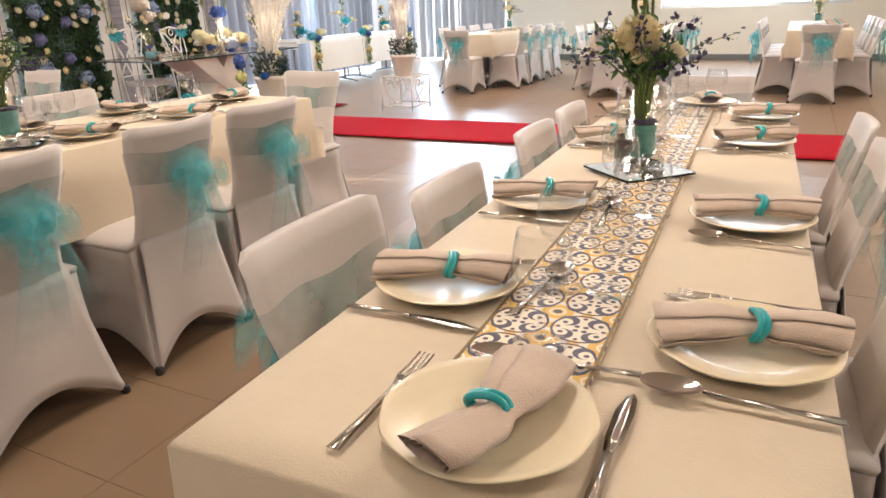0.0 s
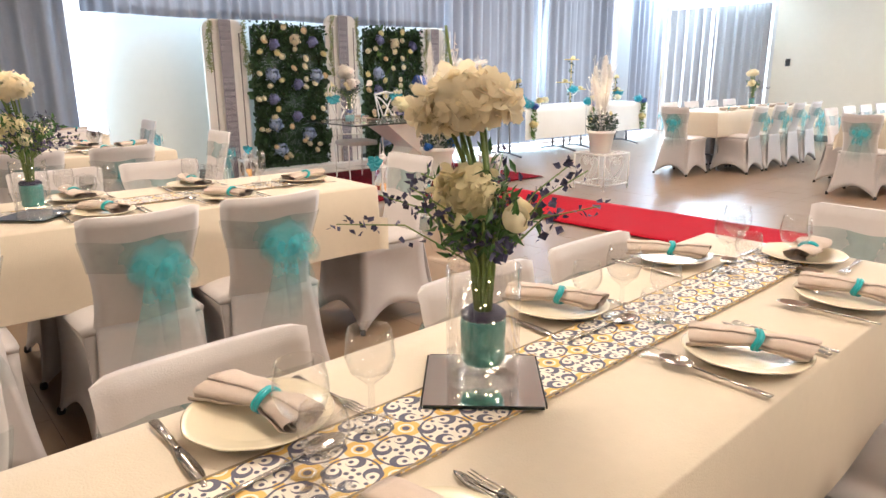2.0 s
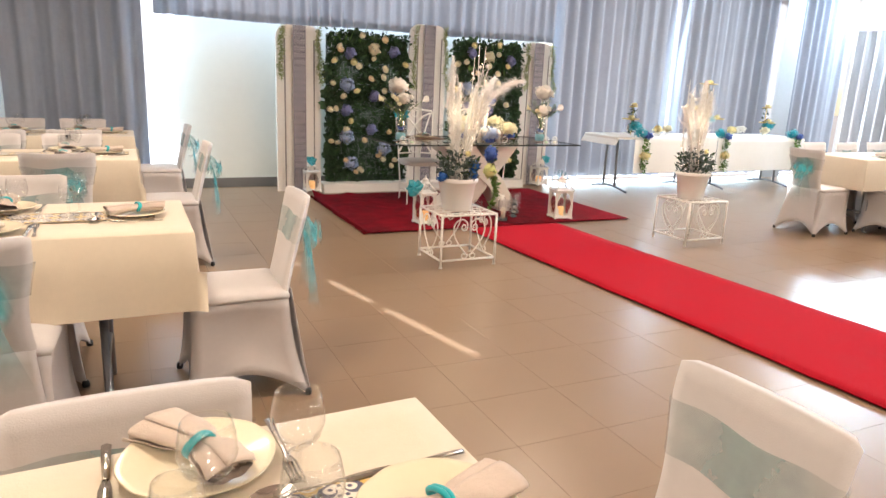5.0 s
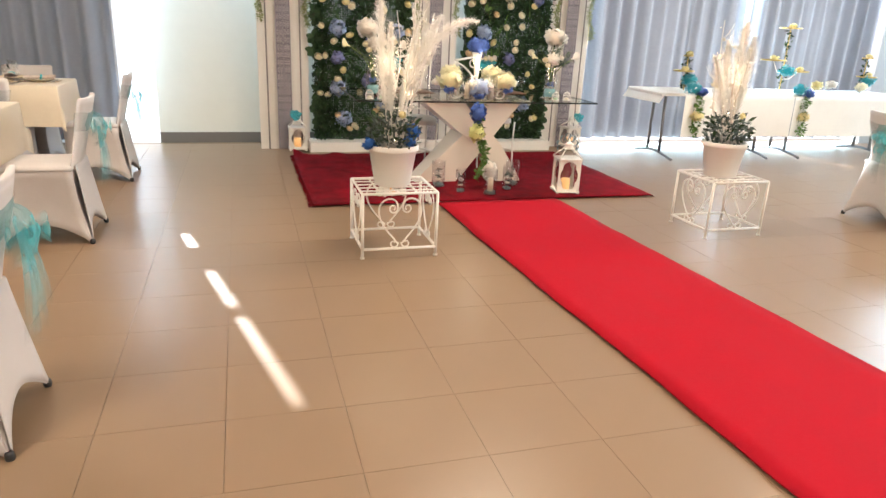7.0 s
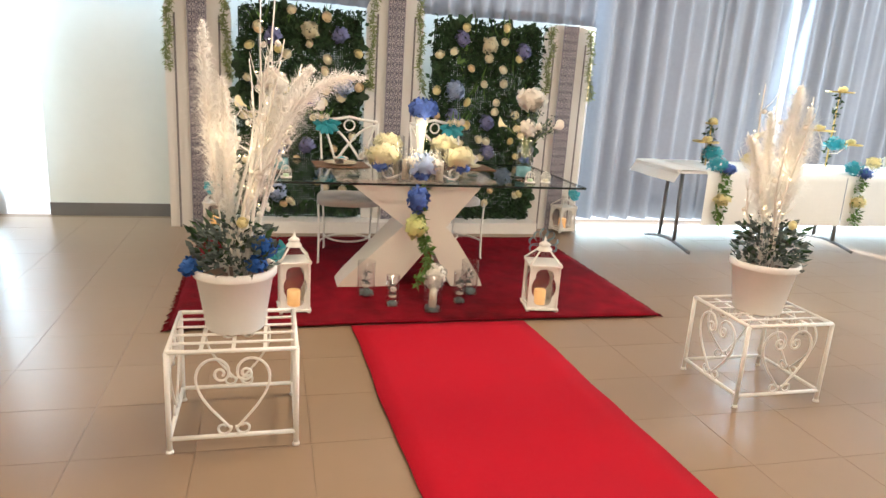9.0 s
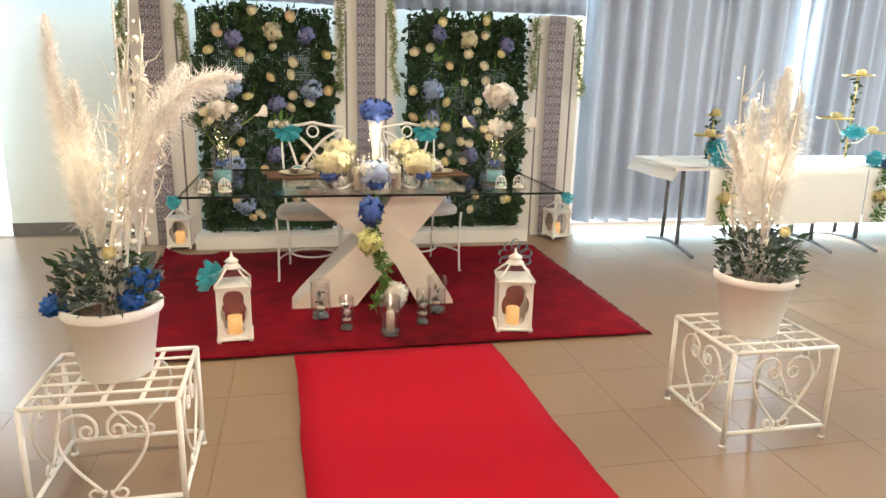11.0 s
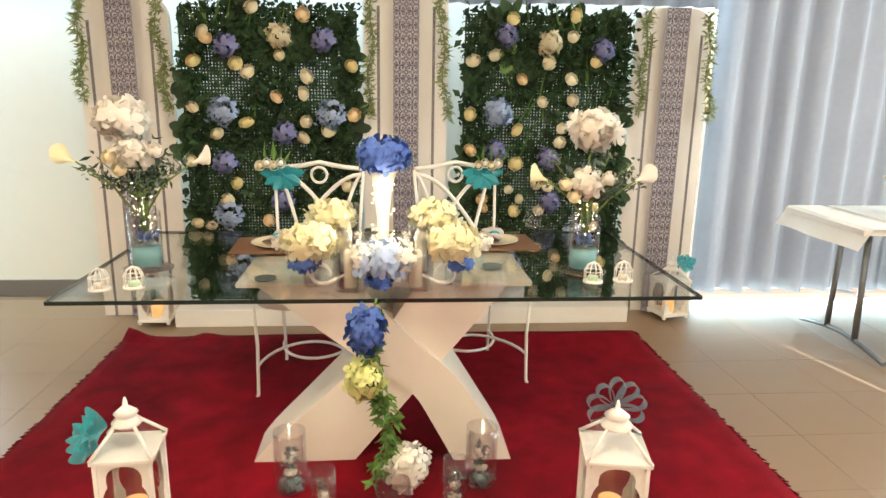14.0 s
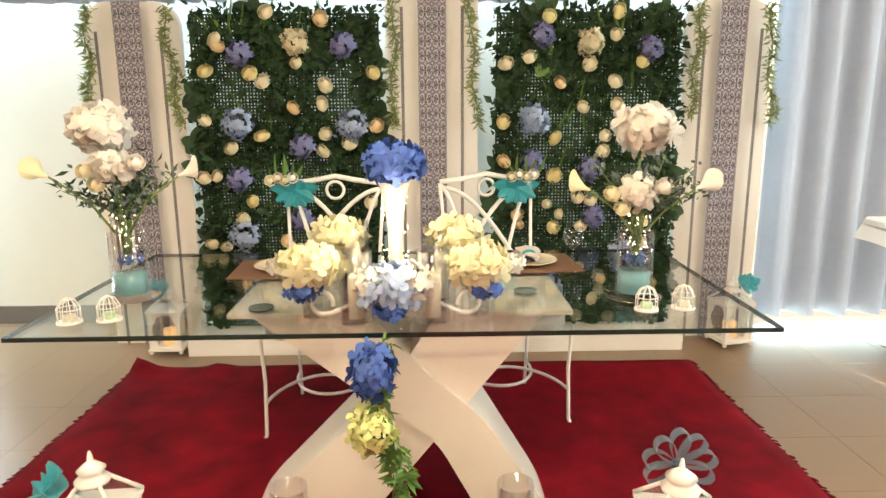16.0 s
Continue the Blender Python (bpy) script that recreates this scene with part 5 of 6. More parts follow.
def iron_chair(x, y, turn):
    """A white wrought-iron chair with crossed bows in the back, facing +x."""
    c = thing("iron_chair", pose(x, y, 0, 0, 0, turn), "white wrought-iron chair with bowed back and taupe pad", "chair", "white iron chairs")
    w, d, s = 0.21, 0.20, 0.44
    r = 0.0078
    for sy in (-1, 1):
        part("leg", tube([(d + 0.02, sy * (w + 0.005), 0.0), (d + 0.005, sy * (w - 0.005), 0.03), (d - 0.01, sy * w * 0.97, 0.25), (d, sy * w, s)], r, 8), M["white_metal"], c)
        part("leg", tube([(-d - 0.02, sy * (w * 0.82 + 0.01), 0.0), (-d, sy * w * 0.82, 0.04), (-d + 0.01, sy * w * 0.84, 0.25), (-d, sy * w * 0.9, s), (-d - 0.03, sy * w * 0.95, 0.7), (-d - 0.08, sy * (w + 0.005), 0.98)], r, 8), M["white_metal"], c)
    bow = [(d - 0.012 - 0.30 * math.sin(math.pi * i / 16), w * math.cos(math.pi * i / 16) * 0.97, 0.16) for i in range(17)]
    part("stretcher", tube(bow, 0.007, 7), M["white_metal"], c)
    bow = [(-d + 0.01 + 0.24 * math.sin(math.pi * i / 16), w * 0.82 * math.cos(math.pi * i / 16), 0.14) for i in range(17)]
    part("stretcher", tube(bow, 0.007, 7), M["white_metal"], c)

    def pad(u, v):
        a, q = 2 * math.pi * u, v
        cx = abs(math.cos(a)) ** 0.6 * math.copysign(1, math.cos(a))
        cy = abs(math.sin(a)) ** 0.6 * math.copysign(1, math.sin(a))
        e = min(1.0, q * 1.6) if q < 0.625 else 1.0
        z = s + 0.045 - 0.012 * e ** 3 if q < 0.625 else s + 0.033 - 0.045 * (q - 0.625) / 0.375
        return (cx * (d + 0.015) * e, cy * (w + 0.015) * e, z)
    part("seat", sheet(pad, 32, 10), M["seat_pad"], c, "taupe seat pad")
    ring = [(d * 1.02 * abs(math.cos(a)) ** 0.6 * math.copysign(1, math.cos(a)), (w + 0.005) * abs(math.sin(a)) ** 0.6 * math.copysign(1, math.sin(a)), s - 0.004) for a in [2 * math.pi * i / 32 for i in range(32)]]
    part("seat_frame", tube(ring, 0.008, 7, closed=True), M["white_metal"], c)
    xb = lambda z: -d - 0.01 - 0.12 * ((z - 0.5) / 0.48) * 0.6 - 0.004
    crest = [(xb(0.98 + 0.0) - 0.005, w * t, 0.985 + 0.03 * (1 - t * t) - 0.012 * math.sin(abs(t) * 3.14)) for t in [i / 10 - 1 for i in range(21)]]
    part("crest_rail", tube(crest, 0.0115, 8), M["white_metal"], c)
    for sgn in (-1, 1):
        arc = [(xb(0.53 + 0.43 * math.sin(1.5 * f)), sgn * w * (-0.90 + 1.82 * f), 0.53 + 0.43 * math.sin(1.5 * f)) for f in [i / 14 for i in range(15)]]
        part("back_bow", tube(arc, 0.0105, 7), M["white_metal"], c)
        part("back_bow", tube([(xb(z), sgn * (w * 0.98 - 0.15 * ((0.97 - z) / 0.45) ** 0.75), z) for z in [0.52 + 0.45 * i / 12 for i in range(13)]], 0.009, 7), M["white_metal"], c)
    part("scroll", tube([(xb(0.95) + 0.004, 0.038 * math.cos(a), 0.955 + 0.038 * math.sin(a)) for a in [2 * math.pi * i / 18 for i in range(18)]], 0.007, 7, closed=True), M["white_metal"], c)
    part("lower_rail", tube([(-d - 0.012, -w * 0.92, 0.52), (-d - 0.03, 0, 0.53), (-d - 0.012, w * 0.92, 0.52)], 0.008, 7), M["white_metal"], c)
    return c


iron_chair(-5.90, 5.92, -5)
iron_chair(-5.96, 6.68, 14)


def tulle_flower(name, m, mat, radius, petals=14, label="turquoise tulle rosette", stretch=1.0):
    """Ruffled layers of stiff net gathered into a full rosette, facing +z."""
    bm = bmesh.new()
    for k in range(3):
        ph, size = 1.7 * k, radius * (1 - 0.2 * k)

        def ruffle(u, v, ph=ph, size=size, k=k):
            a = 2 * math.pi * u
            w = math.sin(petals * 0.5 * a + ph)
            rr = size * v * (1 + 0.10 * w + 0.12 * math.sin(3 * a + ph))
            return (stretch * rr * math.cos(a), rr * math.sin(a), radius * (0.10 + 0.16 * k) + 0.17 * radius * w * v + 0.10 * radius * v * v)
        sheet(ruffle, 54, 4, bm)
    return tagged(part(name, bm, mat, None, "", m), label, "bow", "tulle rosettes")


def loop_fan(at, mat, name, label, count, a0, a1, size, wide):
    """A fan of stiff net ribbon loops round a knot, facing +x; a0, a1: the way of the first and last loop, degrees up from +y."""
    f = thing(name, pose(*at), label, "bow", "tulle rosettes")
    for k in range(count):
        way = radians(a0 + (a1 - a0) * k / (count - 1))
        big = size * (1 - 0.12 * abs(2 * k / (count - 1) - 1))
        fat = size * 0.30

        def loop(u, v, way=way, big=big, fat=fat, k=k):
            a = 2 * math.pi * u
            share = 0.5 - 0.5 * math.cos(a)
            out, side = big * share, fat * math.sin(a) * share ** 0.5
            return (0.02 * share + (v - 0.5) * wide * (0.4 + 0.6 * share) + 0.004 * math.sin(k * 2.1), out * math.cos(way) - side * math.sin(way), out * math.sin(way) + side * math.cos(way))
        part("ribbon_loop", sheet(loop, 20, 2), mat, f)
    part("knot", lathe([(0, -0.012), (0.012, -0.008), (0.014, 0.0), (0.012, 0.008), (0, 0.012)], 10), mat, f)
    return f


def petal_fan(at, mat, label):
    """A bow of broad, cupped net petals round a knot, facing +x."""
    f = thing("tulle_bow", pose(*at), label, "bow", "tulle rosettes")
    for k, (deg, long) in enumerate(((10, 0.105), (48, 0.060), (132, 0.060), (172, 0.105), (205, 0.092), (238, 0.080), (270, 0.070), (302, 0.080), (335, 0.095))):
        way = radians(deg)

        def petal(u, v, way=way, long=long, k=k):
            s = (u - 0.5) * 2
            half = 0.030 * math.sin(math.pi * min(1.0, 0.12 + 0.80 * v)) ** 0.7
            out, side = long * v * (1 - 0.10 * s * s), half * s
            return (0.006 + 0.004 * (k % 3) + 0.022 * v - 0.012 * s * s + 0.003 * math.sin(8 * s + k) * v, out * math.cos(way) - side * math.sin(way), out * math.sin(way) + side * math.cos(way))
        part("net_petal", sheet(petal, 8, 6), mat, f)
    part("knot", lathe([(0, -0.010), (0.010, -0.007), (0.013, 0.0), (0.010, 0.007), (0, 0.010)], 10, (0.012, 0, 0)), mat, f)
    return f


# net bows and small blossoms tied to the iron chairs
for x, y, off, side in ((-6.20, 5.86, -0.085, -0.14), (-6.26, 6.66, 0.085, 0.11)):
    petal_fan((x + 0.040, y + off, 0.955), M["tulle"], "turquoise tulle bow tied to the iron chair")
    b = thing("orchid_spray", pose(x + 0.05, y + side, 1.0), "small white orchid spray above the tulle bow", "flower", "orchid sprays on the chairs")
    for k in range(4):
        part("blossom", rose_mesh("blossom", M["white_petal"] if k % 2 else M["cream"], 0.024, rng, 2), None, b, "", facing((0.01, -0.045 + 0.03 * k, 0.012 * (k % 2)), (1, 0.2 * (k - 1), 0.3)))
    part("leaf", leaf_cloud("leaf", M["leaf_bright"], [(Vector((0, 0.02 * k - 0.03, 0)), Vector((0.2, 0.3 * k - 0.5, 1))) for k in range(5)], rng, 0.10, 0.022), None, b)


def tall_bouquet(m, seed, label, head, bloom, reach):
    """Two-part cylinder vase with fairy lights, pale hydrangea, roses, grey foliage and callas, for the glass table."""
    rg = random.Random(seed)
    v = thing("bouquet_vase", m, label, "vase", "tall vases on the glass table")
    part("glass_cylinder", lathe([(0, 0.01), (0.052, 0.01), (0.053, 0.20), (0.055, 0.20), (0.055, 0.0), (0, 0.0)], 28), M["glass"], v)
    part("inner_glass", lathe([(0, 0.085), (0.040, 0.085), (0.041, 0.255), (0.043, 0.255), (0.043, 0.08), (0, 0.08)], 28), M["glass"], v)
    part("turquoise_water", lathe([(0, 0.075), (0.049, 0.075), (0.049, 0.012), (0, 0.012)], 24), M["aqua"], v, "turquoise filling at the bottom of the glass")
    part("pebble_fill", petal_ball("pebble_fill", M["blue"], 0.034, 40, rg, 0.016, 0.6), None, v, "blue pebbles in the inner glass", pose(0, 0, 0.115))
    part("plate", lathe([(0, 0.002), (0.075, 0.002), (0.085, 0.006), (0.086, 0.004), (0.075, 0.0), (0, 0)], 32, (0, 0, -0.0065)), M["cutlery"], v)
    stems = bmesh.new()
    leaves, grey = [], []
    for i in range(18):
        a, r, hgt = rg.uniform(0, 6.28), rg.uniform(0.05, 0.19), rg.uniform(0.30, 0.44)
        tip = Vector((r * math.cos(a) * 0.6, r * math.sin(a), hgt))
        tube([(0.01 * math.cos(a), 0.01 * math.sin(a), 0.13), (0.02 * math.cos(a), 0.02 * math.sin(a), 0.26), tuple(tip)], [0.003, 0.0025, 0.0015], 5, stems)
        for k in range(34):
            f = rg.uniform(0.3, 1.05)
            p = Vector((tip.x * f, tip.y * f, 0.24 + (tip.z - 0.24) * f)) + rnd_dir(rg) * 0.02
            (grey if rg.random() < 0.62 else leaves).append((p, rnd_dir(rg, 0.4)))
    for sy in (-1, 1):
        far, high = reach
        arm = [(0.02, sy * 0.02, 0.2), (0.03, sy * far * 0.45, high * 0.80), (0.04, sy * far, high)]
        tube(arm, [0.004, 0.0035, 0.003], 6, stems)

        def calla(u, q, sy=sy):
            a = 2 * math.pi * u
            r = 0.004 + 0.024 * q * q
            return (0.04 + r * math.cos(a), sy * (far + 0.05 * q + 0.018 * q * math.cos(a)), high + 0.012 * q + r * math.sin(a) + 0.02 * q * q * (1 if math.sin(a) > 0 else 0.4))
        part("calla_lily", sheet(calla, 14, 5), M["carnation"] if sy < 0 else M["white_petal"], v)
    tube([(0, 0, 0.12), (0.0, -0.01, 0.3), (0, head[0], head[1] - 0.02)], 0.0045, 6, stems)
    part("stem", stems, M["stem"], v)
    part("sprig", leaf_cloud("sprig", M["leaf_grey"], grey, rg, 0.022, 0.015), None, v)
    part("foliage", leaf_cloud("foliage", M["leaf"], leaves, rg, 0.035, 0.010), None, v)
    part("hydrangea", petal_ball("hydrangea", M["soft_white"], 0.075, 130, rg, 0.060, 0.72, False, 0.80), None, v, "large white hydrangea head", pose(0.01, head[0], head[1]))
    part("peony", petal_ball("peony", M["soft_white"], 0.047, 55, rg, 0.050, 0.85, False, 0.80), None, v, "cream peony below the hydrangea", pose(0.045, bloom[0], bloom[1]))
    for k, (y, z) in enumerate(((bloom[0] - 0.075, bloom[1] - 0.01), (bloom[0] + 0.07, bloom[1] + 0.012), (bloom[0] - 0.045, bloom[1] - 0.05))):
        part("rose", rose_mesh("rose", M["soft_white"] if k % 2 else M["cream"], 0.024, rg, 4), None, v, "", facing((0.05, y, z), (1, y * 6, 0.4), 40 * k))
    bulbs = bmesh.new()
    for i in range(36):
        a, r, hh = rg.uniform(0, 6.28), rg.uniform(0.01, 0.038), rg.uniform(0.13, 0.30)
        bmesh.ops.create_icosphere(bulbs, subdivisions=1, radius=0.0018, matrix=Matrix.Translation((r * math.cos(a), r * math.sin(a), hh)))
    part("fairy_light", bulbs, M["bulb"], v)
    return v


M["aqua"] = paint("turquoise_liquid", (0.32, 0.64, 0.68), 0.1, vary=0.1, coat=0.6, trans=0.3)
tall_bouquet(pose(-5.26, 5.43, GZ + 0.0085), 91, "glass vase with white hydrangea and calla lilies", (-0.045, 0.515), (0.005, 0.40), (0.19, 0.375))
tall_bouquet(pose(-5.20, 6.98, GZ + 0.0085), 92, "glass vase with white hydrangea and cream peony", (0.005, 0.505), (-0.015, 0.325), (0.155, 0.33))


def birdcage(x, y, tint):
    c = thing("birdcage_holder", pose(x, y, GZ), "tiny white wire birdcage tealight holder on the glass", "candle holder", "birdcage tealight holders")
    for k in range(10):
        a = 2 * math.pi * k / 10
        part("wire", tube([(0.030 * math.cos(a), 0.030 * math.sin(a), 0.004), (0.030 * math.cos(a), 0.030 * math.sin(a), 0.042), (0.020 * math.cos(a), 0.020 * math.sin(a), 0.062), (0, 0, 0.072)], 0.0016, 5), M["white_metal"], c)
    part("base", lathe([(0, 0), (0.034, 0), (0.034, 0.006), (0, 0.006)], 20), M["white_metal"], c)
    part("hoop", tube([(0.0305 * math.cos(a), 0.0305 * math.sin(a), 0.04) for a in [2 * math.pi * i / 18 for i in range(18)]], 0.0016, 5, closed=True), M["white_metal"], c)
    part("tealight", lathe([(0, 0.006), (0.018, 0.006), (0.018, 0.022), (0, 0.022)], 14), tint, c)


for x, y, k in ((-5.02, 5.36, "candle"), (-5.04, 5.46, "leaf_pale"), (-5.07, 6.98, "leaf_pale"), (-5.08, 7.09, "candle")):
    if k not in M:
        M[k] = paint("pale_green_wax", (0.55, 0.75, 0.50), 0.5, vary=0.08)
    birdcage(x, y, M[k])

M["pale_yellow"] = paint("pale_yellow_petal", (0.90, 0.84, 0.58), 0.6, vary=0.06, scale=25, island=0.2, trans=0.30)
# centrepiece: trumpet vase with blue hydrangea, scrolled stand, cream hydrangeas, hurricane glasses
cp = thing("centrepiece", pose(-5.10, 6.26, GZ), "scrolled white centrepiece with trumpet vase and hydrangeas", "centrepiece")
rng = random.Random(13)
part("trumpet_vase", lathe([(0, 0.0), (0.055, 0.0), (0.06, 0.006), (0.028, 0.03), (0.020, 0.10), (0.020, 0.22), (0.032, 0.33), (0.046, 0.375), (0.043, 0.375), (0.028, 0.33), (0.016, 0.22), (0, 0.10)], 26), M["frost"], cp, "white glass trumpet vase")
part("hydrangea", petal_ball("hydrangea", M["blue"], 0.072, 150, rng, 0.046, 0.72, False, 0.80), None, cp, "deep blue hydrangea head", pose(0.01, 0.0, 0.425))
part("hydrangea", petal_ball("hydrangea", M["pale_blue"], 0.080, 150, rng, 0.048, 0.66, False, 0.80), None, cp, "pale blue and white hydrangea head", pose(0.10, -0.01, 0.10))
for sy in (-1, 1):
    part("white_blossom", petal_ball("white_blossom", M["white_petal"], 0.050, 70, rng, 0.034, 0.8), None, cp, "", pose(0.12, sy * 0.055, 0.115))
part("hydrangea", petal_ball("hydrangea", M["blue"], 0.042, 70, rng, 0.028, 0.6), None, cp, "", pose(0.13, -0.01, 0.045))
for sy in (-1, 1):
    arm = [(0.06, sy * 0.03, 0.16), (0.06, sy * 0.07, 0.10), (0.06, sy * 0.12, 0.04), (0.06, sy * 0.18, 0.012)] + [(0.06, sy * (0.205 + 0.030 * math.cos(radians(a))), 0.042 + 0.032 * math.sin(radians(a))) for a in range(-90, 200, 24)]
    part("scroll_arm", tube(arm, 0.0065, 7), M["white_metal"], cp)
    for k, (dx, dy, dz) in enumerate(((0.05, 0.235, 0.150), (-0.12, 0.18, 0.20))):
        part("hydrangea", petal_ball("hydrangea", M["pale_yellow"], 0.082 if k == 0 else 0.070, 130, rng, 0.052, 0.60 if k == 0 else 0.7, False, 0.80), None, cp, "cream hydrangea head", pose(dx, sy * dy, dz))
        part("cup", lathe([(0, -0.15), (0.028, -0.15), (0.034, -0.05), (0.032, -0.05), (0.026, -0.145), (0, -0.145)], 20), M["glass"], cp, "", pose(dx, sy * dy, dz - 0.0 if dz - 0.15 >= 0 else 0.15))
    part("blue_blossom", petal_ball("blue_blossom", M["blue"], 0.045, 60, rng, 0.026, 0.6), None, cp, "", pose(0.075, sy * 0.25, 0.085))
    part("white_blossom", petal_ball("white_blossom", M["white_petal"], 0.04, 60, rng, 0.026, 0.6), None, cp, "", pose(-0.02, sy * 0.33, 0.13))
bulbs = bmesh.new()
for i in range(40):
    a, hh = rng.uniform(0, 6.28), rng.uniform(0.03, 0.34)
    bmesh.ops.create_icosphere(bulbs, subdivisions=1, radius=0.0017, matrix=Matrix.Translation((0.036 * math.cos(a), 0.036 * math.sin(a), hh)))
part("fairy_light", bulbs, M["bulb"], cp)


def hurricane(x, y, z, r, h, label, group, pebbles=True, candle=False, bud=False):
    g = thing("hurricane_glass", pose(x, y, z), label, "candle holder", group)
    part("cylinder", lathe([(0, 0.012), (r - 0.002, 0.012), (r - 0.002, h), (r, h), (r, 0.0), (0, 0.0)], 28), M["glass"], g)
    if pebbles:
        part("pebble_fill", petal_ball("pebble_fill", M["pebble"], r * 0.72, 60, rng, r * 0.4, 0.3), None, g, "pale grey-green filling", pose(0, 0, 0.012 + r * 0.3))
    if candle:
        part("candle", lathe([(0, 0.012), (0.022, 0.012), (0.022, h * 0.62), (0.014, h * 0.67), (0, h * 0.66)], 18), M["candle"], g)
        part("wick", lathe([(0, 0), (0.004, 0.004), (0.0045, 0.010), (0, 0.024)], 8, (0, 0, h * 0.66)), M["candle"], g)
    if bud:
        part("floating_candle", lathe([(0, 0), (0.02, 0.002), (0.024, 0.012), (0, 0.016)], 14, (0, 0, 0.06)), M["candle"], g)
        sp = [(Vector((0, 0, 0.07 + 0.08 * q)) + rnd_dir(rng) * 0.012, rnd_dir(rng, 0.5)) for q in [rng.random() for _ in range(50)]]
        part("sprig", leaf_cloud("sprig", M["leaf_grey"], sp, rng, 0.024, 0.013), None, g)
        part("bloom", petal_ball("bloom", M["white_petal"], r * 0.42, 26, rng, 0.016, 0.8), None, g, "", pose(0.006, 0, h * 0.58))
    return g


for dx, dy, h in ((0.10, -0.105, 0.20), (0.10, 0.105, 0.20), (-0.09, -0.13, 0.25), (-0.09, 0.13, 0.23)):
    hurricane(-5.10 + dx, 6.26 + dy, GZ, 0.046, h, "clear glass hurricane cylinder beside the centrepiece", "glass cylinders on the glass table", False, True)
for x, y, s in ((-5.62, 5.83, 1), (-5.66, 6.72, 1)):
    tagged(part("placemat", box(0.28, 0.36, 0.006, (0, 0, 0), 0.002), M["wood"], None, "", pose(x, y, GZ, 0, 0, 3)), "brown wooden placemat on the glass table", "placemat", "brown placemats")
    ob = put("plate", pose(x, y, GZ + 0.006, 0, 0, 20))
    put("napkin", pose(x, y, GZ + 0.02, 0, 0, 80))
    put("wine", pose(x + 0.05, y + 0.16, GZ))
for x, y in ((-5.13, 5.86), (-5.28, 6.66)):
    tagged(part("coaster", lathe([(0, 0), (0.036, 0), (0.036, 0.006), (0, 0.006)], 24), M["leaf_grey"], None, "", pose(x, y, GZ)), "round grey coaster on the glass table", "coaster", "grey coasters")

M["lime_petal"] = paint("lime_yellow_petal", (0.82, 0.82, 0.36), 0.6, vary=0.08, scale=25, island=0.3, trans=0.15)
# garland that falls from the front of the glass table
gl = thing("garland", pose(-4.885, 6.25, 0.0), "hanging garland with blue hydrangea, yellow and white blooms", "garland")
stem = [(0.0, -0.01, GZ + 0.006), (0.03, -0.03, 0.66), (0.035, -0.03, 0.5), (0.035, 0.02, 0.38), (0.035, 0.03, 0.26), (0.03, -0.02, 0.13)]
part("stem", tube(stem, 0.004, 6), M["stem"], gl)
lv = []
for i in range(420):
    f = rng.uniform(0.35, 5)
    a, b = Vector(stem[int(f) if f < 5 else 4]), Vector(stem[min(5, int(f) + 1)])
    p = a.lerp(b, f - int(f)) + rnd_dir(rng) * 0.022
    lv.append((p, Vector((rng.uniform(0, 1), rng.uniform(-1, 1), rng.uniform(-1, 0.4)))))
part("foliage", leaf_cloud("foliage", M["leaf_bright"], lv, rng, 0.042, 0.017), None, gl)
part("hydrangea", petal_ball("hydrangea", M["blue"], 0.060, 140, rng, 0.042, 0.72, False, 0.80), None, gl, "deep blue hydrangea head", facing((0.045, -0.04, 0.65), (1, 0, 0.1)) @ Matrix.Diagonal((0.88, 1.08, 1, 1)))
part("dahlia", petal_ball("dahlia", M["lime_petal"], 0.058, 110, rng, 0.040, 0.7), None, gl, "pale yellow dahlia", facing((0.05, -0.05, 0.49), (1, -0.2, 0)))
part("peony", petal_ball("peony", M["white_petal"], 0.064, 120, rng, 0.044, 0.75), None, gl, "white peony", facing((0.045, 0.085, 0.18), (1, 0.3, 0)))


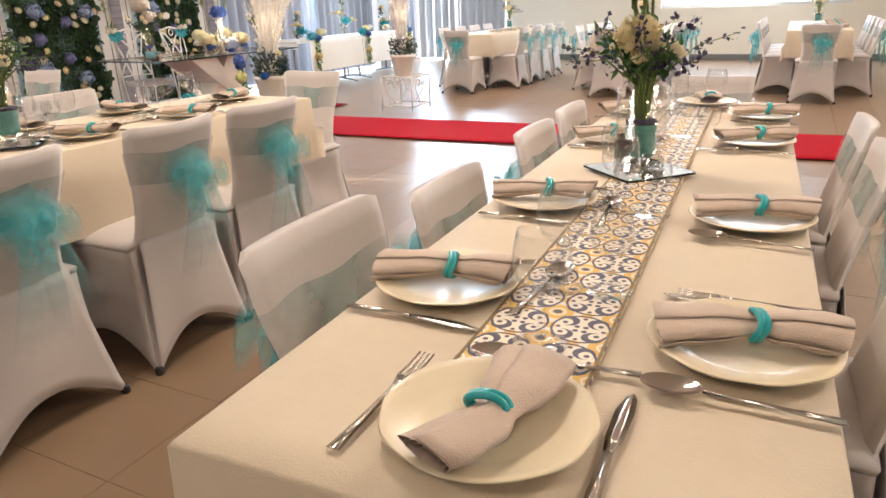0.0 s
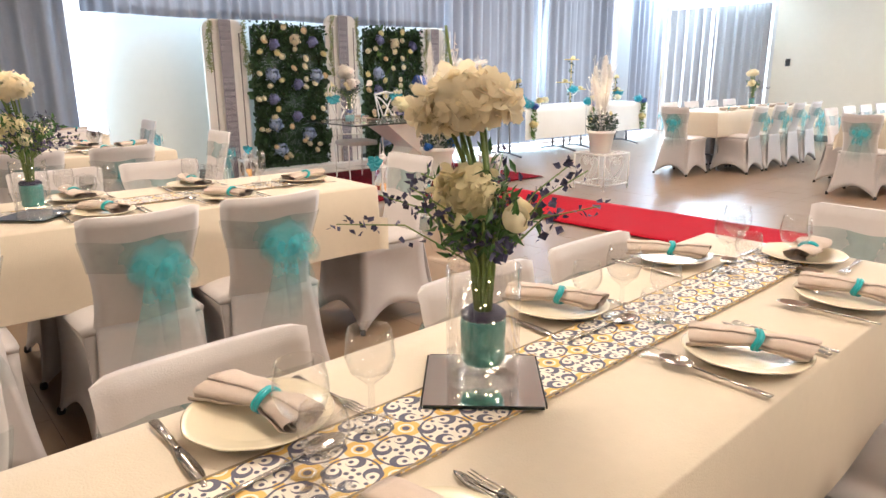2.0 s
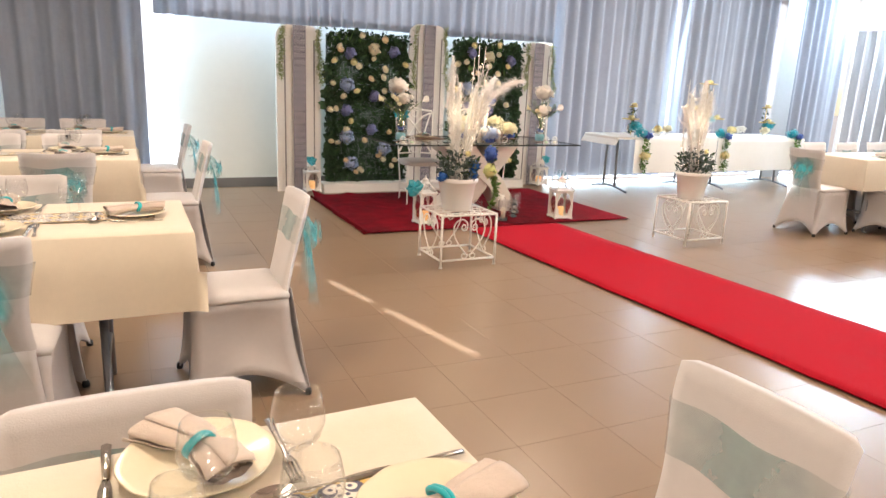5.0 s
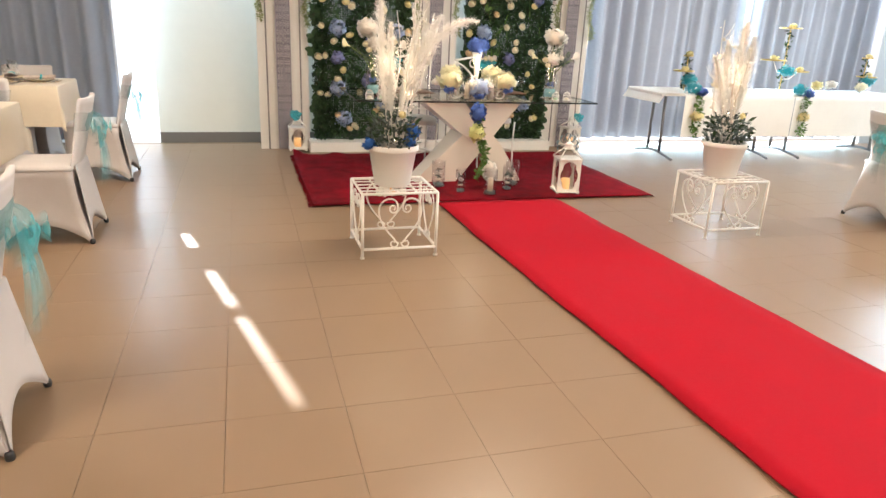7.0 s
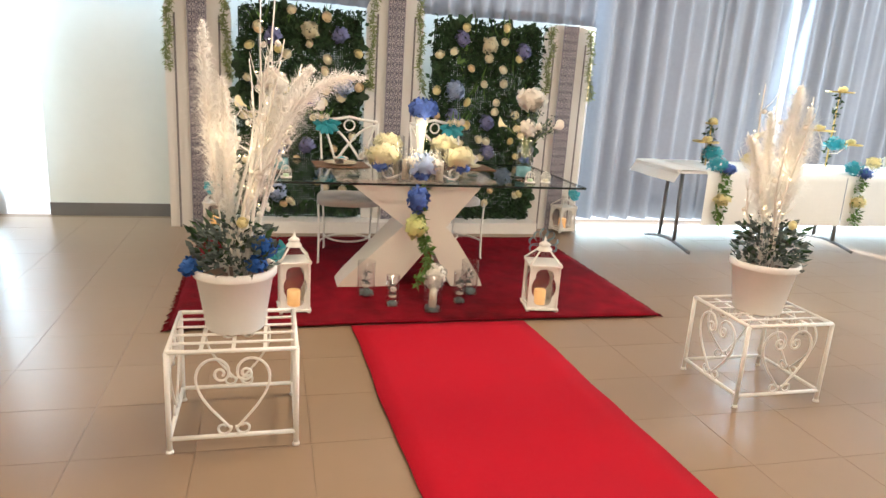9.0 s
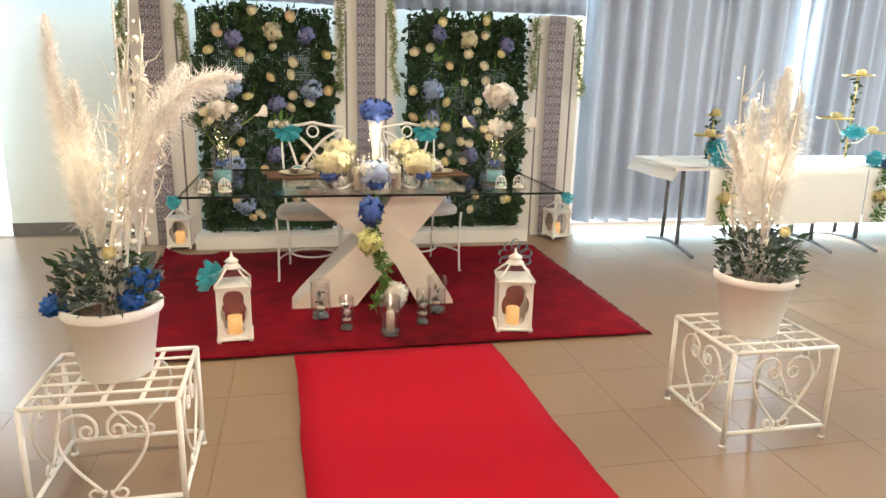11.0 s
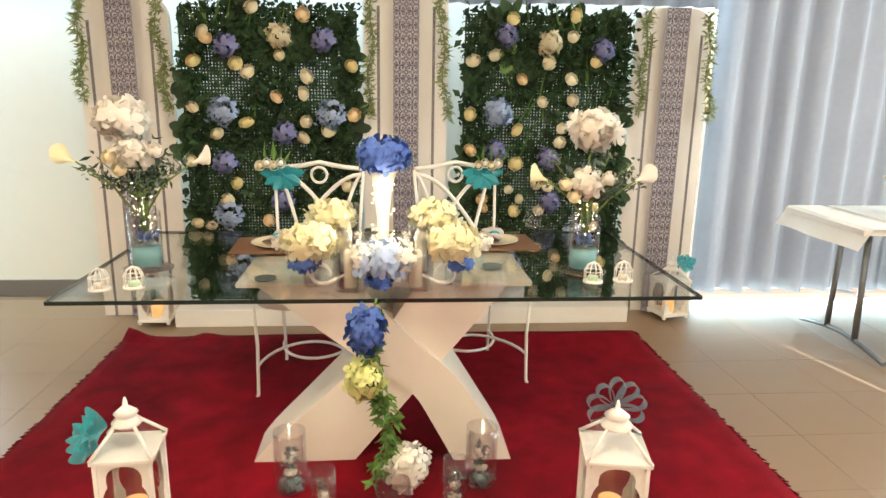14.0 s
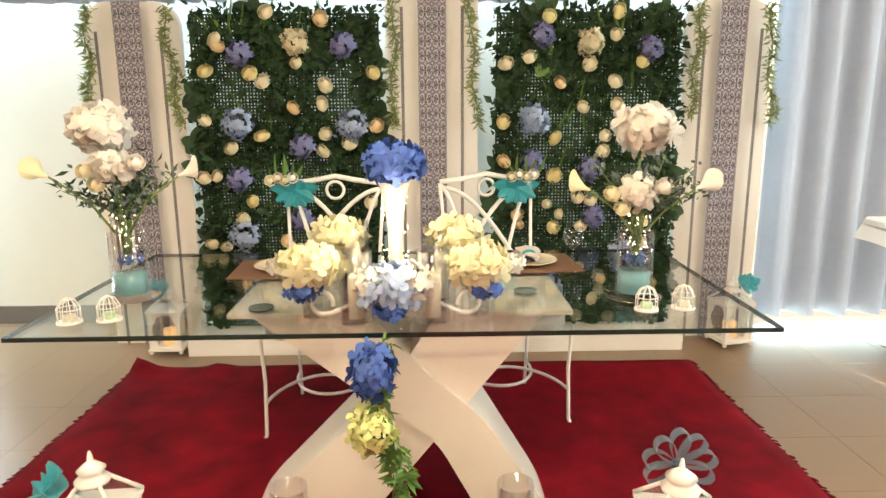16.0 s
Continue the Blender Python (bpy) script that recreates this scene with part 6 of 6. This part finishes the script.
def lantern(x, y, turn, w, h, label, lit, bow_mat, bow_at):
    l = thing("lantern", pose(x, y, 0.014, 0, 0, turn), label, "lantern", "white metal lanterns")
    a = w / 2
    body = h * 0.66
    for sx in (-1, 1):
        for sy in (-1, 1):
            part("corner_post", box(0.012, 0.012, body, (sx * (a - 0.006), sy * (a - 0.006), 0.012), 0.0015), M["white_metal"], l)
            part("foot", box(0.018, 0.018, 0.016, (sx * (a - 0.006), sy * (a - 0.006), 0), 0.002), M["white_metal"], l)
    part("floor_plate", box(w + 0.014, w + 0.014, 0.012, (0, 0, 0.016), 0.003), M["white_metal"], l)
    part("cornice", box(w + 0.012, w + 0.012, 0.012, (0, 0, body), 0.003), M["white_metal"], l)
    for k in range(4):
        m = pose(0, 0, 0, 0, 0, 90 * k)
        # a pierced side: frame with a clover-shaped opening
        bm = bmesh.new()
        n = 48
        outer, inner = [], []
        z0, z1 = 0.028, body
        cz, hw, hh = (z0 + z1) / 2, a - 0.012, (z1 - z0) / 2
        for i in range(n):
            t = 2 * math.pi * i / n
            c, s = math.cos(t), math.sin(t)
            q = max(abs(c) / hw, abs(s) / hh)
            outer.append(bm.verts.new((a - 0.008, c / q, cz + s / q)))
            lob = 0.76 + 0.24 * abs(math.cos(2 * t)) ** 0.9
            rx, rz = hw * 0.92, hh * 0.86
            qq = ((abs(c) / rx) ** 4 + (abs(s) / rz) ** 4) ** 0.25
            inner.append(bm.verts.new((a - 0.008, c / qq * lob, cz + s / qq * (lob + 0.04))))
        for i in range(n):
            j = (i + 1) % n
            bm.faces.new((outer[i], outer[j], inner[j], inner[i]))
        bmesh.ops.transform(bm, matrix=m, verts=bm.verts)
        part("side_panel", thick(bm, 0.003), M["white_metal"], l)
        part("pane", box(0.002, w - 0.03, body - 0.04, (a - 0.014, 0, 0.03)), M["glass"], l, "", m)
        # sloping roof glass in a frame
        r0, r1, zr0, zr1 = a + 0.004, a * 0.34, body + 0.012, h * 0.86
        part("roof_pane", sheet(lambda u, v: (r0 + (r1 - r0) * v, (u - 0.5) * 2 * (r0 + (r1 - r0) * v), zr0 + (zr1 - zr0) * v), 1, 1), M["glass"], l, "", m)
        part("roof_bar", tube([(r0, r0, zr0), (r1, r1, zr1)], 0.0055, 6), M["white_metal"], l, "", m)
    part("cap", lathe([(0, 0.0), (a * 0.50, 0.0), (a * 0.52, 0.008), (a * 0.36, 0.022), (a * 0.34, 0.032), (a * 0.42, 0.036), (a * 0.2, 0.052), (0.008, 0.058), (0.007, 0.07), (0.003, 0.085), (0, 0.087)], 20, (0, 0, h * 0.855)), M["white_metal"], l)
    part("candle", lathe([(0, 0), (0.036, 0), (0.037, 0.088), (0.030, 0.092), (0, 0.084)], 22, (0.0, 0, 0.029)), M["candle_lit"] if lit else M["candle"], l, "lit ivory pillar candle" if lit else "ivory pillar candle")
    if bow_mat is M["tulle_grey"]:
        loop_fan((x + bow_at[0], y + bow_at[1], bow_at[2]), bow_mat, "ribbon_fan", "fan of grey-blue net ribbon loops on the lantern", 7, -18, 198, 0.105, 0.034)
    elif bow_mat is not None:
        tulle_flower("tulle_rosette", facing((x + bow_at[0], y + bow_at[1], bow_at[2]), (bow_at[3], bow_at[4], 0.6)), bow_mat, 0.078 if h > 0.4 else 0.055, 12, "tulle rosette fixed to the lantern roof")
    return l


M["candle_lit"] = paint("warm_lit_candle", (0.72, 0.44, 0.18), 0.5, vary=0.05)
M["candle_lit"].node_tree.nodes["Principled BSDF"].inputs["Emission Color"].default_value = (1.0, 0.50, 0.18, 1)
M["candle_lit"].node_tree.nodes["Principled BSDF"].inputs["Emission Strength"].default_value = 0.18
lantern(-4.78, 5.50, 4, 0.165, 0.44, "white metal lantern with clover panes and lit candle", True, M["tulle"], (0.0, -0.10, 0.35, 0.7, -0.8))
lantern(-4.71, 6.97, -10, 0.185, 0.43, "white metal lantern with clover panes on the rug", True, M["tulle_grey"], (-0.11, 0.03, 0.39, 1, 0.3))
lantern(-6.76, 4.93, 0, 0.17, 0.34, "white metal lantern beside the arched pillar", True, M["tulle"], (0.06, -0.02, 0.37, 1, 0))
lantern(-6.76, 8.02, 12, 0.17, 0.34, "white metal lantern beside the grey curtain", True, M["tulle"], (0.05, 0.06, 0.36, 1, 0))

ROW = "glass jars before the table"
for x, y, r, h, kw in ((-4.99, 5.94, 0.055, 0.225, {"bud": True}), (-4.79, 6.07, 0.040, 0.195, {"bud": True}), (-4.68, 6.29, 0.054, 0.215, {"candle": True}), (-4.82, 6.49, 0.040, 0.205, {"bud": True}), (-4.99, 6.60, 0.055, 0.225, {"bud": True})):
    hurricane(x, y, 0.014, r, h, "clear glass jar on the red rug", ROW, True, **kw)


# ---- flower stands and white pots at the start of the rug ----
def rounded(points, cuts):
    """A smooth line through the points of a plane."""
    out = []
    for k in range(len(points) - 1):
        p0, p1, p2, p3 = (Vector(points[min(max(j, 0), len(points) - 1)]) for j in (k - 1, k, k + 1, k + 2))
        for i in range(cuts):
            f = i / cuts
            q = (p1 * 2 + (p2 - p0) * f + (p0 * 2 - p1 * 5 + p2 * 4 - p3) * f * f + (p1 * 3 - p0 - p2 * 3 + p3) * f ** 3) * 0.5
            out.append((q.x, q.y))
    return out + [tuple(points[-1])]


def plant_stand(x0, y0):
    """A square wrought-iron plant stand with a slatted top and heart scrolls; x0, y0: its corner towards the wall and the tables."""
    wx, wy, h = 0.40, 0.44, 0.385
    s = thing("plant_stand", pose(x0, y0, 0), "white iron plant stand with heart scrolls", "plant stand", "white plant stands")
    r = 0.0085
    for x in (0, wx):
        for y in (0, wy):
            leg = part("leg", tube([(x, y, 0.006), (x, y, h)], 0.0095, 8), M["white_metal"], s)
            part("foot", lathe([(0, 0), (0.014, 0), (0.014, 0.006), (0.009, 0.012), (0, 0.012)], 12, (x, y, 0)), M["white_metal"], leg)
    for z in (0.055, h):
        for a, b in (((0, 0), (wx, 0)), ((wx, 0), (wx, wy)), ((wx, wy), (0, wy)), ((0, wy), (0, 0))):
            part("rail", tube([(a[0], a[1], z), (b[0], b[1], z)], r, 8), M["white_metal"], s)
    for k in range(1, 5):
        part("slat", box(0.014, wy, 0.006, (wx * k / 5, wy / 2, h - 0.004), 0.001), M["white_metal"], s)
    for k in range(1, 4):
        part("slat", box(wx, 0.014, 0.005, (wx / 2, wy * k / 4, h - 0.010), 0.001), M["white_metal"], s)

    def heart(side):
        """Two mirrored scrolls that meet at the foot."""
        pts = []
        for i in range(22):
            a, rr = radians(600 - 420 * i / 21), 0.010 + 0.020 * i / 21
            pts.append((0.046 + rr * math.cos(a), 0.298 + rr * math.sin(a)))
        pts += [(0.021, 0.328), (0.048, 0.352), (0.088, 0.352), (0.122, 0.328), (0.137, 0.285), (0.126, 0.232), (0.092, 0.175), (0.046, 0.122), (0.009, 0.080)]
        pts = [(0.92 * a, b) for a, b in pts[:22]] + rounded([(0.92 * a, b) for a, b in pts[21:]], 4)[1:]
        low = []
        for i in range(16):
            a, rr = radians(165 + 340 * i / 15), 0.028 - 0.018 * i / 15
            low.append((0.036 + rr * math.cos(a), 0.086 + rr * math.sin(a)))
        return pts, low
    pts, low = heart(1)
    faces = [pose(wx, wy / 2, 0), pose(0, wy / 2, 0), pose(wx / 2, 0, 0, 0, 0, 90), pose(wx / 2, wy, 0, 0, 0, 90)]
    for m in faces:
        for sg in (-1, 1):
            sc = part("scroll", tube([(0, sg * a, b) for a, b in pts], 0.0052, 6), M["white_metal"], s, "", m)
            part("curl", tube([(0, sg * a, b) for a, b in low], 0.0048, 6), M["white_metal"], sc)
    return s, h


def plume_pot(x, y, z, seed, lean, blue, label):
    """A white pot with painted branches, pampas plumes, fairy lights and a collar of foliage."""
    rg = random.Random(seed)
    p = thing("flower_pot", pose(x, y, z), label, "plant pot", "white pots with pampas plumes")
    part("pot", lathe([(0, 0.004), (0.103, 0.0), (0.108, 0.006), (0.140, 0.205), (0.150, 0.208), (0.154, 0.215), (0.154, 0.238), (0.150, 0.242), (0.140, 0.240), (0.132, 0.215), (0.125, 0.18), (0, 0.18)], 44), M["pot"], p)
    part("soil", lathe([(0, 0.202), (0.06, 0.204), (0.128, 0.198)], 24), M["wood"], p)
    branches = []
    for k in range(11 if lean > 0 else 6):
        a = rg.uniform(0, 6.28)
        l = rg.uniform(0.55, 1.0)
        spread = rg.uniform(0.05, 0.20 if lean > 0 else 0.13)
        pts = []
        for i in range(8):
            f = i / 7
            w = 0.022 * math.sin(f * 7 + k)
            pts.append(Vector((0.03 * math.cos(a) + spread * math.cos(a) * f + w * math.sin(a), 0.03 * math.sin(a) + (spread * math.sin(a) + lean * 0.06) * f + w * math.cos(a), 0.19 + l * f)))
        br = part("branch", tube(pts, [0.0085 * (1 - 0.75 * i / 7) for i in range(8)], 6), M["twig"], p)
        branches.append(pts)
        for t in range(4):
            q = pts[rg.randrange(3, 7)]
            d = rnd_dir(rg, 0.8)
            part("twig", tube([q, q + d * 0.06, q + d * 0.10 + Vector((0, 0, 0.03))], [0.003, 0.002, 0.001], 5), M["twig"], br)

    def plume(base, ctrl, tip, width, dens):
        dens = int(dens * 1.7)
        verts, faces = [], []
        B = lambda f: base * (1 - f) ** 2 + ctrl * 2 * f * (1 - f) + tip * f * f
        for i in range(dens):
            f = 0.28 + 0.72 * (i / dens)
            c = B(f)
            d = (B(min(1, f + 0.02)) - B(f - 0.02)).normalized()
            wid = width * math.sin(math.pi * min(1, (f - 0.22) / 0.78 * 0.86 + 0.1)) ** 0.8
            o = rnd_dir(rg)
            o = (o - d * o.dot(d)).normalized()
            clump = 0.55 + 0.75 * max(0.0, 0.5 + noise.noise(c * 9 + o * 1.6))
            reach = wid * clump * rg.uniform(0.35, 1.25)
            e = c + (o * rg.uniform(0.6, 1.1) + d * rg.uniform(0.2, 0.9)) * reach
            e.z -= rg.uniform(0.0, 0.45) * reach
            mid = (c + e) / 2 + d * reach * 0.22 + rnd_dir(rg) * 0.006
            s = d.cross(o) * 0.0010
            k = len(verts)
            verts.extend([tuple(c - s), tuple(c + s), tuple(mid + s * 1.3), tuple(mid - s * 1.3), tuple(e)])
            faces.extend([(k, k + 1, k + 2, k + 3), (k + 3, k + 2, k + 4)])
        ob = part("plume", flat_mesh("plume", verts, faces, M["pampas"], False), None, p, "feathery white pampas plume")
        part("stalk", tube([B(i / 8) for i in range(9)], [0.004 * (1 - 0.6 * i / 8) for i in range(9)], 5), M["twig"], ob)
    V = Vector
    if lean > 0:
        plume(V((0.02, -0.02, 0.2)), V((0.0, -0.09, 0.70)), V((0.02, -0.09, 1.10)), 0.085, 2000)
        plume(V((0.02, 0.0, 0.2)), V((-0.02, -0.03, 0.6)), V((0.04, -0.03, 0.92)), 0.080, 1700)
        plume(V((0.0, 0.03, 0.2)), V((0.05, 0.12, 0.98)), V((0.15, 0.44, 0.95)), 0.085, 1100)
        plume(V((0.0, 0.03, 0.2)), V((0.0, 0.11, 0.78)), V((0.0, 0.27, 0.97)), 0.095, 1800)
        plume(V((0.0, 0.02, 0.2)), V((-0.02, 0.06, 0.6)), V((-0.04, 0.15, 0.93)), 0.085, 1500)
    else:
        plume(V((0.0, 0.0, 0.2)), V((0.0, 0.0, 0.65)), V((0.0, 0.01, 1.02)), 0.115, 2600)
        plume(V((0.02, 0.0, 0.2)), V((0.0, 0.06, 0.62)), V((0.02, 0.07, 0.93)), 0.105, 2100)
        plume(V((0.0, -0.02, 0.2)), V((0.0, -0.06, 0.58)), V((0.0, -0.20, 0.80)), 0.075, 1500)
        plume(V((-0.02, 0.0, 0.2)), V((-0.06, -0.03, 0.6)), V((-0.08, -0.05, 0.90)), 0.10, 1700)
    blossoms = [rose_mesh("blossom", M["white_petal"], 0.011, rg, 2) for _ in range(2)]
    for k in range(70 if lean > 0 else 16):
        pts = branches[rg.randrange(len(branches))]
        q = pts[rg.randrange(2, 7)] + rnd_dir(rg) * 0.02
        part("blossom", blossoms[k % 2], None, p, "", facing(q, rnd_dir(rg, 0.2)))
    collar, dark = [], []
    for k in range(620):
        a, r = rg.uniform(0, 6.28), rg.uniform(0.02, 0.15)
        zz = 0.21 + rg.uniform(0.0, 0.21) * (1 - r * 2.2) + rg.uniform(0, 0.05)
        (collar if rg.random() < 0.25 else dark).append((Vector((r * math.cos(a), r * math.sin(a), zz)), Vector((math.cos(a) * 0.8, math.sin(a) * 0.8, rg.uniform(-0.2, 1)))))
    part("foliage", leaf_cloud("foliage", M["leaf"], collar, rg, 0.045, 0.018), None, p)
    part("eucalyptus", leaf_cloud("eucalyptus", M["leaf_grey"], dark, rg, 0.032, 0.022), None, p)
    if blue:
        for k, (a, b, c) in enumerate(((0.06, 0.10, 0.34), (0.09, 0.08, 0.27), (0.03, 0.12, 0.31), (0.06, -0.15, 0.25))):
            part("blue_blossom", petal_ball("blue_blossom", M["blue2"], 0.032, 60, rg, 0.028, 0.8), None, p, "bright blue blossom", pose(a, b, c))
    part("lily", rose_mesh("lily", M["yellow"], 0.020, rg, 3), None, p, "pale yellow lily", facing((0.08, 0.03, 0.42), (1, 0.2, 0.4)))
    bulbs = bmesh.new()
    for k in range(60):
        pts = branches[k % len(branches)]
        f = rg.uniform(1, 6.9)
        q = pts[int(f)].lerp(pts[int(f) + 1], f - int(f)) + rnd_dir(rg) * 0.018
        bmesh.ops.create_icosphere(bulbs, subdivisions=1, radius=0.0022, matrix=Matrix.Translation(q))
    part("fairy_light", bulbs, M["bulb"], p)


def fairy_glow(x, y, z, watts, size):
    """The light that a string of fairy bulbs gives."""
    data = bpy.data.lights.new("fairy_glow", "POINT")
    data.energy, data.shadow_soft_size, data.color = watts, size, (1.0, 0.82, 0.58)
    new("fairy_glow", data).location = (x, y, z)


fairy_glow(-3.58, 5.20, 1.10, 1.2, 0.16)
fairy_glow(-3.60, 7.60, 1.06, 1.2, 0.16)
fairy_glow(-4.98, 6.26, 1.02, 0.9, 0.08)
M["blue2"] = paint("bright_blue_petal", (0.02, 0.13, 0.48), 0.6, vary=0.2, scale=25, island=0.5, trans=0.10)
_, top_z = plant_stand(-3.765, 5.025)
plume_pot(-3.60, 5.245, top_z + 0.003, 61, 1, True, "white pot with pampas plumes and blue blossoms")
plant_stand(-3.81, 7.40)
plume_pot(-3.62, 7.60, top_z + 0.003, 62, -1, False, "white pot with pampas plumes and grey-green foliage")


# ---- the sweets table before the curtains ----
def sweets_table(y0, y1, drape):
    cx, cy, length = -6.30, (y0 + y1) / 2, y1 - y0
    t = thing("folding_table", pose(cx, cy, 0), "folding table with curved steel feet by the curtains", "table", "sweets tables")
    part("tabletop", box(0.68, length - 0.01, 0.03, (0, 0, 0.695), 0.006), M["board"], t)
    for sy in (-1, 1):
        yy = sy * (length / 2 - 0.22)
        for sx in (-0.10, 0.10):
            part("leg", tube([(sx, yy, 0.69), (sx * 1.1, yy, 0.36), (sx * 1.2, yy, 0.06)], 0.017, 8), M["steel_leg"], t)
        foot = [(0.36 * q, yy, 0.018 + 0.05 * (1 - abs(q) ** 1.6)) for q in [i / 6 - 1 for i in range(13)]]
        part("foot", tube(foot, 0.015, 8), M["steel_leg"], t)
    rg = random.Random(int(y0 * 10))
    a, b = drape

    def cloth(u, v):
        y = a + (b - a) * v
        run_ = -0.36 + (0.72 + 0.46) * u
        if run_ < 0.36:
            return (cx + run_, y, 0.729)
        d = run_ - 0.36
        return (cx + 0.365 + 0.012 * math.sin(y * 8) * d / 0.46, y, 0.728 - d)
    tagged(part("tablecloth", sheet(cloth, 24, 40), M["white_cloth"]), "plain ivory cloth hanging over the sweets table", "tablecloth", "ivory tablecloths")


sweets_table(8.62, 10.32, (8.90, 10.32))
sweets_table(10.325, 12.05, (10.33, 12.05))
tagged(part("folded_cloth", sheet(lambda u, v: (-6.66 + 0.72 * u, 8.59 + 0.26 * v + 0.01 * math.sin(9 * u), 0.731 - (0.11 * (1 - v / 0.25) if v < 0.25 else 0)), 12, 12), M["white_cloth"]), "end of an ivory cloth turned over the table edge", "tablecloth")


def tier_stand(x, y, tiers, label):
    c = thing("cake_stand", pose(x, y, 0.730), label, "cake stand", "tiered cake stands")
    part("pole", tube([(0, 0, 0), (0, 0, tiers[-1][1])], 0.007, 8), M["gold"], c)
    for dy, h, r in tiers:
        part("tray", lathe([(0, h), (r, h), (r + 0.006, h + 0.012), (r, h + 0.014), (r - 0.004, h + 0.006), (0, h + 0.006)], 24, (0, dy, 0)), M["gold"], c, "round gilt tray")
        if abs(dy) > 0.01:
            part("arm", tube([(0, 0, h * 0.6), (0, dy * 0.5, h * 0.62), (0, dy, h)], 0.005, 6), M["white_metal"], c)
    vin = [(Vector((rng.uniform(-0.03, 0.03), rng.uniform(-0.03, 0.03), rng.uniform(0.02, tiers[-1][1]))), rnd_dir(rng, 0.2)) for _ in range(90)]
    part("vine", leaf_cloud("vine", M["leaf"], vin, rng, 0.045, 0.022), None, c)
    part("bow", petal_ball("bow", M["tulle"], 0.075, 60, rng, 0.05, 0.7), None, c, "turquoise tulle bow", pose(0.05, 0.02, tiers[-1][1] * 0.33))
    for dy, h, r in tiers:
        part("blossom", petal_ball("blossom", M["yellow"], 0.035, 50, rng, 0.026, 0.7), None, c, "", pose(0.02, dy, h + 0.03))
    return c


tier_stand(-6.30, 9.12, ((-0.03, 0.20, 0.11), (0, 0.36, 0.05)), "small gilt stand with vine and turquoise bow")
tier_stand(-6.45, 10.55, ((-0.16, 0.34, 0.14), (0.22, 0.22, 0.12), (0.0, 0.70, 0.12)), "tall gilt tiered stand with vine and bow")
tier_stand(-6.40, 11.72, ((0.05, 0.18, 0.11), (0, 0.40, 0.06)), "small gilt stand with vine at the table end")


def side_garland(y, z, seed):
    rg = random.Random(seed)
    g = thing("garland", pose(-5.93, y, z), "garland of blue, yellow and green blooms over the cloth", "garland", "garlands on the sweets table")
    lv = [(Vector((0.015, rg.uniform(-0.05, 0.05), -rg.random() * 0.44)), Vector((0.6, rg.uniform(-1, 1), rg.uniform(-1, 0.3)))) for _ in range(120)]
    part("foliage", leaf_cloud("foliage", M["leaf_bright"], lv, rg, 0.05, 0.022), None, g)
    part("hydrangea", petal_ball("hydrangea", M["blue"], 0.05, 90, rg, 0.03, 0.75), None, g, "", pose(0.02, 0.03, 0.02))
    part("dahlia", petal_ball("dahlia", M["yellow"], 0.06, 70, rg, 0.04, 0.75), None, g, "", pose(0.03, 0.0, -0.24))
    part("turquoise_bow", petal_ball("turquoise_bow", M["tulle"], 0.075, 50, rg, 0.05, 0.75), None, g, "", pose(-0.04, -0.04, 0.05))


for k, y in enumerate((9.05, 10.45, 11.85)):
    side_garland(y, 0.73, 70 + k)
for k, (x, y, c) in enumerate(((-6.15, 9.45, "yellow"), (-6.3, 9.75, "cream"), (-6.2, 10.85, "yellow"), (-6.35, 11.2, "white_petal"), (-6.15, 11.45, "cream"), (-6.4, 9.2, "white_petal"))):
    b = thing("flower_bowl", pose(x, y, 0.731), "small glass bowl of cream and yellow blooms", "bowl", "flower bowls on the sweets table")
    part("bowl", lathe([(0, 0.004), (0.03, 0.0), (0.055, 0.04), (0.06, 0.07), (0.056, 0.07), (0.05, 0.04), (0, 0.01)], 20), M["glass"], b)
    part("bloom", petal_ball("bloom", M[c], 0.055, 70, rng, 0.036, 0.75), None, b, "", pose(0, 0, 0.085))
sw = tagged(part("wall_switch", box(0.012, 0.085, 0.13, (0, 0, 0), 0.004), M["black"], None, "", pose(-4.70, Y1 - 0.008, 1.32, 0, 0, 90)), "dark switch box on the cream side wall", "switch")

# ---- floor tiles ----
PX, PY, OX, OY = 0.386, 0.41, -3.36, 4.29


def tile_mesh(name):
    bm = box(PX - 0.0016, PY - 0.0016, 0.008, (0, 0, -0.008))
    data = bpy.data.meshes.new(name)
    bm.to_mesh(data)
    bm.free()
    data.materials.append(M["tile"])
    return data


one = tile_mesh("tile")
verts, faces = [], []
for i in range(-11, 22):
    for j in range(-23, 26):
        cx, cy = OX + (i + 0.5) * PX, OY + (j + 0.5) * PY
        if not (X0 + PX / 2 - 0.2 < cx < X1 - PX / 2 and Y0 + PY / 2 < cy < Y1 - PY / 2):
            continue
        if -5.2 < cx < -0.35 and 3.4 < cy < 8.3:
            t = part("tile", one, None, floor)
            t.matrix_basis = pose(cx, cy, 0)
        else:
            k = len(verts)
            hx, hy = PX / 2 - 0.0008, PY / 2 - 0.0008
            verts += [(cx - hx, cy - hy, 0), (cx + hx, cy - hy, 0), (cx + hx, cy + hy, 0), (cx - hx, cy + hy, 0), (cx - hx, cy - hy, -0.006), (cx + hx, cy - hy, -0.006), (cx + hx, cy + hy, -0.006), (cx - hx, cy + hy, -0.006)]
            faces += [(k, k + 1, k + 2, k + 3), (k, k + 4, k + 5, k + 1), (k + 1, k + 5, k + 6, k + 2), (k + 2, k + 6, k + 7, k + 3), (k + 3, k + 7, k + 4, k)]
tagged(part("far_tiles", flat_mesh("far_tiles", verts, faces, M["tile"], False), None, floor), "taupe floor tiles", kind="stuff")
